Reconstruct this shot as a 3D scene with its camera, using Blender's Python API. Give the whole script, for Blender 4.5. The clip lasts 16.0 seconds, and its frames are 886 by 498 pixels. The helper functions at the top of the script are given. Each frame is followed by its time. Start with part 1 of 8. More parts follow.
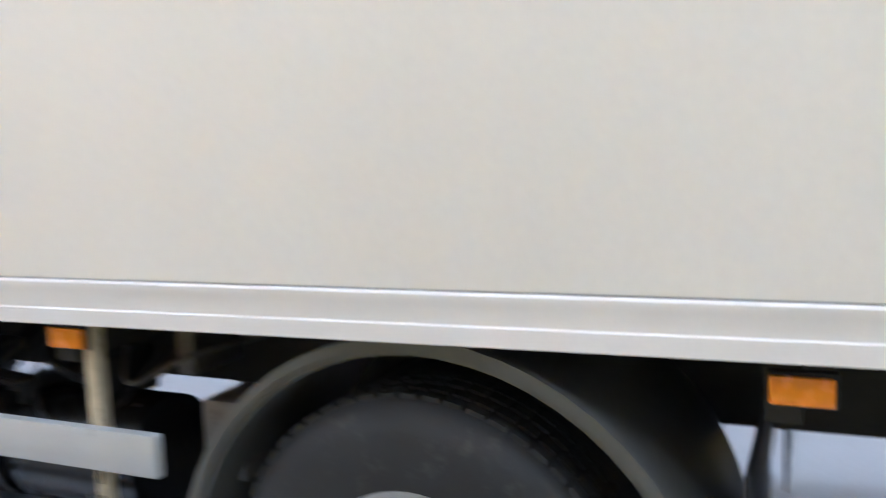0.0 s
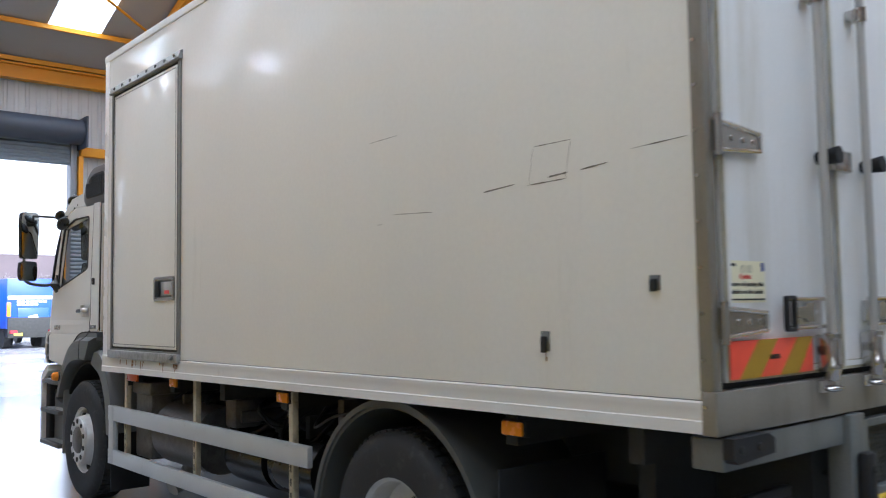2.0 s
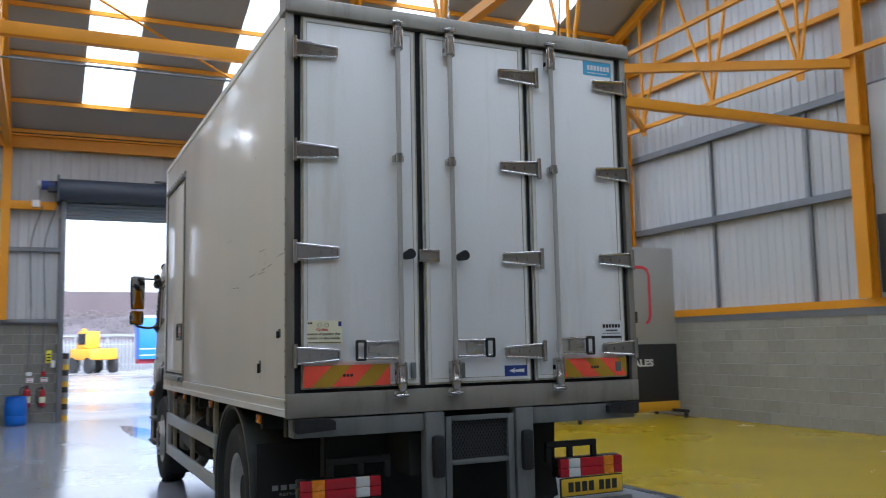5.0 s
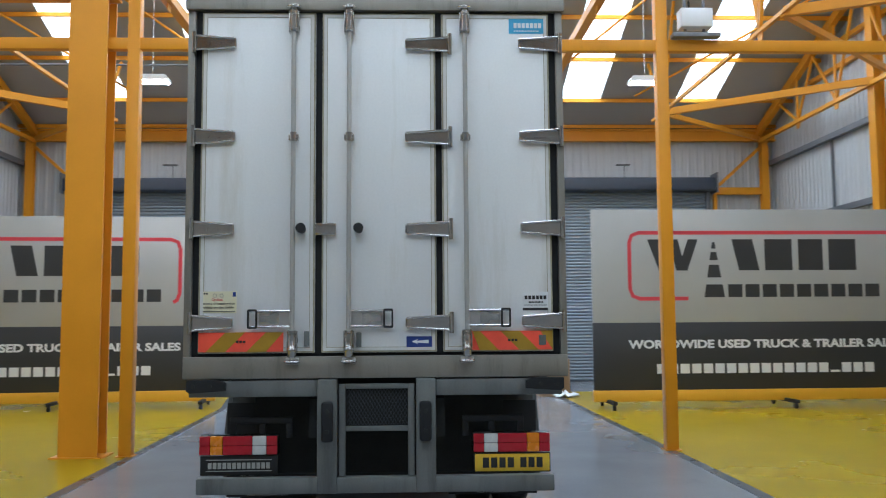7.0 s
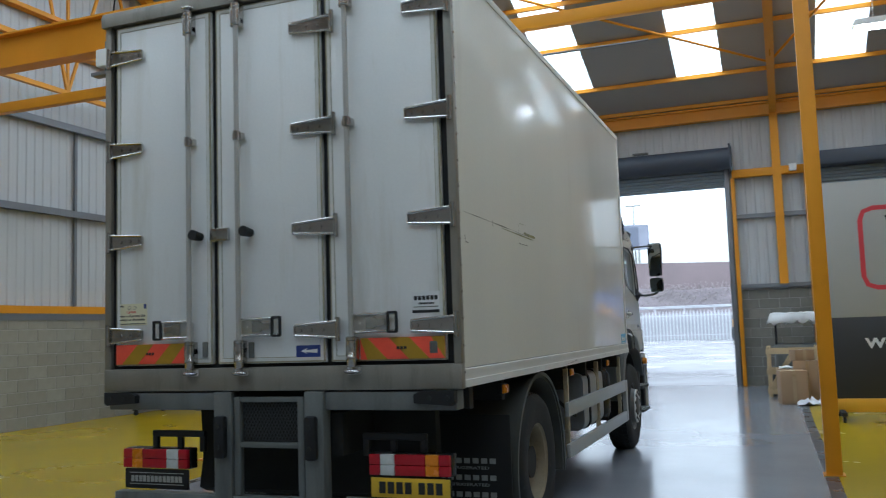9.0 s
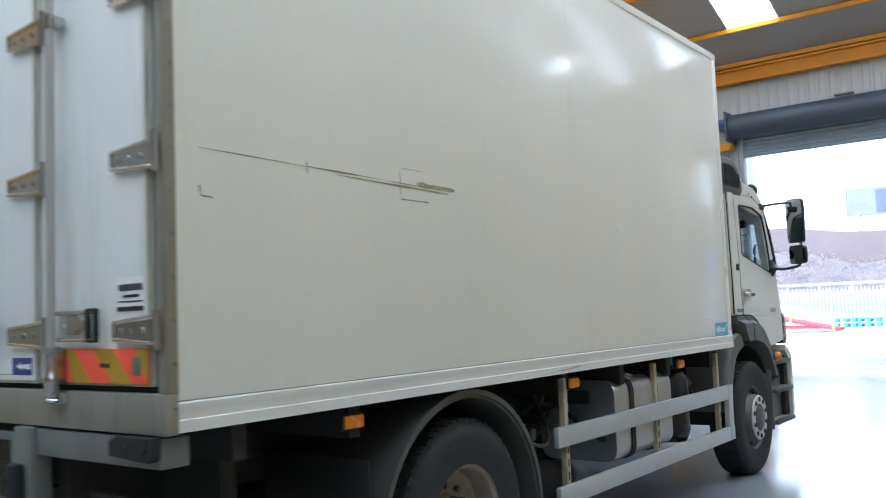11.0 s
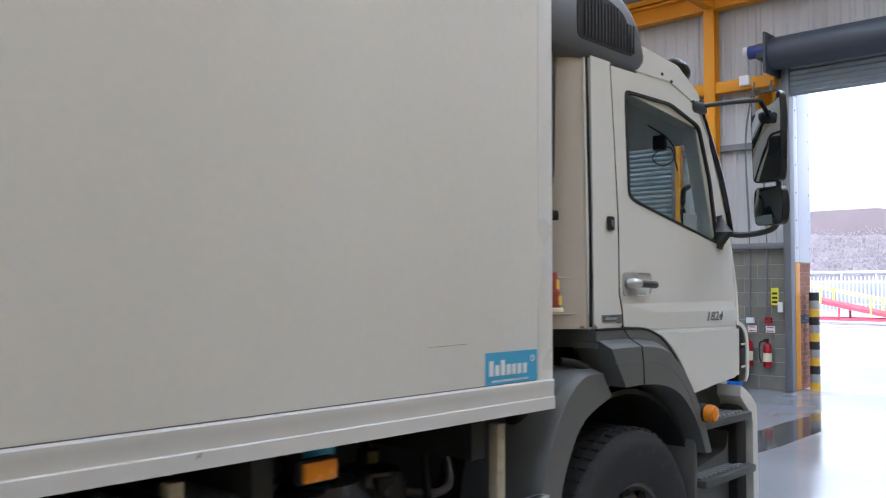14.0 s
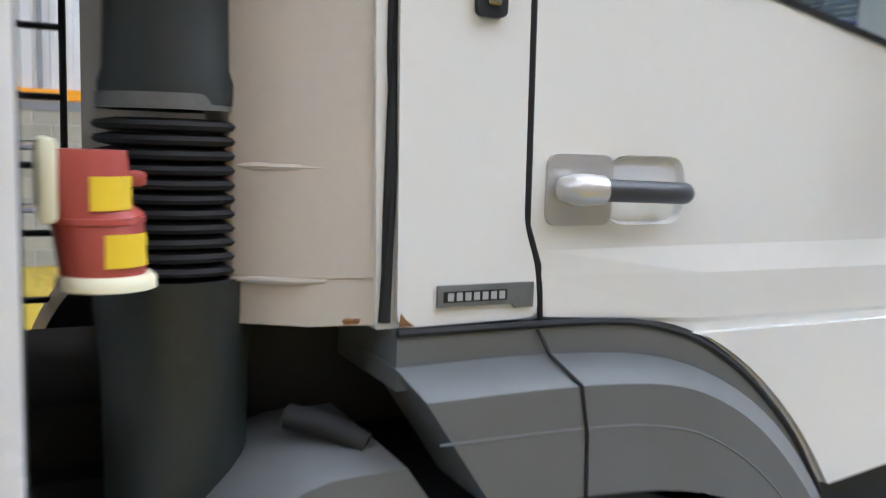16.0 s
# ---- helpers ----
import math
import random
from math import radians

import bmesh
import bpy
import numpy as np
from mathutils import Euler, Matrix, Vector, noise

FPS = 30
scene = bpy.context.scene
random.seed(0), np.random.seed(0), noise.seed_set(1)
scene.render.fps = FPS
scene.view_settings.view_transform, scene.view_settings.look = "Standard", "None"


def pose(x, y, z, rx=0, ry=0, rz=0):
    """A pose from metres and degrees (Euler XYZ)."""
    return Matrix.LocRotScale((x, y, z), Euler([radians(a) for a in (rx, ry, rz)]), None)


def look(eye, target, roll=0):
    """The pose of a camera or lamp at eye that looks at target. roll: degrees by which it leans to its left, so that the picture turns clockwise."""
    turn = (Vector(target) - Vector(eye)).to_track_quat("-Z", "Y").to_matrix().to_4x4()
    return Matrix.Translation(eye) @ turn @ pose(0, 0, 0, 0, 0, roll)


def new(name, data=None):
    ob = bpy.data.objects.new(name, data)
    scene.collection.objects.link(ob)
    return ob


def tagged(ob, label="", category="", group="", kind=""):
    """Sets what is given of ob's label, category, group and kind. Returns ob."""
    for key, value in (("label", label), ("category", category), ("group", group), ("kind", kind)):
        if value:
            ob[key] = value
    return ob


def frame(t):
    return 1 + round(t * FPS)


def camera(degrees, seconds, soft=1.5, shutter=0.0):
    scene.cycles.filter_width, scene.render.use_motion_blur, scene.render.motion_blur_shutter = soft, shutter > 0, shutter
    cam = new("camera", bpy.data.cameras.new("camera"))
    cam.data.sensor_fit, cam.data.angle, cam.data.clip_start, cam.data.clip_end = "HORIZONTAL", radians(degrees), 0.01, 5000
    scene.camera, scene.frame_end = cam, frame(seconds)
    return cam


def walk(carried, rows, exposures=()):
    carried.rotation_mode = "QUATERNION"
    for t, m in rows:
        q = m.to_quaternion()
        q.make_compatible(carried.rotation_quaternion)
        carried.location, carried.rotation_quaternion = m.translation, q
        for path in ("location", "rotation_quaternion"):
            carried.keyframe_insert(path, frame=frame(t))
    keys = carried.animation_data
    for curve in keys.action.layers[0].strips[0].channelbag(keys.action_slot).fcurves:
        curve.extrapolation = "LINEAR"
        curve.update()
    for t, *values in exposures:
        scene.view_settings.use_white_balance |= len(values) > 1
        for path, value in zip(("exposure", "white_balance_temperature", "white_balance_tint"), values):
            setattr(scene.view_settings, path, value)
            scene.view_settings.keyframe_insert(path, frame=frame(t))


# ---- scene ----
cam = camera(53.9, 16.0, soft=1.1, shutter=0.4)
PATH = [
    (0, (-2.978, 0.956, 1.642), (-1.167, 1.766, 1.392), -2.4),
    (0.2, (-3.051, 0.712, 1.604), (-1.42, 1.867, 1.528), -2.3),
    (0.3, (-3.089, 0.594, 1.598), (-1.545, 1.865, 1.59), -2.0),
    (0.5, (-3.202, 0.353, 1.628), (-1.767, 1.746, 1.685), -1.5),
    (1, (-3.484, -0.292, 1.634), (-2.141, 1.185, 1.74), -1.4),
    (1.5, (-3.64, -0.984, 1.647), (-2.332, 0.523, 1.776), -1.1),
    (2, (-3.831, -1.632, 1.643), (-2.539, -0.111, 1.778), -0.9),
    (2.5, (-3.875, -2.273, 1.637), (-2.589, -0.748, 1.78), -0.7),
    (3, (-3.907, -2.961, 1.627), (-2.626, -1.431, 1.768), -0.9),
    (3.5, (-3.827, -3.588, 1.62), (-2.588, -2.027, 1.784), -1.4),
    (3.7, (-3.734, -3.851, 1.641), (-2.524, -2.267, 1.803), -1.8),
    (5.8, (-1.603, -5.664, 1.626), (-1.111, -3.738, 1.847), -0.5),
    (6, (-1.305, -5.743, 1.593), (-0.899, -3.796, 1.804), -0.7),
    (6.5, (-0.545, -5.898, 1.588), (-0.282, -3.924, 1.779), -0.8),
    (7, (0.243, -5.911, 1.578), (0.313, -3.919, 1.744), -0.4),
    (7.5, (1.013, -5.813, 1.589), (0.851, -3.827, 1.76), -0.5),
    (7.6, (1.249, -5.779, 1.585), (1.021, -3.8, 1.755), -0.6),
    (8, (1.736, -5.571, 1.559), (1.379, -3.61, 1.715), -0.7),
    (8.5, (2.447, -5.224, 1.571), (1.854, -3.323, 1.753), -1.6),
    (9, (3.019, -4.727, 1.546), (2.302, -2.869, 1.731), -1.9),
    (9.5, (3.523, -4.156, 1.562), (2.619, -2.38, 1.732), -1.7),
    (10, (3.838, -3.462, 1.561), (2.814, -1.754, 1.746), -1.8),
    (10.2, (3.933, -3.173, 1.573), (2.872, -1.488, 1.764), -2.0),
    (12.3, (3.898, 0.417, 1.61), (2.547, 1.891, 1.682), -1.3),
    (12.5, (3.824, 0.727, 1.634), (2.472, 2.2, 1.705), -1.0),
    (13, (3.606, 1.508, 1.636), (2.235, 2.962, 1.711), -0.5),
    (13.5, (3.424, 2.338, 1.652), (2.055, 3.794, 1.733), -0.3),
    (14, (3.175, 3.114, 1.656), (1.82, 4.582, 1.743), 0.1),
    (14.5, (3.008, 3.793, 1.677), (1.658, 5.266, 1.763), 0.2),
    (15, (2.76, 4.555, 1.67), (1.39, 6.008, 1.768), -0.1),
    (15.3, (2.608, 4.978, 1.63), (1.124, 6.315, 1.721), -0.2),
    (15.5, (2.501, 5.2, 1.699), (0.922, 6.428, 1.695), 1.2),
    (15.7, (2.439, 5.477, 1.678), (0.728, 6.51, 1.601), 1.0),
    (16, (2.213, 5.759, 1.731), (0.442, 6.656, 1.49), 1.9),
]
EXPOSURES = [(0.0, 2.05, 5300, 14), (0.5, 1.88, 5350, 15), (1.0, 1.83, 5370, 15), (1.5, 1.76, 5350, 14), (2.0, 1.01, 5450, 13), (2.5, 0.91, 5550, 13), (3.0, 0.92, 5650, 14), (3.5, 0.83, 5650, 14), (6.0, 0.32, 5350, 9), (6.5, 0.8, 5350, 8), (7.0, 0.87, 5420, 7), (7.5, 1.25, 5420, 7), (8.0, 0.61, 5400, 8),
             (8.5, 0.52, 5400, 6), (9.0, 0.25, 5400, 4), (9.5, 0.09, 5300, 2), (10.2, 0.5, 5280, 2), (12.5, 1.78, 5480, 14), (13.5, 1.47, 5550, 13), (14.0, 0.93, 5500, 13), (14.5, 0.34, 5550, 12), (15.0, 0.67, 5520, 12), (15.5, 1.5, 5450, 11), (16.0, 1.62, 5420, 13)]
walk(cam, [(t, look(eye, target, roll)) for t, eye, target, roll in PATH], EXPOSURES)

# ---- light ----
SUN_UP, SUN_TURN = 38, 178
world = bpy.data.worlds.new("overcast_day")
scene.world = world
world.use_nodes = True
wn = world.node_tree
sky = wn.nodes.new("ShaderNodeTexSky")
sky.sky_type, sky.sun_disc = "NISHITA", False
sky.sun_elevation, sky.sun_rotation = radians(SUN_UP), radians(SUN_TURN)
sky.air_density, sky.dust_density = 1.0, 4.0
grey = wn.nodes.new("ShaderNodeHueSaturation")
grey.inputs["Saturation"].default_value = 0.12
wn.links.new(sky.outputs[0], grey.inputs["Color"])
wn.links.new(grey.outputs[0], wn.nodes["Background"].inputs[0])
wn.nodes["Background"].inputs[1].default_value = 0.36
sun = new("sun", bpy.data.lights.new("sun", "SUN"))
sun.data.energy, sun.data.angle, sun.data.color = 2.0, radians(14), (1, 0.97, 0.92)
sun.matrix_world = pose(0, 0, 40, 90 - SUN_UP, 0, 180 - SUN_TURN)


# ---- building blocks ----
def thing(name, x=0, y=0, z=0, label="", category="", group="", kind="", rz=0):
    ob = new(name)
    ob.empty_display_size = 0.2
    ob.matrix_world = pose(x, y, z, 0, 0, rz)
    return tagged(ob, label, category, group, kind)


def mesh_of(bm, name, smooth=40):
    me = bpy.data.meshes.new(name)
    bmesh.ops.recalc_face_normals(bm, faces=bm.faces)
    bm.to_mesh(me)
    bm.free()
    if smooth:
        me.shade_smooth()
        me.set_sharp_from_angle(angle=radians(smooth))
    return me


def part(name, bm, material, parent=None, label="", smooth=40, at=None):
    ob = new(name, mesh_of(bm, name, smooth))
    ob.data.materials.append(material)
    ob.parent = parent
    if at is not None:
        ob.matrix_basis = at
    return tagged(ob, label)


def setting(name, bm, material, label, category, smooth=40):
    return tagged(part(name, bm, material, None, "", smooth), label, category, kind="structure")


def box(bm, x0, y0, z0, x1, y1, z1, bevel=0.0, seg=2):
    got = bmesh.ops.create_cube(bm, size=1, matrix=Matrix.Translation(((x0 + x1) / 2, (y0 + y1) / 2, (z0 + z1) / 2))
                                @ Matrix.Diagonal((abs(x1 - x0), abs(y1 - y0), abs(z1 - z0), 1)))
    if bevel:
        edges = {e for v in got["verts"] for e in v.link_edges}
        bmesh.ops.bevel(bm, geom=list(edges), offset=bevel, segments=seg, affect="EDGES", profile=0.5)
    return bm


def rod(bm, a, b, r, r2=None, seg=12):
    a, b = Vector(a), Vector(b)
    d = b - a
    m = Matrix.Translation((a + b) / 2) @ d.to_track_quat("Z", "Y").to_matrix().to_4x4()
    bmesh.ops.create_cone(bm, cap_ends=True, segments=seg, radius1=r, radius2=r if r2 is None else r2, depth=d.length, matrix=m)
    return bm


def beam(bm, a, b, w, h):
    """A square bar from a to b, h high in the upright plane of its run."""
    a, b = Vector(a), Vector(b)
    d = b - a
    m = Matrix.Translation((a + b) / 2) @ d.to_track_quat("Y", "Z").to_matrix().to_4x4() @ Matrix.Diagonal((w, d.length, h, 1))
    bmesh.ops.create_cube(bm, size=1, matrix=m)
    return bm


def sweep(bm, pts, r, seg=10):
    pts = [Vector(p) for p in pts]
    rings = []
    for i, p in enumerate(pts):
        d = (pts[min(i + 1, len(pts) - 1)] - pts[max(i - 1, 0)]).normalized()
        m = Matrix.Translation(p) @ d.to_track_quat("Z", "Y").to_matrix().to_4x4()
        rr = r[i] if isinstance(r, (list, tuple)) else r
        rings.append([bm.verts.new(m @ Vector((rr * math.cos(k * math.tau / seg), rr * math.sin(k * math.tau / seg), 0))) for k in range(seg)])
    for a, b in zip(rings, rings[1:]):
        for k in range(seg):
            bm.faces.new((a[k], a[(k + 1) % seg], b[(k + 1) % seg], b[k]))
    bm.faces.new(rings[0]), bm.faces.new(rings[-1])
    return bm


def smooth_path(pts, n=5):
    """A rounded run through the points (Catmull-Rom)."""
    p = [Vector(q) for q in pts]
    p = [p[0] * 2 - p[1], *p, p[-1] * 2 - p[-2]]
    out = []
    for i in range(1, len(p) - 2):
        for k in range(n):
            t = k / n
            a, b, c, d = p[i - 1:i + 3]
            out.append(0.5 * (2 * b + (c - a) * t + (2 * a - 5 * b + 4 * c - d) * t * t + (3 * b - a - 3 * c + d) * t ** 3))
    return [*out, p[-2]]


def lathe(bm, profile, centre, axis="x", seg=40, cap=False):
    """Turns a profile of (radius, place along the axis) round the axis through the centre."""
    c = Vector(centre)
    rings = []
    for r, h in profile:
        ring = []
        for k in range(seg):
            u, v = r * math.cos(k * math.tau / seg), r * math.sin(k * math.tau / seg)
            ring.append(bm.verts.new(c + Vector({"x": (h, u, v), "y": (u, h, v), "z": (u, v, h)}[axis])))
        rings.append(ring)
    for a, b in zip(rings, rings[1:]):
        for k in range(seg):
            bm.faces.new((a[k], a[(k + 1) % seg], b[(k + 1) % seg], b[k]))
    if cap:
        bm.faces.new(rings[0]), bm.faces.new(rings[-1])
    return bm


def prism(bm, pts, axis, a, b, holes=(), bevel=0.0):
    """A flat outline with holes, drawn across the axis and made thick from a to b."""
    def at(p, h):
        return {"x": (h, p[0], p[1]), "y": (p[0], h, p[1]), "z": (p[0], p[1], h)}[axis]
    loops = []
    edges = []
    for loop in (pts, *holes):
        vs = [bm.verts.new(at(p, a)) for p in loop]
        loops.append(vs)
        edges += [bm.edges.new((vs[i], vs[(i + 1) % len(vs)])) for i in range(len(vs))]
    if holes:
        faces = [f for f in bmesh.ops.triangle_fill(bm, use_beauty=True, edges=edges)["geom"] if isinstance(f, bmesh.types.BMFace)]
    else:
        faces = [bm.faces.new(loops[0])]
    got = bmesh.ops.extrude_face_region(bm, geom=faces, use_keep_orig=True)
    shift = Vector(at((0, 0), b)) - Vector(at((0, 0), a))
    bmesh.ops.translate(bm, verts=[v for v in got["geom"] if isinstance(v, bmesh.types.BMVert)], vec=shift)
    return bm


def rounded(pts, r=0.03, n=4):
    """An outline with its corners rounded off."""
    out = []
    for i, p in enumerate(pts):
        p, a, b = Vector(p), Vector(pts[i - 1]), Vector(pts[(i + 1) % len(pts)])
        da, db = a - p, b - p
        k = min(r, da.length * 0.45, db.length * 0.45)
        u, v = p + da.normalized() * k, p + db.normalized() * k
        for j in range(n + 1):
            t = j / n
            out.append(tuple((1 - t) ** 2 * u + 2 * t * (1 - t) * p + t * t * v))
    return out


def arc(cy, cz, r, a0, a1, n=24):
    return [(cy + r * math.cos(radians(a0 + (a1 - a0) * k / n)), cz + r * math.sin(radians(a0 + (a1 - a0) * k / n))) for k in range(n + 1)]


def lettering(body, size, bold=0.0, wide=1.0, extrude=0.001):
    cu = bpy.data.curves.new("lettering", "FONT")
    cu.body, cu.size, cu.extrude, cu.offset = body, size, extrude, bold
    cu.align_x, cu.align_y = "LEFT", "BOTTOM_BASELINE"
    cu.resolution_u = 3
    ob = bpy.data.objects.new("lettering", cu)
    scene.collection.objects.link(ob)
    bpy.context.view_layer.update()
    me = bpy.data.meshes.new_from_object(ob.evaluated_get(bpy.context.evaluated_depsgraph_get()))
    bpy.data.objects.remove(ob)
    me.transform(Matrix.Diagonal((wide, 1, 1, 1)))
    return me


def words(name, body, size, material, parent, m, bold=0.0, wide=1.0, width=None, extrude=0.001, lean=0.0):
    """Lettering as one mesh; m carries its x to the reading direction and its y up. width: fits it to that length."""
    me = lettering(body, size, bold, wide, extrude)
    me.transform(Matrix(((1, lean, 0, 0), (0, 1, 0, 0), (0, 0, 1, 0), (0, 0, 0, 1))))
    if width:
        xs = [v.co.x for v in me.vertices]
        me.transform(Matrix.Diagonal((width / max(xs), 1, 1, 1)))
    ob = new(name, me)
    me.materials.append(material)
    ob.parent = parent
    ob.matrix_basis = m
    return ob


FACE_REAR = pose(0, 0, 0, 90, 0, 0)      # reads towards -y
FACE_RIGHT = pose(0, 0, 0, 90, 0, 90)    # reads towards +x
FACE_LEFT = pose(0, 0, 0, 90, 0, -90)    # reads towards -x


# ---- materials ----
def surface(name, colour, rough=0.5, metal=0.0, vary=0.12, scale=3.0, fine=90.0, bump=0.05, dirt=None, dirt_amount=0.0,
            coat=0.0, streak=False, rough_vary=0.12, piece=0.0, spec=0.5):
    m = bpy.data.materials.new(name)
    m.use_nodes = True
    t = m.node_tree
    n, link = t.nodes, t.links.new
    b = n["Principled BSDF"]
    b.inputs["Metallic"].default_value = metal
    b.inputs["Coat Weight"].default_value = coat
    b.inputs["Coat Roughness"].default_value = 0.08
    b.inputs["Specular IOR Level"].default_value = spec
    co = n.new("ShaderNodeTexCoord").outputs["Object"]
    if streak:
        mp = n.new("ShaderNodeMapping")
        mp.inputs["Scale"].default_value = (1, 1, 0.12)
        link(co, mp.inputs[0])
        broad_co = mp.outputs[0]
    else:
        broad_co = co
    broad = n.new("ShaderNodeTexNoise")
    broad.inputs["Scale"].default_value, broad.inputs["Detail"].default_value = scale, 5
    link(broad_co, broad.inputs["Vector"])
    small = n.new("ShaderNodeTexNoise")
    small.inputs["Scale"].default_value, small.inputs["Detail"].default_value = fine, 3
    link(co, small.inputs["Vector"])
    both = n.new("ShaderNodeMath")
    both.operation = "MULTIPLY_ADD"
    both.inputs[1].default_value = 0.365
    link(small.outputs[0], both.inputs[0])
    link(broad.outputs[0], both.inputs[2])
    shade = n.new("ShaderNodeMapRange")
    shade.inputs["From Min"].default_value, shade.inputs["From Max"].default_value = 0.1, 1.25
    shade.inputs["To Min"].default_value, shade.inputs["To Max"].default_value = 1 - vary * 1.5, 1 + vary * 1.5
    link(both.outputs[0], shade.inputs[0])
    value = shade.outputs[0]
    if piece:
        oi = n.new("ShaderNodeObjectInfo")
        pr = n.new("ShaderNodeMapRange")
        pr.inputs["To Min"].default_value, pr.inputs["To Max"].default_value = 1 - piece, 1 + piece
        link(oi.outputs["Random"], pr.inputs[0])
        mul = n.new("ShaderNodeMath")
        mul.operation = "MULTIPLY"
        link(value, mul.inputs[0]), link(pr.outputs[0], mul.inputs[1])
        value = mul.outputs[0]
    tint = n.new("ShaderNodeVectorMath")
    tint.operation = "SCALE"
    tint.inputs[0].default_value = colour
    link(value, tint.inputs["Scale"])
    out = tint.outputs[0]
    if dirt:
        patch = n.new("ShaderNodeTexNoise")
        patch.inputs["Scale"].default_value, patch.inputs["Detail"].default_value = scale * 1.7, 8
        patch.inputs["Roughness"].default_value = 0.7
        link(broad_co, patch.inputs["Vector"])
        cut = n.new("ShaderNodeMapRange")
        cut.inputs["From Min"].default_value, cut.inputs["From Max"].default_value = 0.68 - dirt_amount * 0.35, 0.85
        cut.inputs["To Max"].default_value = 0.85
        link(patch.outputs[0], cut.inputs[0])
        mix = n.new("ShaderNodeMix")
        mix.data_type = "RGBA"
        mix.inputs["B"].default_value = (*dirt, 1)
        link(cut.outputs[0], mix.inputs["Factor"]), link(out, mix.inputs["A"])
        out = mix.outputs["Result"]
    link(out, b.inputs["Base Color"])
    rr = n.new("ShaderNodeMapRange")
    rr.inputs["From Min"].default_value, rr.inputs["From Max"].default_value = 0.1, 0.9
    rr.inputs["To Min"].default_value, rr.inputs["To Max"].default_value = max(rough - rough_vary, 0.02), min(rough + rough_vary, 1)
    link(broad.outputs[0], rr.inputs[0])
    link(rr.outputs[0], b.inputs["Roughness"])
    if bump:
        bp = n.new("ShaderNodeBump")
        bp.inputs["Strength"].default_value, bp.inputs["Distance"].default_value = bump, 0.01
        link(both.outputs[0], bp.inputs["Height"])
        link(bp.outputs[0], b.inputs["Normal"])
    return m


def glass(name, colour=(0.9, 0.95, 0.95), rough=0.02, clear=0.75):
    m = bpy.data.materials.new(name)
    m.use_nodes = True
    t = m.node_tree
    n, link = t.nodes, t.links.new
    gl, tr, mx, fr = (n.new(k) for k in ("ShaderNodeBsdfGlossy", "ShaderNodeBsdfTransparent", "ShaderNodeMixShader", "ShaderNodeFresnel"))
    gl.inputs["Roughness"].default_value = rough
    tr.inputs["Color"].default_value = (*[c * clear for c in colour], 1)
    fr.inputs["IOR"].default_value = 1.5
    link(fr.outputs[0], mx.inputs[0]), link(tr.outputs[0], mx.inputs[1]), link(gl.outputs[0], mx.inputs[2])
    link(mx.outputs[0], n["Material Output"].inputs["Surface"])
    return m


def glow(name, colour, strength):
    m = bpy.data.materials.new(name)
    m.use_nodes = True
    b = m.node_tree.nodes["Principled BSDF"]
    b.inputs["Base Color"].default_value = (*colour, 1)
    b.inputs["Emission Color"].default_value = (*colour, 1)
    b.inputs["Emission Strength"].default_value = strength
    return m


WHITE_GRP = surface("white_grp_panel", (0.8, 0.79, 0.75), 0.15, vary=0.07, scale=0.9, fine=40, bump=0.005, coat=0.0, rough_vary=0.04, spec=0.035, streak=True, dirt=(0.6, 0.585, 0.53), dirt_amount=0.2)
DOOR_WHITE = surface("white_door_skin", (0.8, 0.8, 0.79), 0.38, vary=0.09, scale=1.6, fine=60, bump=0.02, streak=True,
                     dirt=(0.54, 0.5, 0.4), dirt_amount=0.4)
CORNER_WHITE = surface("white_corner_post", (0.82, 0.82, 0.81), 0.3, vary=0.05, scale=2, fine=60, bump=0.01, dirt=(0.5, 0.49, 0.46), dirt_amount=0.08)
LIP_WHITE = surface("white_sill_rail", (0.68, 0.67, 0.64), 0.6, spec=0.08, vary=0.06, scale=2.5, bump=0.02, dirt=(0.36, 0.34, 0.3), dirt_amount=0.12)
STEEL = surface("brushed_stainless_steel", (0.52, 0.5, 0.475), 0.17, 0.95, vary=0.08, scale=14, fine=240, bump=0.015)
ROD_GREY = surface("galvanised_lock_rod", (0.47, 0.455, 0.43), 0.42, 0.4, vary=0.08, scale=5, fine=200, bump=0.02)
FRAME_STEEL = surface("weathered_frame_steel", (0.27, 0.25, 0.215), 0.48, 0.35, vary=0.22, scale=5, fine=120, bump=0.06, streak=True,
                      dirt=(0.1, 0.092, 0.08), dirt_amount=0.42)
GREY_STEEL = surface("grey_painted_steel", (0.15, 0.157, 0.15), 0.5, 0.1, vary=0.35, scale=5, fine=110, bump=0.08, streak=True,
                     dirt=(0.05, 0.052, 0.045), dirt_amount=0.5)
RAIL_GREY = surface("silver_grey_rail_paint", (0.46, 0.48, 0.48), 0.36, 0.15, vary=0.1, scale=4, fine=120, bump=0.03,
                    dirt=(0.22, 0.21, 0.19), dirt_amount=0.2)
POST_TAN = surface("dusty_post_paint", (0.44, 0.38, 0.26), 0.6, vary=0.3, scale=12, bump=0.05, dirt=(0.1, 0.085, 0.06), dirt_amount=0.45)
GRIME_ALLOY = surface("grimy_metal", (0.13, 0.12, 0.108), 0.5, 0.4, vary=0.5, scale=14, bump=0.1, dirt=(0.05, 0.042, 0.033), dirt_amount=0.5)
RUBBER = surface("black_rubber", (0.02, 0.02, 0.021), 0.65, vary=0.25, scale=9, fine=150, bump=0.08, spec=0.3)
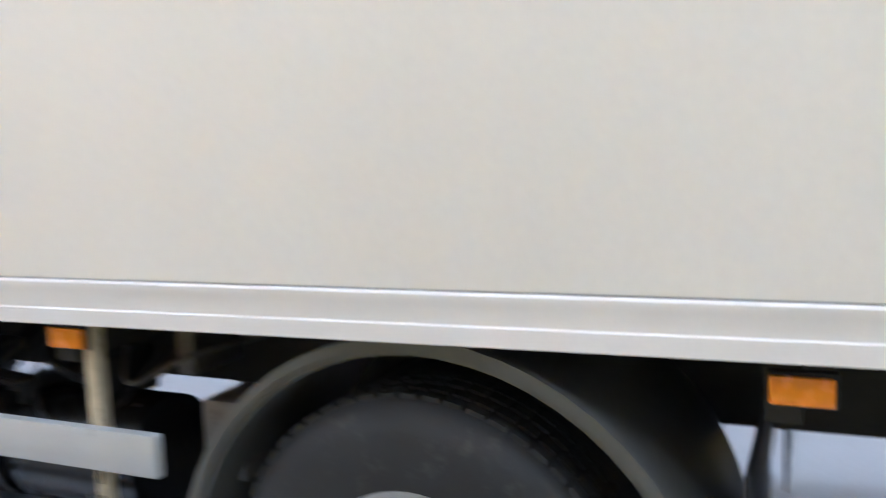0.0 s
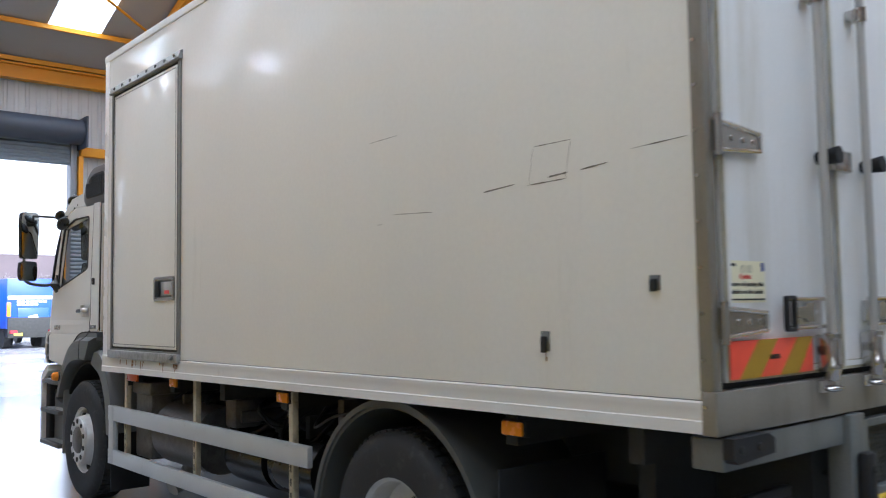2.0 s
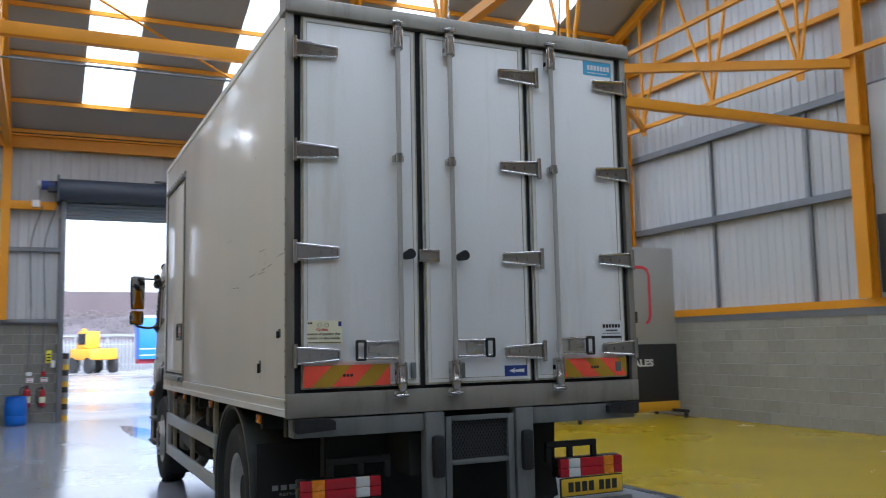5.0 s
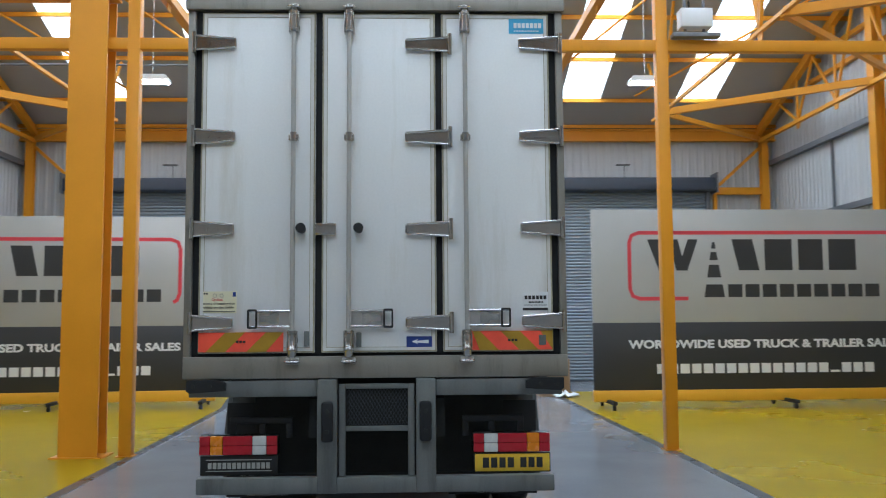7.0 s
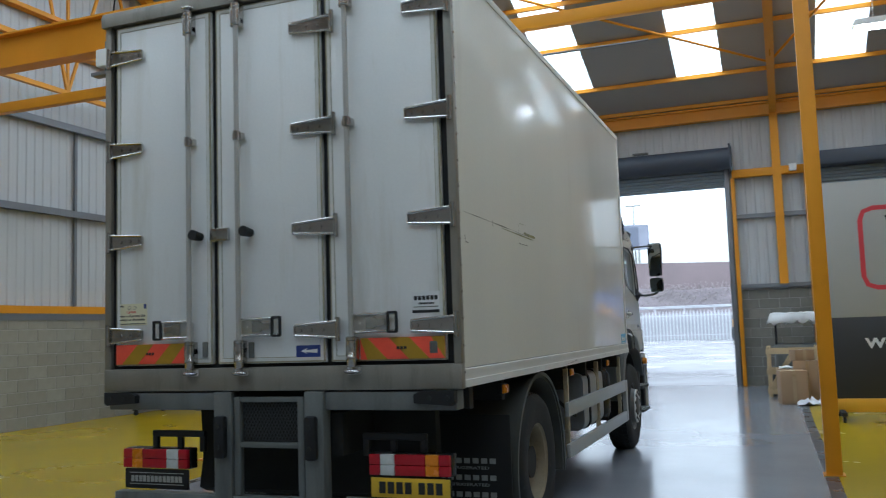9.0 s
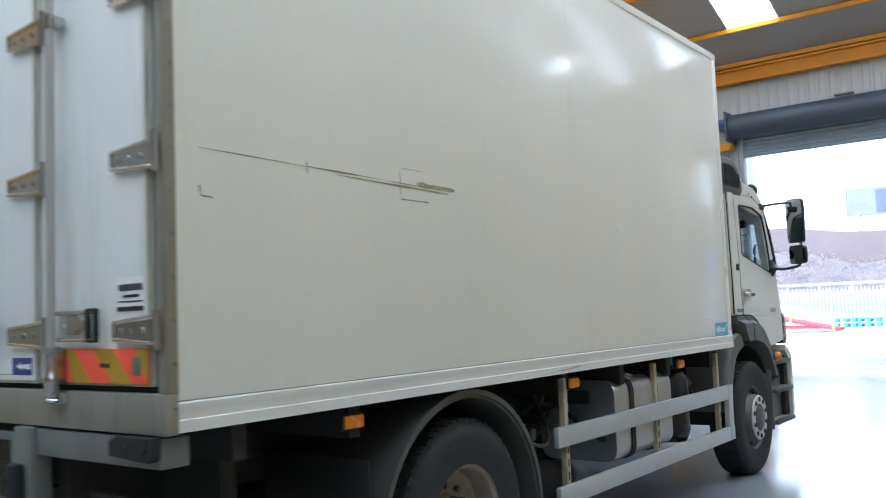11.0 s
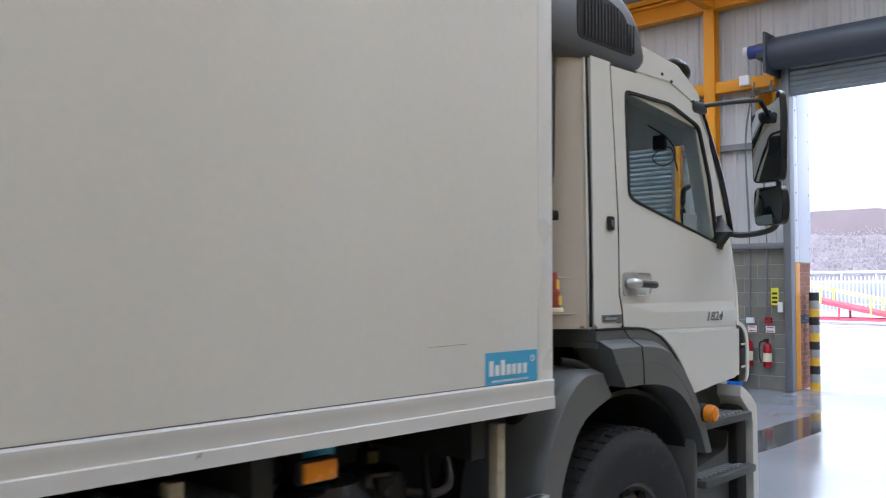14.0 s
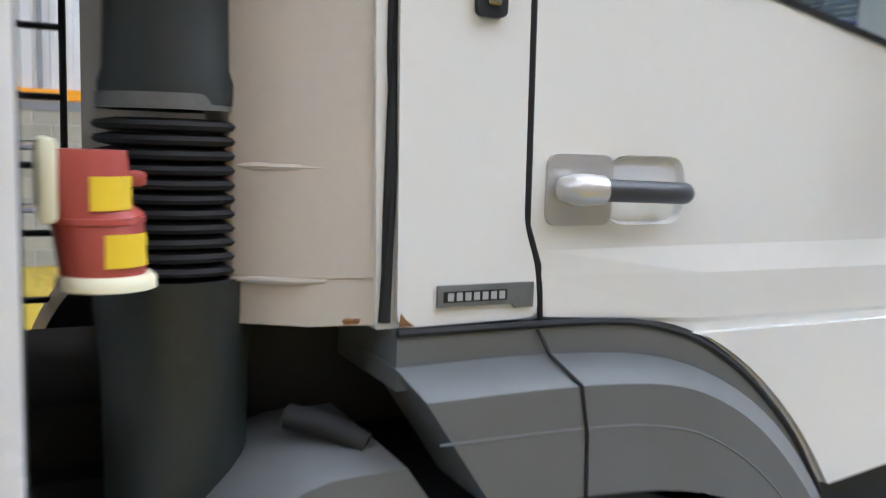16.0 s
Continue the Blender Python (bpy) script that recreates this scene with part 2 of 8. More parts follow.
TYRE_RUBBER = surface("tyre_rubber", (0.03, 0.031, 0.032), 0.75, spec=0.3, vary=0.3, scale=8, fine=160, bump=0.12, dirt=(0.095, 0.092, 0.085), dirt_amount=0.35)
CHASSIS = surface("dirty_chassis_black", (0.03, 0.03, 0.028), 0.7, spec=0.25, vary=0.4, scale=7, fine=90, bump=0.15, dirt=(0.05, 0.044, 0.035), dirt_amount=0.3)
GUARD_GREY = surface("grey_mudguard_plastic", (0.075, 0.078, 0.072), 0.5, vary=0.2, scale=6, fine=150, bump=0.06, dirt=(0.13, 0.105, 0.075), dirt_amount=0.3)
FENDER_GREY = surface("grey_fender_plastic", (0.13, 0.136, 0.134), 0.4, vary=0.12, scale=4, fine=260, bump=0.03, dirt=(0.11, 0.11, 0.11), dirt_amount=0.15)
HOUSING_GREY = surface("dark_grey_plastic", (0.04, 0.043, 0.046), 0.42, vary=0.15, scale=5, fine=160, bump=0.04)
CAB_WHITE = surface("white_cab_paint", (0.77, 0.77, 0.73), 0.22, vary=0.04, scale=1.5, fine=50, bump=0.008, coat=0.3, rough_vary=0.05)
# cream taken darker to hold the shade of the gap behind the cab
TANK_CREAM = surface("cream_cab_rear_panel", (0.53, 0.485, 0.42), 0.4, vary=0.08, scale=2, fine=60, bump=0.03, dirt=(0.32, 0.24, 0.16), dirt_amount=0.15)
ALLOY = surface("aluminium_tank", (0.56, 0.575, 0.59), 0.38, 0.82, vary=0.14, scale=6, fine=180, bump=0.03, dirt=(0.35, 0.33, 0.3), dirt_amount=0.2)
WHEEL_DARK = surface("grimy_wheel_paint", (0.15, 0.15, 0.145), 0.5, 0.3, vary=0.3, scale=9, fine=120, bump=0.05, dirt=(0.08, 0.075, 0.07), dirt_amount=0.4)
WHEEL_SILVER = surface("silver_wheel_paint", (0.58, 0.58, 0.56), 0.45, 0.35, vary=0.2, scale=9, fine=120, bump=0.05, dirt=(0.2, 0.18, 0.15), dirt_amount=0.2)
SATIN = surface("satin_steel", (0.6, 0.585, 0.56), 0.3, 0.6, vary=0.04, scale=5, fine=200, bump=0.008, rough_vary=0.04)
CHROME = surface("polished_chrome", (0.64, 0.63, 0.61), 0.18, 1.0, vary=0.05, bump=0.0, rough_vary=0.05)
AMBER = surface("amber_lens", (0.75, 0.24, 0.01), 0.25, vary=0.12, scale=30, fine=160, bump=0.06)
RED_LENS = surface("red_lens", (0.4, 0.012, 0.022), 0.2, vary=0.12, scale=30, fine=160, bump=0.06)
WHITE_LENS = surface("white_lens", (0.6, 0.6, 0.58), 0.2, vary=0.1, scale=30, fine=160, bump=0.06)
MIRROR = surface("mirror_glass", (0.4, 0.42, 0.44), 0.02, 1.0, vary=0.0, bump=0.0, rough_vary=0.0)
CAB_GLASS = glass("tinted_cab_glass", (0.88, 0.95, 0.94), clear=0.88)
BLACK_GLOSS = surface("black_gloss_plastic", (0.012, 0.012, 0.013), 0.25, vary=0.1, bump=0.02)
CHEV_RED = surface("fluorescent_red_film", (0.95, 0.11, 0.06), 0.35, vary=0.08, scale=20, bump=0.02)
CHEV_GOLD = surface("gold_reflective_film", (0.42, 0.25, 0.02), 0.35, vary=0.1, scale=20, bump=0.02)
STICKER_CREAM = surface("cream_sticker", (0.78, 0.74, 0.52), 0.4, vary=0.04, bump=0.0)
STICKER_WHITE = surface("white_sticker", (0.8, 0.8, 0.8), 0.4, vary=0.03, bump=0.0)
STICKER_BLUE = surface("sky_blue_sticker", (0.1, 0.42, 0.68), 0.35, vary=0.06, bump=0.0)
STICKER_NAVY = surface("navy_sticker", (0.03, 0.055, 0.24), 0.35, vary=0.06, bump=0.0)
INK = surface("black_ink", (0.02, 0.02, 0.02), 0.5, vary=0.1, bump=0.0)
INK_GREY = surface("faded_print", (0.34, 0.34, 0.32), 0.6, vary=0.3, scale=30, bump=0.0)
INK_WHITE = surface("white_ink", (0.8, 0.8, 0.8), 0.5, vary=0.04, bump=0.0)
INK_RED = surface("red_ink", (0.6, 0.05, 0.05), 0.5, vary=0.05, bump=0.0)
PLATE_YELLOW = surface("yellow_plate", (0.72, 0.47, 0.03), 0.35, vary=0.08, scale=9, bump=0.01, dirt=(0.3, 0.2, 0.05), dirt_amount=0.15)
STEEL_YELLOW = surface("yellow_steel_paint", (0.68, 0.285, 0.008), 0.45, vary=0.1, scale=1.4, fine=70, bump=0.03, spec=0.35, dirt=(0.42, 0.2, 0.02), dirt_amount=0.1)
FLOOR_GREY = surface("grey_epoxy_floor", (0.25, 0.262, 0.29), 0.17, vary=0.14, scale=0.7, fine=35, bump=0.015, rough_vary=0.09,
                     dirt=(0.17, 0.18, 0.2), dirt_amount=0.2)
FLOOR_YELLOW = surface("yellow_epoxy_floor", (0.41, 0.285, 0.004), 0.26, spec=0.35, vary=0.07, scale=0.5, fine=25, bump=0.006, rough_vary=0.06)
FLOOR_LINE = surface("dark_floor_line", (0.07, 0.075, 0.085), 0.3, vary=0.2, bump=0.03)
CLADDING = surface("white_profiled_cladding", (0.5, 0.51, 0.52), 0.45, vary=0.06, scale=1.2, fine=60, bump=0.02, streak=True,
                   dirt=(0.45, 0.44, 0.42), dirt_amount=0.1)
CLADDING_GREY = surface("grey_profiled_cladding", (0.38, 0.385, 0.39), 0.5, vary=0.08, scale=1.2, fine=60, bump=0.02)
ROOF_SHEET = surface("grey_roof_lining", (0.36, 0.36, 0.36), 0.6, vary=0.06, scale=0.8, fine=40, bump=0.02)
RAIL_STEEL = surface("galvanised_rail", (0.2, 0.208, 0.225), 0.5, 0.5, vary=0.12, bump=0.04)
BLOCK = surface("concrete_block", (0.27, 0.257, 0.218), 0.9, vary=0.16, scale=5, fine=70, bump=0.25, piece=0.1)
BLOCK_DARK = surface("grey_concrete_block", (0.2, 0.193, 0.168), 0.9, vary=0.16, scale=5, fine=70, bump=0.25, piece=0.14)
MORTAR = surface("mortar_joint", (0.36, 0.35, 0.33), 0.95, vary=0.1, scale=9, bump=0.2)
SHUTTER = surface("grey_shutter_slats", (0.27, 0.31, 0.35), 0.45, 0.2, vary=0.08, scale=2, bump=0.03)
DRUM = surface("slate_shutter_drum", (0.05, 0.06, 0.082), 0.5, vary=0.1, scale=2, bump=0.03)
BANNER_GREY = surface("silver_banner_cloth", (0.43, 0.43, 0.415), 0.5, vary=0.06, scale=1.2, fine=120, bump=0.03)
BANNER_DARK = surface("charcoal_banner_cloth", (0.035, 0.035, 0.036), 0.5, vary=0.1, scale=1.2, fine=120, bump=0.03)
BANNER_RED = surface("red_banner_print", (0.68, 0.06, 0.08), 0.5, vary=0.05, bump=0.0)
BANNER_YELLOW = surface("yellow_banner_base", (0.8, 0.42, 0.02), 0.45, vary=0.06, bump=0.02)


# ---- the shed ----
FRONT, BACK, WEST, EAST = 17.2, -11.0, -10.05, 10.05
EAVE, PITCH, RIDGE = 6.72, 0.36, 4.04
BLOCK_TOP, LEDGE = 2.36, 2.1
DOORWAY = (-2.2, 1.97, 4.78)
SHUT_W, SHUT_E = (-8.7, -4.17), (3.83, 8.2)
SHUT_TOP = 5.15


def roof_z(y):
    return EAVE + PITCH * ((FRONT - y) if y > RIDGE else (FRONT - RIDGE) - (RIDGE - y))


bm = box(bmesh.new(), WEST - 0.4, BACK - 0.4, -0.25, EAST + 0.4, FRONT + 0.3, 0)
setting("floor", bm, FLOOR_GREY, "glossy grey epoxy workshop floor", "floor")
LANE_W = [(-3.0, BACK), (-3.1, 1.5), (-3.16, 5.0), (-3.32, 10.6), (-3.6, 12.4), (-3.75, 13.6)]
LANE_E = [(3.42, BACK), (3.44, 2.4), (3.42, 5.0), (3.35, 9.4), (3.34, 13.6)]
bm = prism(bmesh.new(), [*LANE_W, (WEST, 13.6), (WEST, BACK)], "z", 0.0, 0.004)
setting("floor_yellow_west", bm, FLOOR_YELLOW, "glossy yellow epoxy floor beside the lane", "floor")
bm = prism(bmesh.new(), [*LANE_E, (EAST, 13.6), (EAST, BACK)], "z", 0.0, 0.004)
setting("floor_yellow_east", bm, FLOOR_YELLOW, "glossy yellow epoxy floor beside the lane", "floor")
for name, line, s in (("trim_line_west", LANE_W, 1), ("trim_line_east", LANE_E, -1)):
    inner = [(x + s * 0.12, y) for x, y in line]
    bm = prism(bmesh.new(), [*line, *reversed(inner)], "z", 0.0, 0.006)
    setting(name, bm, FLOOR_LINE, "dark grey painted line along the lane", "floor line")


def cladding(bm, axis, a, b, z0, z1, at, inward, pitch=0.2, deep=0.018):
    """Profiled sheet: trapezoid ribs upright, drawn in plan and made tall."""
    n = max(int((b - a) / pitch), 1)
    step = (b - a) / n
    line = []
    for i in range(n):
        for u, d in ((0, 0), (0.55, 0), (0.65, 1), (0.9, 1)):
            line.append((a + (i + u) * step, at + inward * d * deep))
    line.append((b, at))
    outline = [*line, (b, at - inward * 0.08), (a, at - inward * 0.08)]
    pts = outline if axis == "x" else [(q, p) for p, q in outline]
    return prism(bm, pts, "z", z0, z1)


def wall(name, pieces, label, material=CLADDING):
    bm = bmesh.new()
    for axis, a, b, z0, z1, at, inward in pieces:
        cladding(bm, axis, a, b, z0, z1, at, inward)
    return setting(name, bm, material, label, "wall", smooth=0)


TOP = EAVE + 0.3
GABLE = roof_z(RIDGE)
wall("wall_north", [("x", WEST, SHUT_W[0], BLOCK_TOP, TOP, FRONT, -1), ("x", SHUT_W[0], SHUT_W[1], SHUT_TOP, TOP, FRONT, -1),
                    ("x", SHUT_W[1], DOORWAY[0], BLOCK_TOP, TOP, FRONT, -1), ("x", DOORWAY[0], DOORWAY[1], DOORWAY[2], TOP, FRONT, -1),
                    ("x", DOORWAY[1], SHUT_E[0], BLOCK_TOP, TOP, FRONT, -1), ("x", SHUT_E[0], SHUT_E[1], SHUT_TOP, TOP, FRONT, -1),
                    ("x", SHUT_E[1], EAST, BLOCK_TOP, TOP, FRONT, -1)], "white profiled metal cladding wall with shutter openings")
wall("wall_west", [("y", BACK, FRONT, LEDGE, GABLE + 0.2, WEST, 1)], "white profiled metal cladding above concrete blocks")
wall("wall_east", [("y", BACK, FRONT, LEDGE, GABLE + 0.2, EAST, -1)], "white profiled metal cladding above concrete blocks")
# south wall is never in view; its grey is set for reflections in steel
wall("wall_south", [("x", WEST, EAST, 0, roof_z(BACK) + 0.1, BACK, 1)], "grey profiled metal cladding wall", CLADDING_GREY)

# roof sheets between the rooflight strips
STRIPS = [-7.84 + 2.97 * k for k in range(6)]
STRIP_W, STRIP_A, STRIP_B = 1.01, 15.8, 5.3
bm = bmesh.new()


def sheet(bm, x0, x1, y0, y1):
    top = [(x0, y0, roof_z(y0)), (x1, y0, roof_z(y0)), (x1, y1, roof_z(y1)), (x0, y1, roof_z(y1))]
    lo = [bm.verts.new(p) for p in top]
    hi = [bm.verts.new((x, y, z + 0.12)) for x, y, z in top]
    bm.faces.new(lo), bm.faces.new(hi)
    for i in range(4):
        bm.faces.new((lo[i], lo[(i + 1) % 4], hi[(i + 1) % 4], hi[i]))


edges = [WEST - 0.3, *[e for s in STRIPS for e in (s, s + STRIP_W)], EAST + 0.3]
for k in range(0, len(edges), 2):
    sheet(bm, edges[k], edges[k + 1], FRONT + 0.4, RIDGE), sheet(bm, edges[k], edges[k + 1], RIDGE, BACK - 0.3)
for s in STRIPS:
    sheet(bm, s, s + STRIP_W, FRONT + 0.4, STRIP_A), sheet(bm, s, s + STRIP_W, STRIP_B, RIDGE)
    sheet(bm, s, s + STRIP_W, RIDGE, 2.9), sheet(bm, s, s + STRIP_W, -7.1, BACK - 0.3)
setting("ceiling", bm, ROOF_SHEET, "grey sheeted pitched roof lining with rooflight strips", "ceiling", smooth=0)
# the strips' own emission stands in for daylight passing through them
ROOFLIGHT = glow("self_glowing_rooflight", (0.9, 0.97, 1.0), 1.6)
number = 0
for s in STRIPS:
    # the second run, behind the ridge, is unseen and added to light the rear
    for y0, y1 in ((STRIP_A, STRIP_B), (2.9, -7.1)):
        number += 1
        bm = bmesh.new()
        sheet(bm, s + 0.002, s + STRIP_W - 0.002, y0 - 0.002, y1 + 0.002)
        setting(f"window_{number}", bm, ROOFLIGHT, "translucent white rooflight strip in the roof", "rooflight", smooth=0)
        lamp = new("rooflight_daylight", bpy.data.lights.new("rooflight_daylight", "AREA"))
        lamp.data.shape, lamp.data.size, lamp.data.size_y = "RECTANGLE", STRIP_W - 0.02, abs(y1 - y0) * math.sqrt(1 + PITCH ** 2) - 0.02
        lamp.data.energy, lamp.data.color = 82 if y0 > RIDGE else 64, (0.9, 0.97, 1.0)
        ym = (y0 + y1) / 2
        slope = math.degrees(math.atan(PITCH)) * (-1 if ym > RIDGE else 1)
        lamp.matrix_world = pose(s + STRIP_W / 2, ym, roof_z(ym) - 0.012, slope, 0, 0)

# steel frame
bm = bmesh.new()
for z0, z1 in ((6.37, 6.41), (6.65, 6.69)):
    box(bm, WEST, FRONT - 0.28, z0, EAST, FRONT - 0.06, z1)
box(bm, WEST, FRONT - 0.19, 6.41, EAST, FRONT - 0.15, 6.65)
tagged(part("eaves_beam", bm, STEEL_YELLOW), "yellow painted steel eaves beam along the wall", "steel beam", kind="structure")


def h_column(name, x, y, z0, z1, w=0.2, d=0.2, turn=False, label="yellow painted steel wall column"):
    bm = bmesh.new()
    for s in (-1, 1):
        if turn:
            box(bm, x + s * w / 2 - 0.012, y - d / 2, z0, x + s * w / 2 + 0.012, y + d / 2, z1)
        else:
            box(bm, x - w / 2, y + s * d / 2 - 0.012, z0, x + w / 2, y + s * d / 2 + 0.012, z1)
    if turn:
        box(bm, x - w / 2, y - 0.01, z0, x + w / 2, y + 0.01, z1)
    else:
        box(bm, x - 0.01, y - d / 2, z0, x + 0.01, y + d / 2, z1)
    return tagged(part(name, bm, STEEL_YELLOW, smooth=0), label, "steel column", "steel columns", "structure")


for x in (-3.43, 3.1):
    h_column("wall_column", x, FRONT - 0.2, BLOCK_TOP + 0.0, 6.37, 0.19, 0.16)
for x in (-9.75, 9.72):
    h_column("wall_column", x, FRONT - 0.2, BLOCK_TOP, 6.37, 0.2, 0.16)
for y, yw in ((11.3, 11.1), (4.88, 4.88), (-3.8, -4.6)):
    h_column("wall_column", EAST - 0.3, y, LEDGE + 0.14, roof_z(y) - 0.1, 0.2, 0.26, True)
    h_column("wall_column", WEST + 0.3, yw, LEDGE + 0.14, roof_z(yw) - 0.1, 0.2, 0.26, True)
bm = bmesh.new()
box(bm, -3.93, 4.62, 0, -3.47, 4.645, 5.6), box(bm, -3.93, 4.92, 0, -3.47, 4.945, 5.6), box(bm, -3.72, 4.645, 0, -3.7, 4.92, 5.6)
box(bm, -4.02, 4.58, 0, -3.4, 4.99, 0.02)
tagged(part("main_column", bm, STEEL_YELLOW, smooth=0), "broad yellow steel column standing by the lane", "steel column", "steel columns", "structure")
for x in (-3.18, 3.39):
    bm = box(bmesh.new(), x - 0.075, 4.7, 0, x + 0.075, 4.85, 5.95, 0.008)
    box(bm, x - 0.1, 4.67, 0, x + 0.1, 4.88, 0.015)
    tagged(part("slim_column", bm, STEEL_YELLOW), "slim square yellow steel column at the lane edge", "steel column", "steel columns", "structure")
bm = box(bmesh.new(), WEST, 4.715, 4.955, EAST, 4.835, 5.1, 0.006)
tagged(part("tie_beam", bm, STEEL_YELLOW), "yellow steel tie beam across the columns", "steel beam", kind="structure")
bm = box(bmesh.new(), WEST, 4.65, 5.6, -3.4, 4.91, 5.63)
box(bm, WEST, 4.65, 6.1, -3.4, 4.91, 6.13), box(bm, WEST, 4.765, 5.63, -3.4, 4.795, 6.1)
tagged(part("crane_beam", bm, STEEL_YELLOW, smooth=0), "deep yellow steel I-beam on the main column", "steel beam", kind="structure")
# lintels beside the shutters
for x0, x1 in ((-4.17, -2.34), (2.09, 3.83), (8.34, 9.62)):
    bm = box(bmesh.new(), x0, FRONT - 0.26, 4.92, x1, FRONT - 0.1, 5.11, 0.005)
    tagged(part("shutter_lintel", bm, STEEL_YELLOW), "yellow steel lintel between shutter and column", "steel beam", "shutter lintels", "structure")
for x in (-4.06, 3.72, 2.1, 8.36):
    bm = box(bmesh.new(), x - 0.045, FRONT - 0.24, 0, x + 0.045, FRONT - 0.12, 4.92, 0.004)
    tagged(part("shutter_post", bm, STEEL_YELLOW), "slim yellow steel post beside a shutter", "steel column", "shutter posts", "structure")
for s in (-1, 1):
    bm = beam(bmesh.new(), (s * 8.4, FRONT - 0.2, 5.11), (s * 9.62, FRONT - 0.2, 6.2), 0.06, 0.08)
    tagged(part("wall_brace", bm, STEEL_YELLOW), "yellow diagonal steel wall brace", "steel beam", "wall braces", "structure")

# roof trusses, purlins and braces
TIE = 6.3


def truss(x, tie=6.36, nodes=(14.58, 12.66, 10.35, 8.13, 5.88, 3.58, 1.28, -1.02, -3.3, -5.6, -8.0), start=FRONT - 0.25, chord=0.09, web=0.05, rafter=True):
    t = thing("roof_truss", x, FRONT, TIE, "yellow lattice steel roof truss under the sheeting", "roof truss", "roof trusses", "structure")
    def up(y):
        return Vector((0, y - FRONT, roof_z(y) - 0.18 - TIE))
    def down(y):
        return Vector((0, y - FRONT, tie - TIE))
    if rafter:
        bm = beam(bmesh.new(), up(FRONT - 0.2), up(RIDGE), 0.14, 0.2)
        beam(bm, up(RIDGE), up(BACK + 0.3), 0.14, 0.2)
        part("top_chord", bm, STEEL_YELLOW, t, smooth=0)
    part("bottom_chord", beam(bmesh.new(), down(start), down(nodes[-1] - 1), chord, chord), STEEL_YELLOW, t, smooth=0)
    for y in nodes:
        part("gusset", prism(bmesh.new(), [(y - FRONT - 0.13, tie - TIE + 0.04), (y - FRONT + 0.13, tie - TIE + 0.04), (y - FRONT + 0.07, tie - TIE - 0.18), (y - FRONT - 0.07, tie - TIE - 0.18)], "x", -0.008, 0.008), STEEL_YELLOW, t, smooth=0)
        for q in (y - 1.0, y, y + 1.1):
            if roof_z(q) - 0.2 > tie + 0.25 and BACK < q < FRONT:
                part("web_brace", beam(bmesh.new(), down(y), up(q), web, web), STEEL_YELLOW, t, smooth=0)
    return t


for x in (9.6, -9.65):
    truss(x)
for x in (3.1, -3.43):
    truss(x, 6.47, (11.86, 7.08, 1.93, -4.1), chord=0.15, web=0.055)
for x in (5.85, -6.5):
    truss(x, 6.2, (13.06, 7.59, 2.3, -3.2), 13.9, 0.065, 0.055, False)
for y in [16.92, 15.78, 14.18, 12.74, 11.31, 9.84, 8.41, 6.99, 5.52, 2.5, 1.0, -0.46, -1.94, -3.41, -4.88, -6.35, -7.82, -9.6]:
    z = roof_z(y) - 0.05
    bm = box(bmesh.new(), WEST, y - 0.03, z - 0.06, EAST, y + 0.03, z + 0.03)
    tagged(part("purlin", bm, STEEL_YELLOW, smooth=0), "yellow steel purlin under the roof sheets", "purlin", "purlins", "structure")
for k in (-1, 1):
    for a, b, w, h in (((5.85, 13.06, 6.2), (9.65, 11.2, 6.42), 0.11, 0.15), ((5.85, 13.06, 6.18), (9.6, 16.95, 6.43), 0.085, 0.11),
                       ((5.85, 6.71, 6.18), (9.6, 10.35, 6.33), 0.09, 0.11), ((5.85, 6.71, 6.2), (9.65, 4.9, 6.2), 0.11, 0.15),
                       ((5.85, -1.57, 6.2), (9.65, 0.46, 6.3), 0.09, 0.11)):
        a, b = (k * (a[0] + (0.65 if k < 0 else 0)), *a[1:]), (k * b[0], *b[1:])
        tagged(part("wind_brace", beam(bmesh.new(), a, b, w, h), STEEL_YELLOW, smooth=0), "yellow steel brace from truss to wall", "steel beam", "wind braces", "structure")
for xa, xb in ((3.1, 5.85), (5.85, 9.6), (-3.43, -6.5), (-6.5, -9.65), (3.1, -3.43)):
    bm = rod(bmesh.new(), (xa, 15.45, roof_z(15.45) - 0.15), (xb, 11.13, roof_z(11.13) - 0.15), 0.028)
    tagged(part("wind_brace", bm, STEEL_YELLOW), "yellow round steel roof brace", "steel beam", "wind braces", "structure")
for x, s in ((EAST, -1), (WEST, 1)):
    for z, y0 in ((7.26, 14.6), (7.81, 13.1)):
        bm = box(bmesh.new(), x + s * 0.03, 2 * RIDGE - y0, z, x + s * 0.14, y0, z + 0.1)
        tagged(part("gable_rail", bm, STEEL_YELLOW, smooth=0), "yellow steel sheeting rail on the gable wall", "wall rail", "gable rails", "structure")
bm = rod(bmesh.new(), (WEST + 0.2, 9.93, 6.31), (1.2, 9.93, 6.31), 0.02)
tagged(part("conduit", bm, RAIL_STEEL), "thin galvanised conduit slung across the roof", "conduit", kind="structure")

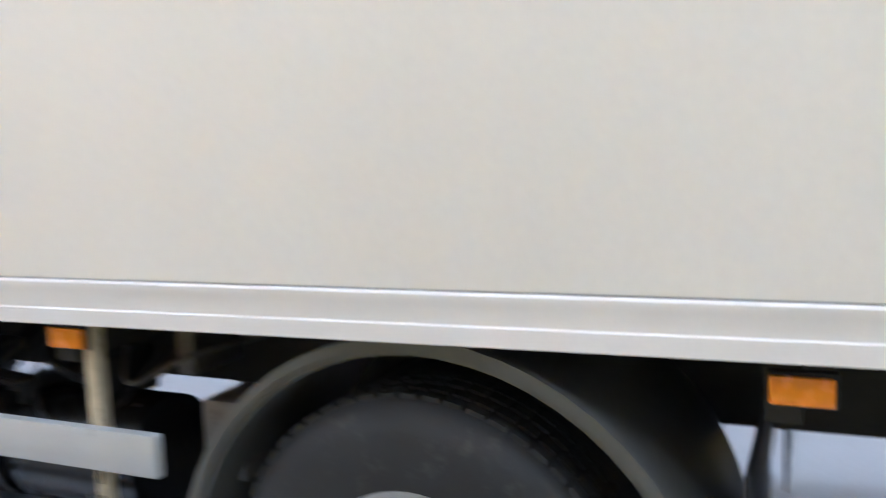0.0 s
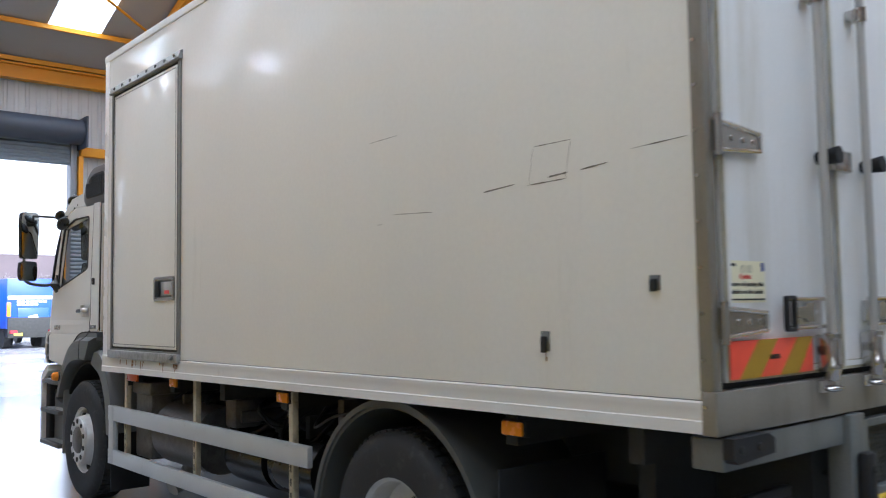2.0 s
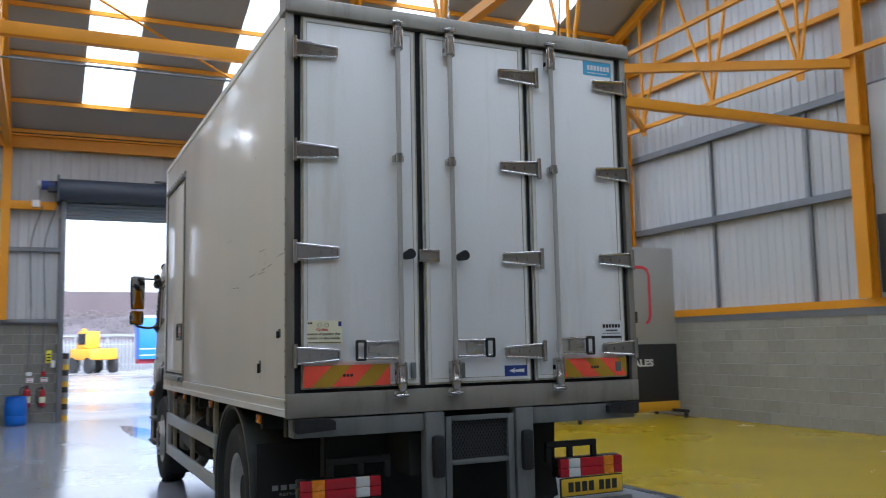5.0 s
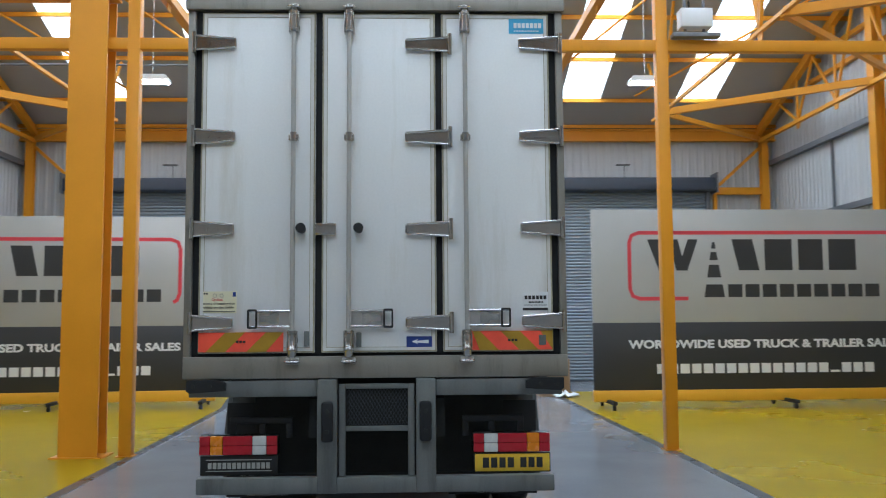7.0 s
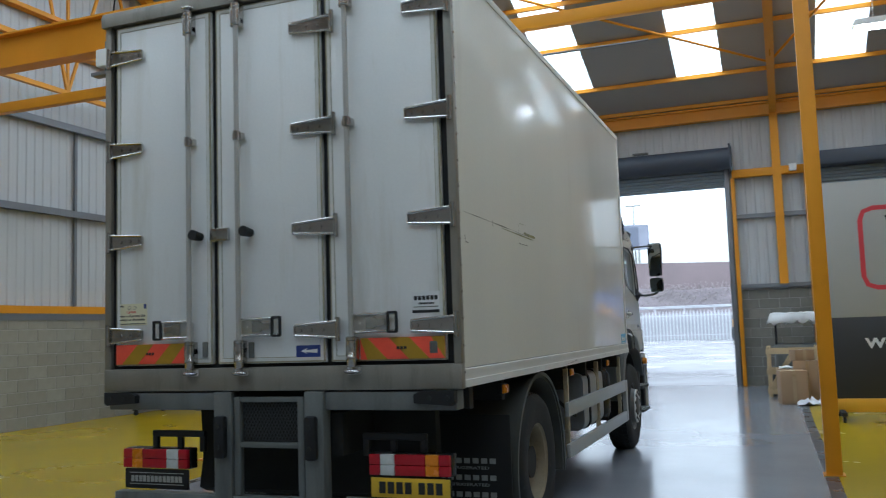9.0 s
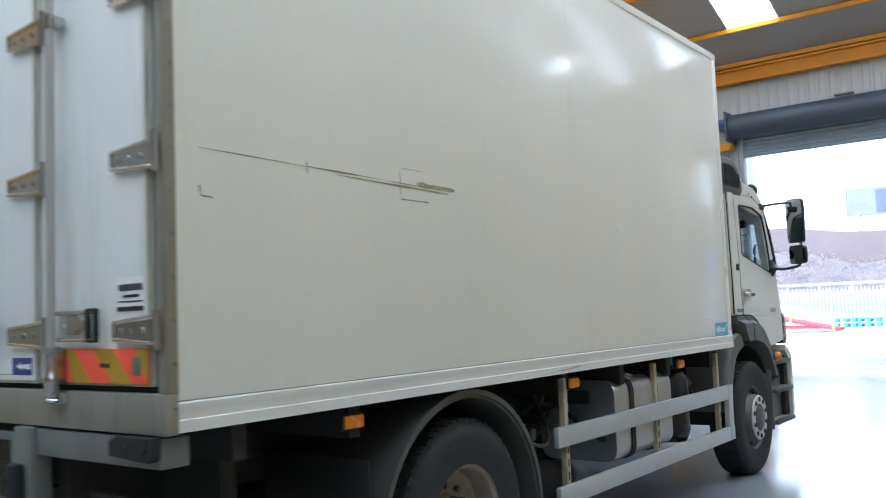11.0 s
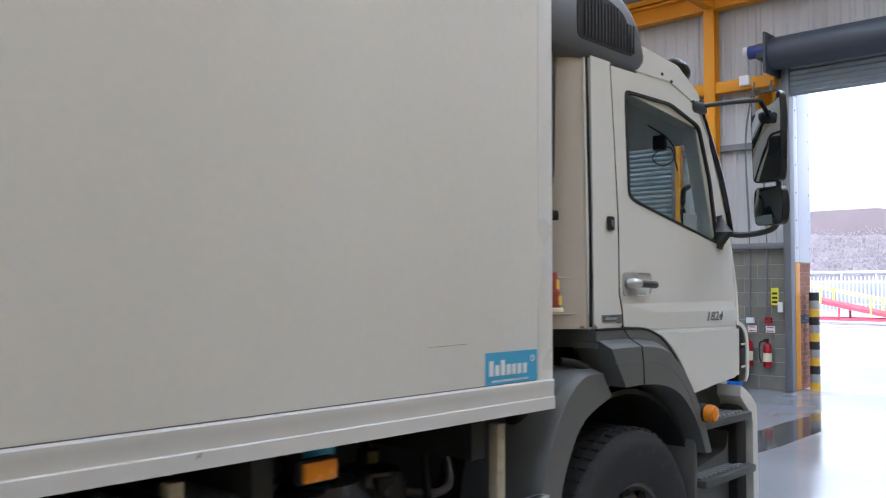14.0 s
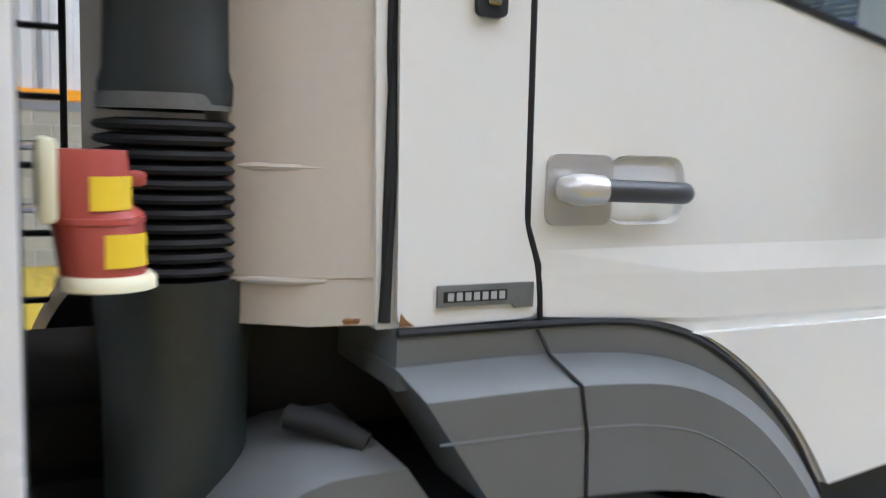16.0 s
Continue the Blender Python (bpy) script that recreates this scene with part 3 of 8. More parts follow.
# wall rails
for name, x, s in (("trim_rail_west", WEST, 1), ("trim_rail_east", EAST, -1)):
    bm = bmesh.new()
    for z in (4.0, 5.72):
        box(bm, x + s * 0.03, BACK, z, x + s * 0.16, FRONT - 0.1, z + 0.13)
    for y in (13.75, 8.7, 6.2, 2.2):
        box(bm, x + s * 0.03, y - 0.03, LEDGE, x + s * 0.08, y + 0.03, 5.72)
    setting(name, bm, RAIL_STEEL, "galvanised cladding rails along the wall", "wall rail")
    bm = box(bmesh.new(), x, BACK, LEDGE, x + s * 0.2, FRONT - 0.12, LEDGE + 0.14)
    setting(name.replace("rail", "ledge"), bm, STEEL_YELLOW, "yellow steel ledge on the block wall", "ledge")
    bm = box(bmesh.new(), x, BACK, LEDGE - 0.13, x + s * 0.192, FRONT - 0.12, LEDGE - 0.002)
    setting(name.replace("rail", "flashing"), bm, RAIL_STEEL, "grey steel flashing under the yellow ledge", "flashing")
for k, (x0, x1) in enumerate(((SHUT_W[1] + 0.06, DOORWAY[0] - 0.06), (DOORWAY[1] + 0.1, SHUT_E[0] - 0.06))):
    bm = box(bmesh.new(), x0, FRONT - 0.12, 3.95, x1, FRONT - 0.03, 4.05)
    setting(f"trim_rail_north_{k + 1}", bm, RAIL_STEEL, "galvanised cladding rail between shutter and doorway", "wall rail")

for k, (x0, x1) in enumerate(((SHUT_W[1] + 0.08, DOORWAY[0] - 0.03), (DOORWAY[1] + 0.03, SHUT_E[0] - 0.08))):
    bm = box(bmesh.new(), x0, FRONT - 0.15, BLOCK_TOP - 0.078, x1, FRONT + 0.02, BLOCK_TOP + 0.02, 0.004)
    setting(f"trim_flashing_north_{k + 1}", bm, RAIL_STEEL, "dark steel flashing on top of the block wall", "flashing")


# closed shutters and the raised one
def closed_shutter(name, x0, x1):
    d = thing(name, (x0 + x1) / 2, FRONT, 0, "closed grey slatted roller shutter", "roller shutter", "roller shutters", "structure")
    w = (x1 - x0) / 2
    bm = bmesh.new()
    z, h = 0.0, 0.085
    while z < SHUT_TOP - 0.1:
        pts = [(-0.05, z), (-0.075, z + h * 0.2), (-0.085, z + h * 0.5), (-0.075, z + h * 0.8), (-0.05, z + h * 0.98), (-0.03, z + h * 0.98), (-0.03, z)]
        prism(bm, pts, "x", -w + 0.06, w - 0.06)
        z += h
    part("curtain", bm, SHUTTER, d, smooth=30)
    for s in (-1, 1):
        part("guide", box(bmesh.new(), s * w - 0.06, -0.14, 0, s * w + 0.06, -0.02, SHUT_TOP, 0.004), RAIL_STEEL, d)
    part("drum_hood", box(bmesh.new(), -w - 0.1, -0.5, SHUT_TOP - 0.15, w + 0.1, -0.04, SHUT_TOP + 0.2, 0.05, 3), DRUM, d)
    for s in (-1, 1):
        part("end_plate", box(bmesh.new(), s * (w + 0.12) - 0.02, -0.56, SHUT_TOP - 0.2, s * (w + 0.12) + 0.02, -0.04, SHUT_TOP + 0.32), RAIL_STEEL, d)


closed_shutter("door_2", *SHUT_E)
closed_shutter("door_3", *SHUT_W)
d = thing("door_1", -0.1, FRONT, 0, "raised grey roller shutter over an open doorway", "roller shutter", "roller shutters", "structure")
x0, x1, top = DOORWAY[0] + 0.1, DOORWAY[1] + 0.1, DOORWAY[2]
bm = rod(bmesh.new(), (x0 - 0.12, -0.32, top + 0.62), (x1 + 0.1, -0.32, top + 0.62), 0.26, seg=40)
part("rolled_curtain", bm, DRUM, d)
bm = bmesh.new()
for k in range(6):
    z = top - 0.05 + k * 0.085
    prism(bm, [(-0.1, z), (-0.13, z + 0.04), (-0.1, z + 0.08), (-0.07, z + 0.08), (-0.07, z)], "x", x0 + 0.05, x1 - 0.05)
part("bottom_slat", bm, SHUTTER, d)
for x in (x0, x1):
    part("guide", box(bmesh.new(), x - 0.06, -0.18, 0, x + 0.06, -0.02, top + 0.4, 0.006), RAIL_STEEL, d)
    part("end_plate", box(bmesh.new(), x - 0.02 + (-0.14 if x == x0 else 0.12), -0.64, top + 0.28, x + 0.02 + (-0.14 if x == x0 else 0.12), -0.02, top + 0.92), DRUM, d)
part("jamb", box(bmesh.new(), x0 - 0.1, -0.02, 0, x0 - 0.0, 0.13, top, 0.004), RAIL_STEEL, d)
OUTER_WHITE = surface("white_outer_cladding", (0.74, 0.76, 0.79), 0.4, vary=0.05, scale=1.2, fine=40, bump=0.01)
flashing = part("flashing", box(bmesh.new(), x0 - 0.3, 0.302, 2.07, x0 + 0.008, 0.83, top + 0.6, 0.004), OUTER_WHITE, d, "white sheet flashing on the doorway's edge")
part("flashing_return", box(bmesh.new(), x0 - 0.1, 0.132, 2.07, x0 + 0.006, 0.3, top, 0.003), OUTER_WHITE, flashing)
for k in range(6):
    for y in (0.2, 0.76):
        part("rivet", rod(bmesh.new(), (x0 + 0.006, y, 2.3 + 0.45 * k), (x0 + 0.014, y, 2.3 + 0.45 * k), 0.012, seg=8), RAIL_STEEL, flashing)
part("edge_strip", box(bmesh.new(), x0 - 0.1, 0.132, 0, x0 + 0.006, 0.328, 2.066, 0.004), STEEL_YELLOW, d, "yellow edge strip on the jamb")
part("jamb", box(bmesh.new(), x1 + 0.0, -0.02, 0, x1 + 0.1, 0.3, top, 0.004), RAIL_STEEL, d)
bm = rod(bmesh.new(), (x0 - 0.5, -0.35, top + 0.7), (x0 - 0.2, -0.35, top + 0.7), 0.11, seg=20)
part("motor", bm, STICKER_NAVY, d, "blue electric shutter motor")
part("gearbox", box(bmesh.new(), x0 - 0.36, -0.45, top + 0.55, x0 - 0.16, -0.22, top + 0.8, 0.02), DRUM, d)
part("motor_cap", rod(bmesh.new(), (x0 - 0.58, -0.35, top + 0.72), (x0 - 0.5, -0.35, top + 0.72), 0.09, seg=20), LIP_WHITE, d)

# ---- outside ----
YARD = surface("wet_concrete_yard", (0.36, 0.36, 0.375), 0.22, vary=0.2, scale=0.25, fine=12, bump=0.03, rough_vary=0.16, dirt=(0.2, 0.2, 0.22), dirt_amount=0.3)
bm = bmesh.new()
vs = [bm.verts.new(p) for p in ((-900, -900, -0.26), (900, -900, -0.26), (900, 900, -0.26), (-900, 900, -0.26))]
bm.faces.new(vs)
setting("ground", bm, surface("rough_ground", (0.2, 0.2, 0.17), 0.9, vary=0.3, scale=0.1, fine=3, bump=0.1), "open ground reaching the horizon", "ground")
bm = box(bmesh.new(), -90, FRONT + 0.3, -0.3, 90, 73, -0.02)
setting("pavement_yard", bm, YARD, "wet pale concrete yard outside the doorway", "yard")
BANK = surface("winter_scrub_bank", (0.125, 0.11, 0.122), 0.95, vary=0.4, scale=0.5, fine=6, bump=0.5, dirt=(0.1, 0.1, 0.08), dirt_amount=0.3)
bm = bmesh.new()
nx, ny = 110, 16


def bank_z(x, y):
    """Height of the embankment; it stands taller past the yard's west end."""
    u = min(max((y - 73) / 10, 0), 1)
    return -0.25 + 5.0 * u ** 0.8 + 1.6 * u * min(max((-14 - x) / 6, 0), 1)


grid = [[bm.verts.new((-110 + 220 * i / nx, 73 + 10 * j / ny, bank_z(-110 + 220 * i / nx, 73 + 10 * j / ny) + (0.7 * noise.noise((i * 0.35, j * 0.5, 3)) if 0 < j else 0)))
         for i in range(nx + 1)] for j in range(ny + 1)]
for j in range(ny):
    for i in range(nx):
        bm.faces.new((grid[j][i], grid[j][i + 1], grid[j + 1][i + 1], grid[j + 1][i]))
setting("backdrop_bank", bm, BANK, "scrubby winter embankment beyond the yard", "embankment")
bm = prism(bmesh.new(), [(-110, 4.2), (110, 4.2), (110, 6.9), (0, 7.1), (-12, 7.55), (-15, 7.7), (-20, 8.5), (-110, 8.7)], "y", 83, 83.5)
setting("wall_retaining", bm, surface("brown_retaining_wall", (0.1, 0.08, 0.085), 0.9, vary=0.2, scale=0.4, fine=8, bump=0.1), "long brown wall on top of the embankment", "wall")
SCRUB = surface("scrub_leaf", (0.14, 0.125, 0.128), 0.8, vary=0.25, scale=2, bump=0.0, piece=0.3)
rng = random.Random(5)
bm = bmesh.new()
for _ in range(9000):
    y = rng.uniform(73.8, 82.6)
    x = rng.uniform(-46, 40)
    z = bank_z(x, y)
    for _ in range(4):
        p = Vector((x, y, z)) + Vector((rng.uniform(-0.7, 0.7), rng.uniform(-0.7, 0.7), rng.uniform(-0.15, 0.8)))
        m = Matrix.Translation(p) @ Euler((rng.uniform(0, 6), rng.uniform(0, 6), rng.uniform(0, 6))).to_matrix().to_4x4()
        q = [bm.verts.new(m @ Vector(c)) for c in ((-0.13, -0.02, 0), (0.13, -0.03, 0.03), (0.03, 0.045, -0.02))]
        bm.faces.new(q)
tagged(part("scrub", bm, SCRUB, smooth=0), "tangled brown and green winter scrub on the bank", "bushes", kind="stuff")

# wet track inside the doorway, dark wall's reflection put into its colour; brick pier at the jamb
bm = prism(bmesh.new(), [(-0.5, 11.3), (-0.86, 11.6), (-1.0, 12.4), (-1.05, 13.8), (-1.02, 15.1), (-0.86, 14.9), (-0.62, 14.1), (-0.48, 13.5), (-0.45, 12.3)], "z", 0.0, 0.002)
setting("water_track", bm, surface("wet_film_dark_reflection", (0.06, 0.062, 0.064), 0.07, vary=0.3, scale=3, bump=0.012, rough_vary=0.04), "wet track on the floor, darkened for the wall's reflection", "water")
BRICK = surface("red_brick", (0.36, 0.17, 0.11), 0.85, vary=0.2, scale=9, fine=80, bump=0.2, piece=0.2)
pier = setting("wall_pier", box(bmesh.new(), -2.5, FRONT + 0.332, 0, -2.212, FRONT + 0.8, 2.064), MORTAR, "narrow brick pier at the doorway", "pier")
BRICK_DARK = surface("blue_brick", (0.05, 0.06, 0.085), 0.7, vary=0.2, scale=9, fine=80, bump=0.2)
brick_cache = {}
for k in range(27):
    cuts = ((0.335, 0.555), (0.565, 0.798)) if k % 2 else ((0.335, 0.44), (0.45, 0.67), (0.68, 0.798))
    for y0, y1 in cuts:
        key = (round(y1 - y0, 3), k in (14, 15))
        if key not in brick_cache:
            brick_cache[key] = mesh_of(box(bmesh.new(), -0.1, 0, 0, 0.008, y1 - y0, 0.066, 0.003, 1), "brick", 0)
            brick_cache[key].materials.append(BRICK_DARK if key[1] else BRICK)
        ob = new("brick", brick_cache[key])
        ob.parent = pier
        ob.location = (-2.212 + 0.002 * (k % 3), FRONT + y0, 0.005 + k * 0.0762)


# ---- the lorry ----
BOX_F, BOX_T, BOX_B, HW = 5.77, 3.83, 1.21, 1.275
truck = thing("box_lorry", 0, 0, 0, "white refrigerated box lorry with worn panels and steel rear doors", "lorry")

# body: side skins, roof, front wall and floor as one shell
body = part("body", box(bmesh.new(), -HW + 0.06, 0.1, BOX_T - 0.12, HW - 0.06, BOX_F - 0.02, BOX_T - 0.035), WHITE_GRP, truck, "white insulated box body")
for s in (-1, 1):
    part("side_panel", box(bmesh.new(), s * (HW - 0.06), 0.047, BOX_B + 0.1, s * HW, BOX_F, BOX_T - 0.03, 0.004), WHITE_GRP, body, "glossy off-white side panel")
part("front_panel", box(bmesh.new(), -HW + 0.06, BOX_F - 0.08, BOX_B + 0.1, HW - 0.06, BOX_F - 0.005, BOX_T - 0.12), WHITE_GRP, body)
part("floor_panel", box(bmesh.new(), -HW + 0.06, 0.1, BOX_B + 0.02, HW - 0.06, BOX_F - 0.08, BOX_B + 0.12), CHASSIS, body)
for s in (-1, 1):
    bm = prism(bmesh.new(), [(s * (HW - 0.04), BOX_T - 0.07), (s * (HW + 0.006), BOX_T - 0.07), (s * (HW + 0.006), BOX_T - 0.02), (s * (HW - 0.01), BOX_T), (s * (HW - 0.05), BOX_T)], "y", 0.03, BOX_F + 0.005)
    part("roof_rail", bm, LIP_WHITE, body)
    prof = [(HW - 0.03, BOX_B), (HW + 0.012, BOX_B), (HW + 0.012, BOX_B + 0.042), (HW + 0.008, BOX_B + 0.046), (HW + 0.008, BOX_B + 0.078),
            (HW + 0.01, BOX_B + 0.084), (HW + 0.01, BOX_B + 0.103), (HW + 0.005, BOX_B + 0.109), (HW - 0.03, BOX_B + 0.109)]
    bm = prism(bmesh.new(), [(s * x, z) for x, z in prof], "y", 0.047, BOX_F)
    if s < 0:
        for v in bm.verts:
            v.co.z -= 0.045 * v.co.y / BOX_F * (1 if v.co.z < BOX_B + 0.05 else 0.4)
    part("sill_rail", bm, LIP_WHITE, body, "white extruded lower edge rail", smooth=25)
    bm = box(bmesh.new(), s * (HW - 0.01), 0.05, BOX_B + 0.1095, s * (HW + 0.0022), BOX_F - 0.1, BOX_B + 0.1125)
    if s < 0:
        for v in bm.verts:
            v.co.z -= 0.018 * v.co.y / BOX_F
    part("joint_line", bm, GREY_STEEL, body, smooth=0)
    bm = box(bmesh.new(), s * (HW - 0.06), BOX_F - 0.09, BOX_B, s * (HW + 0.004), BOX_F + 0.001, BOX_T - 0.03, 0.006)
    part("corner_post", bm, CORNER_WHITE, body, "white corner post of the box")
    # dark strip paints the shade that lies on the box front by the gap
    part("front_shade", box(bmesh.new(), s * (HW - 0.09), BOX_F + 0.001, BOX_B + 0.02, s * (HW - 0.006), BOX_F + 0.004, BOX_T - 0.06), HOUSING_GREY, body, "dark strip for the shade on the box front")
    for k in range(16):
        z = 1.3 + k * 0.155
        bm = rod(bmesh.new(), (s * (HW + 0.015), 0.03, z), (s * (HW + 0.021), 0.03, z), 0.0065, seg=10)
        part("rivet", bm, STEEL, body)

# scratches and scars, thin proud strokes in the skin
SCAR = surface("scraped_panel_scar", (0.2, 0.19, 0.172), 0.8, vary=0.5, scale=40, bump=0.1)
GREEN_SCAR = surface("greenish_scuff", (0.32, 0.32, 0.2), 0.7, vary=0.5, scale=30, bump=0.1)
RUST = surface("rust_run", (0.26, 0.13, 0.05), 0.9, vary=0.4, scale=30, bump=0.1)


def scar(s, y0, z0, y1, z1, w=0.008, material=SCAR, lift=0.0016):
    d = Vector((0, y1 - y0, z1 - z0))
    n = Vector((0, -d.z, d.y)).normalized() * w / 2
    bm = bmesh.new()
    steps = 7
    up, dn = [], []
    for k in range(steps + 1):
        p = Vector((s * (HW + lift), y0, z0)) + d * k / steps
        e = (0.25 + 0.75 * rng.random()) * (0.35 if k in (0, steps) else 1)
        up.append(bm.verts.new(p + n * e)), dn.append(bm.verts.new(p - n * e))
    for k in range(steps):
        bm.faces.new((up[k], up[k + 1], dn[k + 1], dn[k]))
    part("scratch", bm, material, body, smooth=0)


for y0, z0, y1, z1, w in ((0.8, 2.29, 0.6, 2.29, 0.008), (0.6, 2.29, 0.63, 2.14, 0.005), (0.63, 2.14, 0.83, 2.137, 0.012), (1.1, 2.137, 0.91, 2.15, 0.014), (0.8, 2.29, 0.83, 2.137, 0.004),
                          (0.55, 2.165, 0.42, 2.175, 0.014), (0.31, 2.21, 0.07, 2.22, 0.01), (1.95, 2.48, 1.71, 2.485, 0.006), (1.74, 2.1, 1.45, 2.085, 0.008),
                          (1.88, 2.06, 1.84, 2.06, 0.006), (0.72, 2.157, 0.62, 2.163, 0.018), (0.94, 2.98, 0.9, 2.985, 0.012)):
    scar(-1, y0, z0, y1, z1, w * 0.6)
for y0, z0, y1, z1, w, m in ((0.16, 2.25, 0.7, 2.24, 0.006, SCAR), (0.7, 2.24, 1.2, 2.231, 0.008, SCAR), (1.22, 2.23, 1.65, 2.22, 0.007, SCAR), (0.9, 2.222, 1.7, 2.205, 0.014, GREEN_SCAR), (1.45, 2.235, 1.76, 2.228, 0.03, GREEN_SCAR), (1.32, 2.3, 1.325, 2.15, 0.005, SCAR),
                             (1.33, 2.3, 1.51, 2.3, 0.004, GREEN_SCAR), (1.32, 2.15, 1.55, 2.15, 0.008, SCAR), (0.16, 2.11, 0.165, 2.07, 0.012, SCAR),
                             (0.165, 2.07, 0.22, 2.066, 0.01, SCAR), (0.71, 2.26, 0.715, 2.21, 0.01, SCAR), (5.1, 1.465, 5.3, 1.468, 0.0025, GREEN_SCAR), (3.6, 2.125, 3.65, 2.122, 0.003, SCAR)):
    scar(1, y0, z0, y1, z1, w, m)
for k in range(16):
    y = 4.24 + 1.15 * rng.random() ** 1.6
    scar(-1, y, 1.28, y + 0.006, 1.28 - rng.uniform(0.015, 0.1) * (1.2 - 0.6 * (y - 4.24)), rng.uniform(0.006, 0.034), RUST, 0.0155)
scar(-1, 0.755, 1.46, 0.753, 1.425, 0.014, RUST)

# scrapes along the far sill
for y0, z0, y1, z1, w in ((2.5, 1.222, 2.82, 1.23, 0.006), (2.7, 1.228, 3.02, 1.24, 0.009), (2.86, 1.243, 3.0, 1.247, 0.005), (4.28, 1.236, 4.29, 1.252, 0.012)):
    scar(1, y0, z0, y1, z1, w * 0.5, SCAR, 0.0132)

# tie hooks on the near side
for y, z, h in ((0.755, 1.505, 0.05), (0.225, 1.72, 0.034)):
    bm = box(bmesh.new(), -HW - 0.006, y - 0.022, z - h * 0.8, -HW, y + 0.022, z + h * 0.8, 0.002)
    hook = part("tie_hook", bm, GREY_STEEL, body)
    part("hook_latch", box(bmesh.new(), -HW - 0.022, y - 0.014, z - h * 0.9, -HW - 0.006, y + 0.012, z + h * 0.4, 0.004), RUBBER, hook)

# side door
Y0, Y1, Z0, Z1 = 4.24, 5.56, 1.36, 3.45
DOOR_FRAME = surface("worn_door_frame_alloy", (0.2, 0.197, 0.185), 0.45, 0.3, vary=0.25, scale=7, fine=120, bump=0.05, streak=True, dirt=(0.1, 0.095, 0.085), dirt_amount=0.35)
GRIME_BAND = surface("grimy_drip_rail", (0.3, 0.295, 0.28), 0.5, 0.25, vary=0.4, scale=16, fine=90, bump=0.08, dirt=(0.06, 0.058, 0.05), dirt_amount=0.5)


def ring(y0, z0, y1, z1, w, wr, xa, xb):
    """A rectangular ring on the near side, w wide, wr on its rear-hand edge."""
    return prism(bmesh.new(), [(y0, z0), (y1, z0), (y1, z1), (y0, z1)], "x", xa, xb,
                 [[(y0 + wr, z0 + w), (y1 - w, z0 + w), (y1 - w, z1 - w), (y0 + wr, z1 - w)]])


side_door = part("side_door", ring(Y0 - 0.016, Z0 - 0.03, Y1 + 0.016, Z1 + 0.02, 0.03, 0.034, -HW + 0.01, -HW - 0.014), DOOR_FRAME, truck, "side loading door in a worn steel frame")
part("gasket", ring(Y0 + 0.014, Z0 + 0.0, Y1 - 0.014, Z1 - 0.01, 0.016, 0.034, -HW, -HW - 0.006), RUBBER, side_door)
part("leaf", box(bmesh.new(), -HW - 0.009, Y0 + 0.045, Z0 + 0.016, -HW + 0.01, Y1 - 0.03, Z1 - 0.026, 0.004), WHITE_GRP, side_door, "white door leaf")
part("leaf_trim", ring(Y0 + 0.062, Z0 + 0.034, Y1 - 0.05, Z1 - 0.046, 0.005, 0.005, -HW - 0.009, -HW - 0.0105), GREY_STEEL, side_door)
rail_top = part("drip_rail", prism(bmesh.new(), [(-HW, Z1 - 0.002), (-HW - 0.03, Z1 - 0.002), (-HW - 0.034, Z1 + 0.008), (-HW - 0.016, Z1 + 0.06), (-HW, Z1 + 0.064)], "y", Y0 - 0.03, Y1 + 0.03), GRIME_BAND, side_door, "grimy grey drip rail")
for k in range(8):
    part("rail_bolt", rod(bmesh.new(), (-HW - 0.02, Y0 + 0.06 + k * 0.17, Z1 + 0.032), (-HW - 0.032, Y0 + 0.06 + k * 0.17, Z1 + 0.032), 0.013, seg=8), RUBBER, rail_top)
step = part("sill_step", box(bmesh.new(), -HW - 0.034, Y0 - 0.02, Z0 - 0.075, -HW, Y1 + 0.02, Z0 - 0.012, 0.006), GRIME_BAND, side_door, "grimy grey door sill")
part("sill_catch", rod(bmesh.new(), (-HW - 0.034, Y0 + 0.05, Z0 - 0.04), (-HW - 0.05, Y0 + 0.05, Z0 - 0.03), 0.02, seg=10), GREY_STEEL, step)
bm = prism(bmesh.new(), rounded([(4.31, 1.725), (4.66, 1.725), (4.66, 1.9), (4.31, 1.9)], 0.02), "x", -HW - 0.009, -HW - 0.022,
           [rounded([(4.335, 1.745), (4.635, 1.745), (4.635, 1.88), (4.335, 1.88)], 0.015)])
handle = part("recessed_handle", bm, STEEL, side_door)
part("handle_cup", box(bmesh.new(), -HW - 0.0115, 4.34, 1.75, -HW - 0.009, 4.63, 1.876), GREY_STEEL, handle)
part("pull", box(bmesh.new(), -HW - 0.03, 4.555, 1.755, -HW - 0.0115, 4.625, 1.87, 0.004), RUBBER, handle)
part("paddle", box(bmesh.new(), -HW - 0.02, 4.35, 1.765, -HW - 0.0115, 4.53, 1.862, 0.005), SATIN, handle)
part("handle_label", box(bmesh.new(), -HW - 0.0225, 4.38, 1.775, -HW - 0.02, 4.46, 1.8), INK_RED, handle)

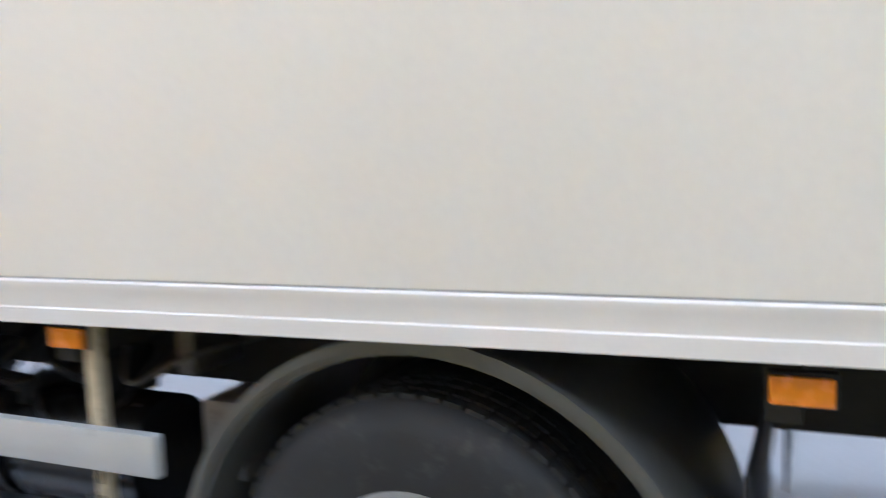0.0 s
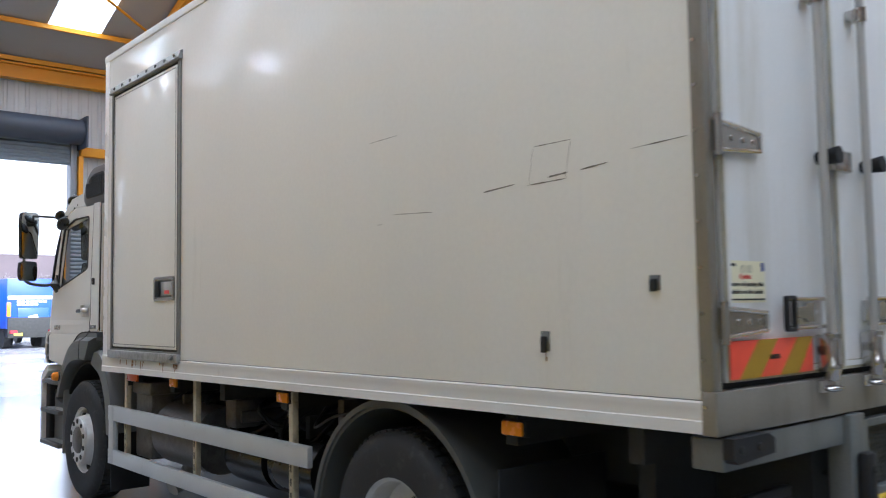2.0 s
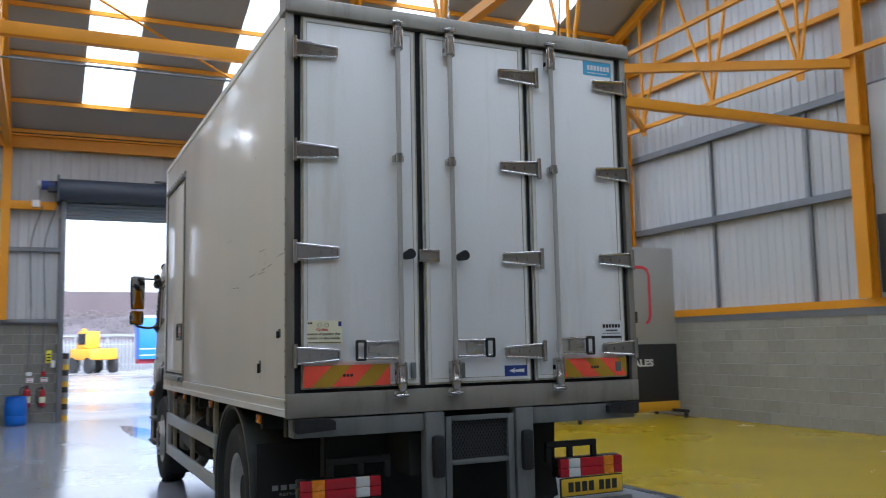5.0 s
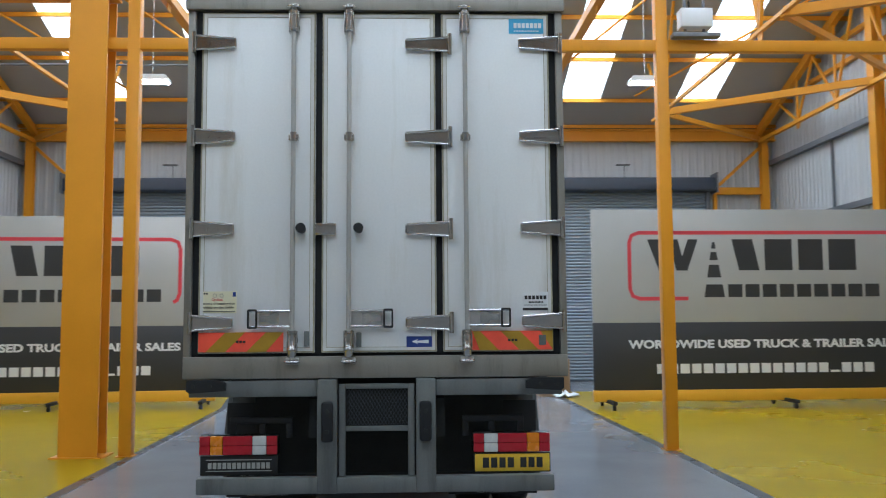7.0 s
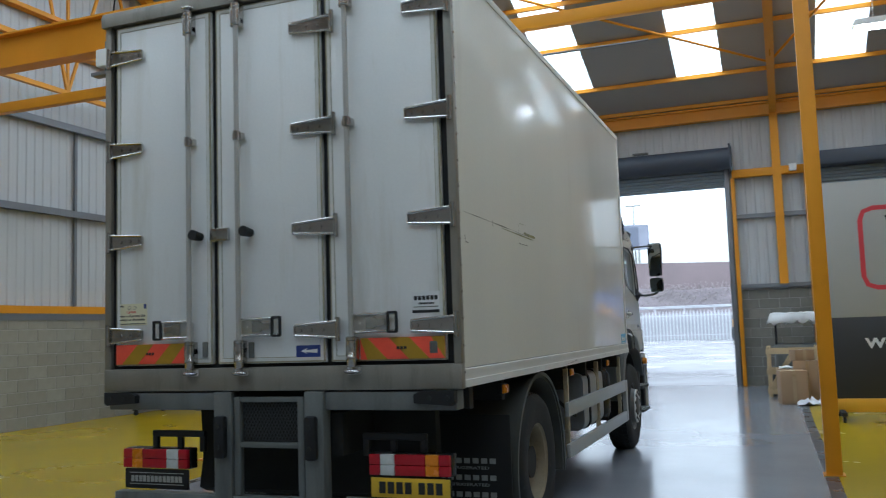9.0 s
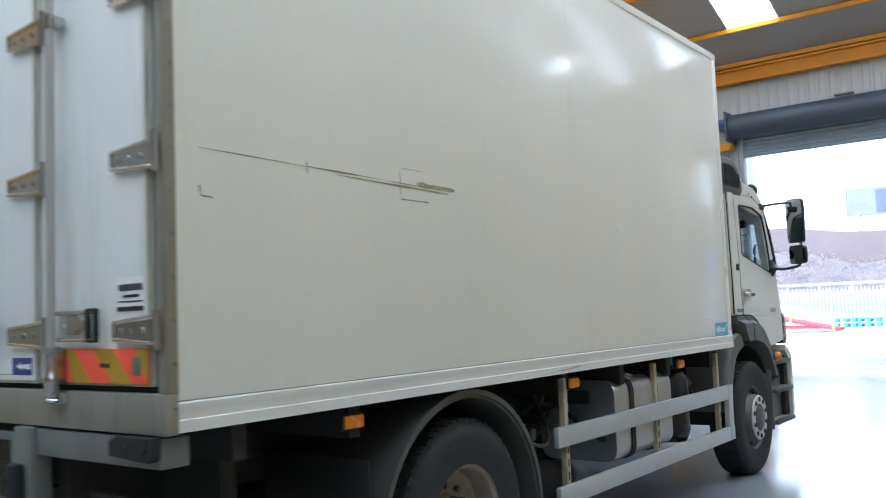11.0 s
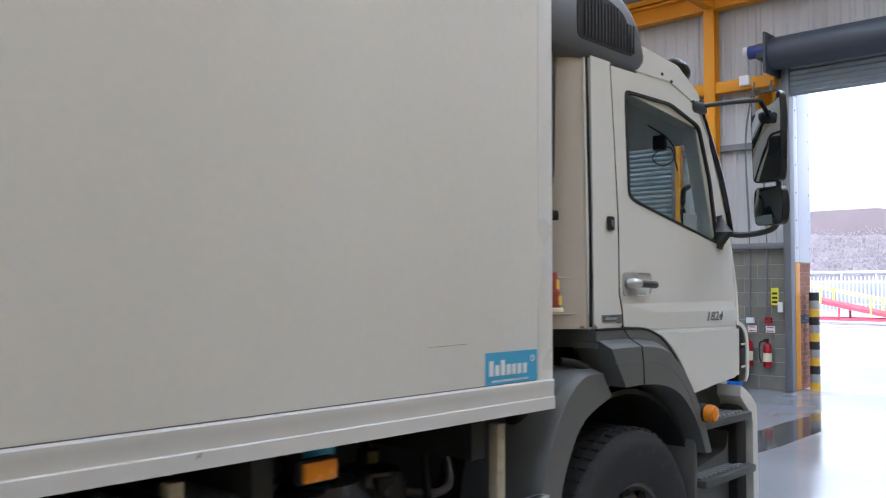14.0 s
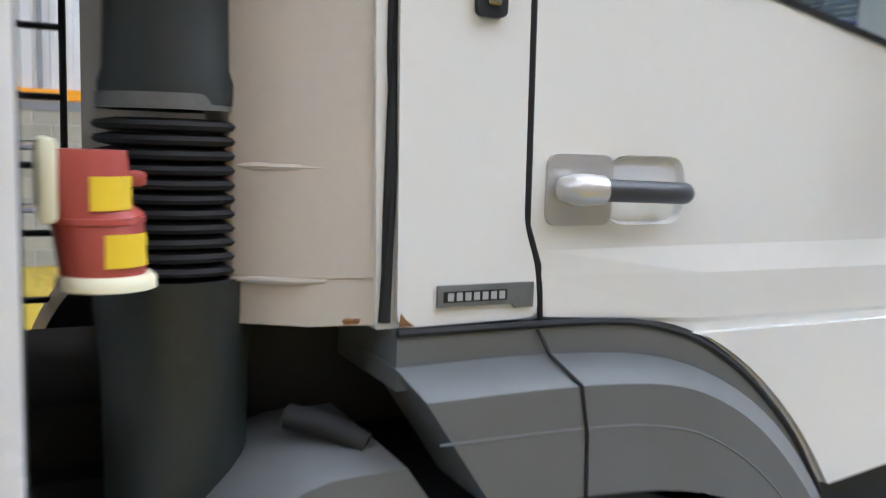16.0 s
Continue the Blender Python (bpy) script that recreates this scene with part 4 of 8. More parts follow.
# rear frame
bm = bmesh.new()
for s in (-1, 1):
    box(bm, s * 1.243, -0.005, 1.352, s * (HW + 0.016), 0.047, BOX_T - 0.1, 0.003)
box(bm, -HW - 0.016, -0.012, BOX_B - 0.005, HW + 0.016, 0.047, 1.352, 0.006)
part("rear_frame", bm, FRAME_STEEL, truck, "weathered steel rear door frame")
bm = prism(bmesh.new(), [(-0.03, 3.73), (-0.035, 3.79), (-0.02, 3.83), (0.02, 3.85), (0.12, 3.85), (0.12, 3.73)], "x", -HW - 0.03, HW + 0.03)
part("rear_header", bm, FRAME_STEEL, truck, "dented steel header over the rear doors")
bm = prism(bmesh.new(), [(-1.244, 1.352), (1.244, 1.352), (1.244, 3.732), (-1.244, 3.732)], "y", 0.07, 0.03)
part("door_gasket", bm, RUBBER, truck, "black rubber door seals")

# rear doors and their gear
HZ = (3.497, 2.845, 2.212, 1.578)


def strap_hinge(parent, x_pin, x_tip, z):
    s = 1 if x_tip > x_pin else -1
    pts = [(x_pin - s * 0.02, z - 0.052), (x_tip - s * 0.01, z - 0.03), (x_tip, z - 0.02), (x_tip, z + 0.026), (x_tip - s * 0.01, z + 0.034), (x_pin - s * 0.02, z + 0.05)]
    hinge = part("hinge", prism(bmesh.new(), pts, "y", -0.006, -0.017), STEEL, parent, "stainless strap hinge")
    part("rib", rod(bmesh.new(), (x_tip, -0.02, z - 0.028), (x_tip, -0.02, z + 0.03), 0.006, seg=8), CHROME, hinge)
    for k in (-1, 1):
        bm = rod(bmesh.new(), (x_pin - s * 0.016, -0.02, z + k * 0.05), (x_tip - s * 0.004, -0.02, z + k * 0.031), 0.0085, seg=10)
        part("rib", bm, CHROME, hinge)
    part("pin", rod(bmesh.new(), (x_pin - s * 0.015, -0.026, z - 0.072), (x_pin - s * 0.015, -0.026, z + 0.072), 0.015), STEEL, hinge)
    for u in (0.32, 0.6, 0.86):
        x = x_pin + (x_tip - x_pin) * u
        part("bolt", rod(bmesh.new(), (x, -0.017, z), (x, -0.024, z), 0.011, seg=6), STEEL, hinge)


def locking_gear(parent, x, s):
    """A lock rod with its keepers, cams and the folding handle to the side s."""
    rodp = part("lock_rod", rod(bmesh.new(), (x, -0.05, 1.31), (x, -0.05, 3.76), 0.0165, seg=14), ROD_GREY, parent, "galvanised lock rod")
    for z in (3.6, 2.835, 1.46):
        bm = box(bmesh.new(), x - 0.034, -0.052, z - 0.022, x + 0.034, -0.004, z + 0.022, 0.006)
        rod(bm, (x, -0.05, z - 0.03), (x, -0.05, z + 0.03), 0.024)
        part("keeper", bm, STEEL, rodp)
    bm = lathe(bmesh.new(), [(0.001, 3.565), (0.026, 3.565), (0.033, 3.572), (0.033, 3.592), (0.027, 3.598), (0.027, 3.685), (0.032, 3.69), (0.032, 3.712), (0.024, 3.718), (0.001, 3.719)], (x, -0.05, 0), "z", 12)
    part("top_cam", bm, STEEL, rodp)
    for k in (-1, 1):
        part("cam_cheek", box(bmesh.new(), x + k * 0.034, -0.06, 3.56, x + k * 0.026, -0.006, 3.705, 0.002), STEEL, rodp)
    bm = bmesh.new()
    bmesh.ops.create_uvsphere(bm, u_segments=18, v_segments=10, radius=1, matrix=Matrix.Translation((x, -0.055, 3.742)) @ Matrix.Diagonal((0.052, 0.03, 0.013, 1)))
    part("top_catch", bm, STEEL, rodp)
    bm = lathe(bmesh.new(), [(0.001, 1.345), (0.024, 1.345), (0.03, 1.355), (0.03, 1.378), (0.033, 1.385), (0.033, 1.405), (0.027, 1.412), (0.027, 1.5), (0.032, 1.505), (0.032, 1.522), (0.024, 1.527), (0.001, 1.528)], (x, -0.05, 0), "z", 12)
    part("bottom_cam", bm, STEEL, rodp)
    for k in (-1, 1):
        part("cam_cheek", box(bmesh.new(), x + k * 0.034, -0.06, 1.38, x + k * 0.026, -0.006, 1.52, 0.002), STEEL, rodp)
    bm = bmesh.new()
    bmesh.ops.create_uvsphere(bm, u_segments=18, v_segments=10, radius=1, matrix=Matrix.Translation((x, -0.05, 1.318)) @ Matrix.Diagonal((0.056, 0.032, 0.015, 1)))
    part("bottom_catch", bm, STEEL, rodp)
    part("cam_seat", box(bmesh.new(), x - 0.045, -0.03, 1.3, x + 0.045, -0.0125, 1.345, 0.008), SATIN, rodp)
    a, b = sorted((x, x + s * 0.29))
    a2, b2 = sorted((x, x + s * 0.225))
    latch = part("latch_handle", box(bmesh.new(), a2, -0.02, 1.56, b2, -0.004, 1.648, 0.004), SATIN, parent, "stainless folding latch handle")
    for z in (1.551, 1.655):
        part("latch_rail", rod(bmesh.new(), (a, -0.03, z), (b, -0.03, z), 0.0085, seg=10), CHROME, latch)
    m = x + s * 0.09
    pts = [(m, 1.57), (m + s * 0.05, 1.57), (m + s * 0.07, 1.585), (m + s * 0.125, 1.585), (m + s * 0.125, 1.625), (m + s * 0.07, 1.625), (m + s * 0.05, 1.64), (m, 1.64)]
    part("lever", prism(bmesh.new(), pts, "y", -0.02, -0.036), CHROME, latch)
    for k in (0.04, 0.17):
        part("latch_bolt", rod(bmesh.new(), (x + s * k, -0.02, 1.604), (x + s * k, -0.027, 1.604), 0.009, seg=8), SATIN, latch)
    e = x + s * 0.265
    part("grip", prism(bmesh.new(), rounded([(e - 0.035, 1.538), (e + 0.032, 1.538), (e + 0.032, 1.668), (e - 0.035, 1.668)], 0.014), "y", -0.026, -0.044,
                       [rounded([(e - 0.023, 1.551), (e + 0.02, 1.551), (e + 0.02, 1.655), (e - 0.023, 1.655)], 0.008)]), RUBBER, latch)


SEALANT = surface("yellowed_sealant", (0.36, 0.33, 0.23), 0.7, vary=0.5, scale=7, fine=50, bump=0.1, dirt=(0.1, 0.09, 0.05), dirt_amount=0.5)


def door_leaf(x0, x1, label):
    bm = box(bmesh.new(), x0, 0.0, 1.375, x1, 0.035, 3.715, 0.006)
    leaf = part("rear_door", bm, DOOR_WHITE, truck, label)
    bm = prism(bmesh.new(), [(x0 + 0.012, 1.388), (x1 - 0.012, 1.388), (x1 - 0.012, 3.703), (x0 + 0.012, 3.703)], "y", 0.0, -0.005,
               [[(x0 + 0.032, 1.408), (x1 - 0.032, 1.408), (x1 - 0.032, 3.683), (x0 + 0.032, 3.683)]])
    part("edge_strip", bm, LIP_WHITE, leaf)
    bm = prism(bmesh.new(), [(x0 + 0.001, 1.377), (x1 - 0.001, 1.377), (x1 - 0.001, 3.713), (x0 + 0.001, 3.713)], "y", 0.004, -0.0025,
               [[(x0 + 0.0115, 1.3875), (x1 - 0.0115, 1.3875), (x1 - 0.0115, 3.7035), (x0 + 0.0115, 3.7035)]])
    part("sealant", bm, SEALANT, leaf, "yellowed grimy sealant line")
    bm = prism(bmesh.new(), [(x0 + 0.03, 1.406), (x1 - 0.03, 1.406), (x1 - 0.03, 3.685), (x0 + 0.03, 3.685)], "y", 0.002, -0.0015,
               [[(x0 + 0.036, 1.412), (x1 - 0.036, 1.412), (x1 - 0.036, 3.679), (x0 + 0.036, 3.679)]])
    part("sealant", bm, SEALANT, leaf)
    return leaf


left = door_leaf(-1.195, -0.418, "white insulated rear door with scuffed skin")
middle = door_leaf(-0.372, 0.405, "white insulated folding rear door")
right = door_leaf(0.448, 1.195, "white insulated rear door with stickers")
for z in HZ:
    strap_hinge(left, -1.23, -0.965, z)
    strap_hinge(middle, 0.49, 0.2, z - 0.006)
    strap_hinge(right, 1.255, 0.985, z)
locking_gear(left, -0.562, -1)
locking_gear(middle, -0.185, 1)
locking_gear(right, 0.608, 1)
for x, leaf in ((-0.505, left), (-0.12, middle)):
    bm = rod(bmesh.new(), (x, 0, 2.205), (x, -0.09, 2.21), 0.026, 0.034, seg=18)
    part("door_stop", bm, RUBBER, leaf, "black rubber door stop")
part("centre_latch", box(bmesh.new(), -0.415, -0.03, 2.165, -0.275, 0.0, 2.25, 0.006), STEEL, middle)
for x, z in ((-0.468, 1.47), (-0.12, 1.46)):
    part("pull_tab", box(bmesh.new(), x - 0.018, -0.02, z - 0.05, x + 0.018, 0, z + 0.05, 0.006), GREY_STEEL, left if x < -0.4 else middle)


def film(parent, name, x0, x1, z0, z1, material, y=-0.0022):
    return part(name, box(bmesh.new(), x0, y, z0, x1, 0.002, z1), material, parent)


def bars(parent, x0, x1, z0, z1, n, material, y, gap=0.25):
    """Plain bars that stand for characters."""
    w = (x1 - x0) / n
    if z1 - z0 > 0.015:
        for k in range(n):
            part("character_bar", box(bmesh.new(), x0 + k * w + w * gap / 2, y - 0.002, z0, x0 + (k + 1) * w - w * gap / 2, y, z1), material, parent, smooth=0)
        return
    bm = bmesh.new()
    for k in range(n):
        box(bm, x0 + k * w + w * gap / 2, y - 0.002, z0, x0 + (k + 1) * w - w * gap / 2, y, z1)
    part("fine_print", bm, material, parent, smooth=0)


# cyclist warning
s = film(left, "warning_sticker", -1.185, -0.94, 1.645, 1.79, STICKER_CREAM)
bars(s, -1.178, -1.13, 1.77, 1.78, 3, INK, -0.0026)
for x in (-1.085, -1.04):
    part("cycle_mark", lathe(bmesh.new(), [(0.011, -0.0035), (0.013, -0.0035), (0.013, -0.0025), (0.011, -0.0025)], (x, 0, 1.762), "y", 16), INK, s)
part("blue_square", box(bmesh.new(), -0.965, -0.0035, 1.755, -0.945, -0.0022, 1.785), STICKER_NAVY, s)
words("warning_text", "Cyclists", 0.024, INK_RED, s, Matrix.Translation((-1.107, -0.0026, 1.728)) @ FACE_REAR, 0.0004)
words("warning_text", "Beware of passing this", 0.022, INK, s, Matrix.Translation((-1.178, -0.0026, 1.702)) @ FACE_REAR, 0.0004, width=0.225)
words("warning_text", "vehicle on the inside", 0.022, INK, s, Matrix.Translation((-1.172, -0.0026, 1.676)) @ FACE_REAR, 0.0004, width=0.215)
bars(s, -1.178, -0.948, 1.653, 1.659, 14, INK, -0.0026)
# dealer sticker, blue sticker, operator sticker
s = film(right, "dealer_sticker", 0.99, 1.165, 1.65, 1.775, STICKER_WHITE)
bars(s, 1.0, 1.155, 1.725, 1.75, 6, INK, -0.0026)
bars(s, 1.03, 1.13, 1.7, 1.711, 10, INK, -0.0026)
bars(s, 1.0, 1.155, 1.683, 1.688, 14, INK, -0.0026)
part("black_strip", box(bmesh.new(), 0.99, -0.0035, 1.65, 1.165, -0.0022, 1.667), INK, s)
s = film(middle, "maker_sticker", 0.2, 0.375, 1.408, 1.48, STICKER_NAVY)
part("arrow_mark", prism(bmesh.new(), [(0.235, 1.445), (0.28, 1.463), (0.27, 1.45), (0.35, 1.457), (0.35, 1.432), (0.27, 1.438), (0.28, 1.427)], "y", -0.0022, -0.0036), INK_WHITE, s)
s = film(right, "operator_sticker", 0.92, 1.19, 3.575, 3.68, STICKER_BLUE)
bars(s, 0.95, 1.15, 3.615, 3.65, 7, INK_WHITE, -0.0026)
bars(s, 0.955, 1.13, 3.59, 3.597, 16, INK_WHITE, -0.0026)


def chevrons(parent, x0, x1, z0, z1, lean):
    c = part("reflective_board", box(bmesh.new(), x0, -0.009, z0, x1, 0.0, z1, 0.001), CHEV_RED, parent, "red and gold striped reflective board")
    h, w = z1 - z0, 0.13
    x = x0 + (0.05 if lean > 0 else -0.08)
    k = 0
    while x < x1 - 0.02:
        lo, hi = x + (0 if lean > 0 else h), x + (h if lean > 0 else 0)
        pts = [(min(max(p, x0), x1), z) for p, z in ((lo, z0), (lo + w, z0), (hi + w, z1), (hi, z1))]
        part("gold_stripe", prism(bmesh.new(), pts, "y", -0.009, -0.0105), CHEV_GOLD, c)
        x += 0.27
    bars(c, (x0 + x1) / 2 - 0.035, (x0 + x1) / 2 + 0.035, (z0 + z1) / 2 - 0.006, (z0 + z1) / 2 + 0.01, 3, INK, -0.0107)


chevrons(left, -1.19, -0.625, 1.385, 1.515, 1)
chevrons(right, 0.645, 1.19, 1.385, 1.513, -1)
part("drain_cap", box(bmesh.new(), 1.095, -0.012, 1.415, 1.145, -0.004, 1.485, 0.004), GREY_STEEL, right)

# tail end below the doors
TAIL_GREY = surface("pale_tail_paint", (0.155, 0.162, 0.156), 0.5, 0.1, vary=0.3, scale=5, fine=110, bump=0.08, streak=True, dirt=(0.09, 0.09, 0.08), dirt_amount=0.45)
for s in (-1, 1):
    part("rear_crossbeam", box(bmesh.new(), s * 0.397, -0.005, 1.085, s * 1.25, 0.12, 1.195, 0.008), TAIL_GREY, truck, "grey steel rear crossbeam")
for s in (-1, 1):
    bm = prism(bmesh.new(), [(s * 1.0, 1.13), (s * 1.235, 1.115), (s * 1.255, 1.13), (s * 1.255, 1.2), (s * 1.04, 1.2), (s * 1.0, 1.18)], "y", -0.05, -0.006)
    blockp = part("buffer_block", bm, RUBBER, truck, "black rubber corner buffer")
    for x in (1.1, 1.21):
        part("buffer_bolt", rod(bmesh.new(), (s * x, -0.05, 1.16), (s * x, -0.056, 1.16), 0.015, seg=8), CHASSIS, blockp)
    bm = box(bmesh.new(), s * 0.262, -0.03, 0.45, s * 0.395, 0.07, 1.2, 0.01)
    post = part("tail_post", bm, GREY_STEEL, truck, "upright grey steel tail post")
    part("rubber_buffer", box(bmesh.new(), s * 0.285, -0.085, 0.79, s * 0.365, -0.03, 1.055, 0.02), RUBBER, post)
    for z in (0.86, 0.99):
        part("buffer_bolt", rod(bmesh.new(), (s * 0.325, -0.085, z), (s * 0.325, -0.092, z), 0.016, seg=8), CHASSIS, post)
bm = box(bmesh.new(), -1.19, -0.02, 0.45, 1.185, 0.06, 0.555, 0.008)
part("underrun_bumper", bm, GREY_STEEL, truck, "grey steel under-run bumper")
bm = bmesh.new()
for x in (-0.23, 0.23):
    box(bm, x - 0.022, -0.015, 0.56, x + 0.022, 0.03, 1.165, 0.004)
for z in (1.15, 0.87):
    box(bm, -0.208, -0.012, z - 0.016, 0.208, 0.028, z + 0.016, 0.003)
step_frame = part("step_frame", bm, GREY_STEEL, truck, "fold-down tail step frame")
part("backing", box(bmesh.new(), -0.21, 0.025, 0.886, 0.21, 0.028, 1.134), CHASSIS, step_frame)
bm = bmesh.new()
for k in range(18):
    for j in range(12):
        x, z = -0.2 + k * 0.0235 + (0.012 if j % 2 else 0), 0.89 + j * 0.02
        if abs(x) < 0.2:
            beam(bm, (x - 0.011, 0.01, z), (x, 0.01, z + 0.02), 0.004, 0.005), beam(bm, (x, 0.01, z + 0.02), (x + 0.011, 0.01, z), 0.004, 0.005)
part("expanded_mesh", bm, HOUSING_GREY, step_frame, "expanded metal mesh", smooth=0)

# tail lamps and plates
LENSES = [(0.0, 0.14, RED_LENS), (0.14, 0.3, AMBER), (0.3, 0.68, RED_LENS), (0.68, 0.86, WHITE_LENS), (0.86, 1.0, RED_LENS)]
for s in (-1, 1):
    a, b = (-1.19, -0.67) if s < 0 else (1.17, 0.65)
    lamp_x = sorted((a, b))
    lamp = part("tail_lamp", box(bmesh.new(), lamp_x[0] - 0.004, 0.09, 0.69, lamp_x[1] + 0.004, 0.17, 0.825, 0.01), BLACK_GLOSS, truck, "red, amber and white tail lamp cluster")
    for u0, u1, material in LENSES:
        xs = sorted((a + (b - a) * u0, a + (b - a) * u1))
        part("lens", box(bmesh.new(), xs[0] + 0.001, 0.058, 0.697, xs[1] - 0.001, 0.09, 0.757, 0.005), material, lamp)
        part("lens", box(bmesh.new(), xs[0] + 0.001, 0.058, 0.759, xs[1] - 0.001, 0.09, 0.82, 0.005), material, lamp)
    bracket = part("lamp_bracket", box(bmesh.new(), s * 0.58, 0.12, 0.895, s * 1.0, 0.16, 0.937, 0.008), RUBBER, truck, "black flat steel lamp bracket")
    for x in (0.6, 0.78, 0.98):
        part("upright", box(bmesh.new(), s * (x - 0.02), 0.125, 0.8, s * (x + 0.02), 0.155, 0.9, 0.004), RUBBER, bracket)
    x0, x1 = (-1.175, -0.675) if s < 0 else (0.66, 1.165)
    holder = part("plate_holder", box(bmesh.new(), x0 - 0.008, 0.07, 0.56, x1 + 0.008, 0.084, 0.69, 0.004), RUBBER, truck, "black plate holder")
    if s > 0:
        plate = part("number_plate", box(bmesh.new(), x0, 0.064, 0.568, x1, 0.07, 0.683, 0.002), PLATE_YELLOW, holder, "yellow rear number plate")
        bars(holder, x0 + 0.045, x0 + 0.27, 0.592, 0.66, 4, INK, 0.064)
        bars(holder, x0 + 0.3, x0 + 0.465, 0.592, 0.66, 3, INK, 0.064)
    else:
        bars(holder, x0 + 0.04, x0 + 0.46, 0.605, 0.645, 13, INK_GREY, 0.07)
        part("trim_line", box(bmesh.new(), x0 + 0.03, 0.0675, 0.661, x0 + 0.47, 0.07, 0.666), INK_GREY, holder)
        part("trim_line", box(bmesh.new(), x0 + 0.03, 0.0675, 0.588, x0 + 0.47, 0.07, 0.593), INK_GREY, holder)

# chassis
chassis = part("chassis_rail", box(bmesh.new(), -0.46, 0.1, 0.8, -0.38, 7.2, 1.06), CHASSIS, truck, "dirty black chassis frame rail")
part("chassis_rail", box(bmesh.new(), 0.38, 0.1, 0.8, 0.46, 7.2, 1.06), CHASSIS, truck, "dirty black chassis frame rail")
for y in (0.4, 1.3, 2.4, 3.4, 4.6, 5.6):
    part("crossmember", box(bmesh.new(), -0.38, y, 0.85, 0.38, y + 0.08, 1.0), CHASSIS, truck)
for y in (0.35, 1.0, 2.9, 3.7, 4.5, 5.4):
    part("body_bearer", box(bmesh.new(), -1.2, y, 1.06, 1.2, y + 0.07, 1.2), CHASSIS, truck)
part("tail_crossmember", prism(bmesh.new(), [(0.5, 0.5), (0.58, 0.46), (0.62, 0.7), (0.6, 1.06), (0.52, 1.06), (0.54, 0.7)], "x", -0.9, 0.9), CHASSIS, truck, "dirty black tail crossmember")
bm = rod(bmesh.new(), (-0.75, 1.87, 0.51), (0.75, 1.87, 0.51), 0.085, seg=20)
bmesh.ops.create_uvsphere(bm, u_segments=20, v_segments=12, radius=0.24, matrix=Matrix.Translation((0.05, 1.87, 0.53)))
rod(bm, (0.05, 2.0, 0.56), (0.05, 5.2, 0.85), 0.05)
part("rear_axle", bm, CHASSIS, truck, "dirty rear axle and drive shaft")
bm = box(bmesh.new(), -0.38, 5.2, 0.55, 0.38, 7.2, 1.2, 0.06)
rod(bm, (-0.8, 6.5, 0.5), (0.8, 6.5, 0.5), 0.06)
part("engine", bm, CHASSIS, truck, "dark oily engine block and front axle")
for s in (-1, 1):
    bm = box(bmesh.new(), s * 0.36, 1.2, 0.55, s * 0.56, 2.6, 0.62, 0.01)
    for k in range(3):
        box(bm, s * 0.4, 1.3 + 0.1 * k, 0.63 + 0.03 * k, s * 0.5, 2.5 - 0.1 * k, 0.65 + 0.03 * k)
    part("leaf_spring", bm, CHASSIS, truck)

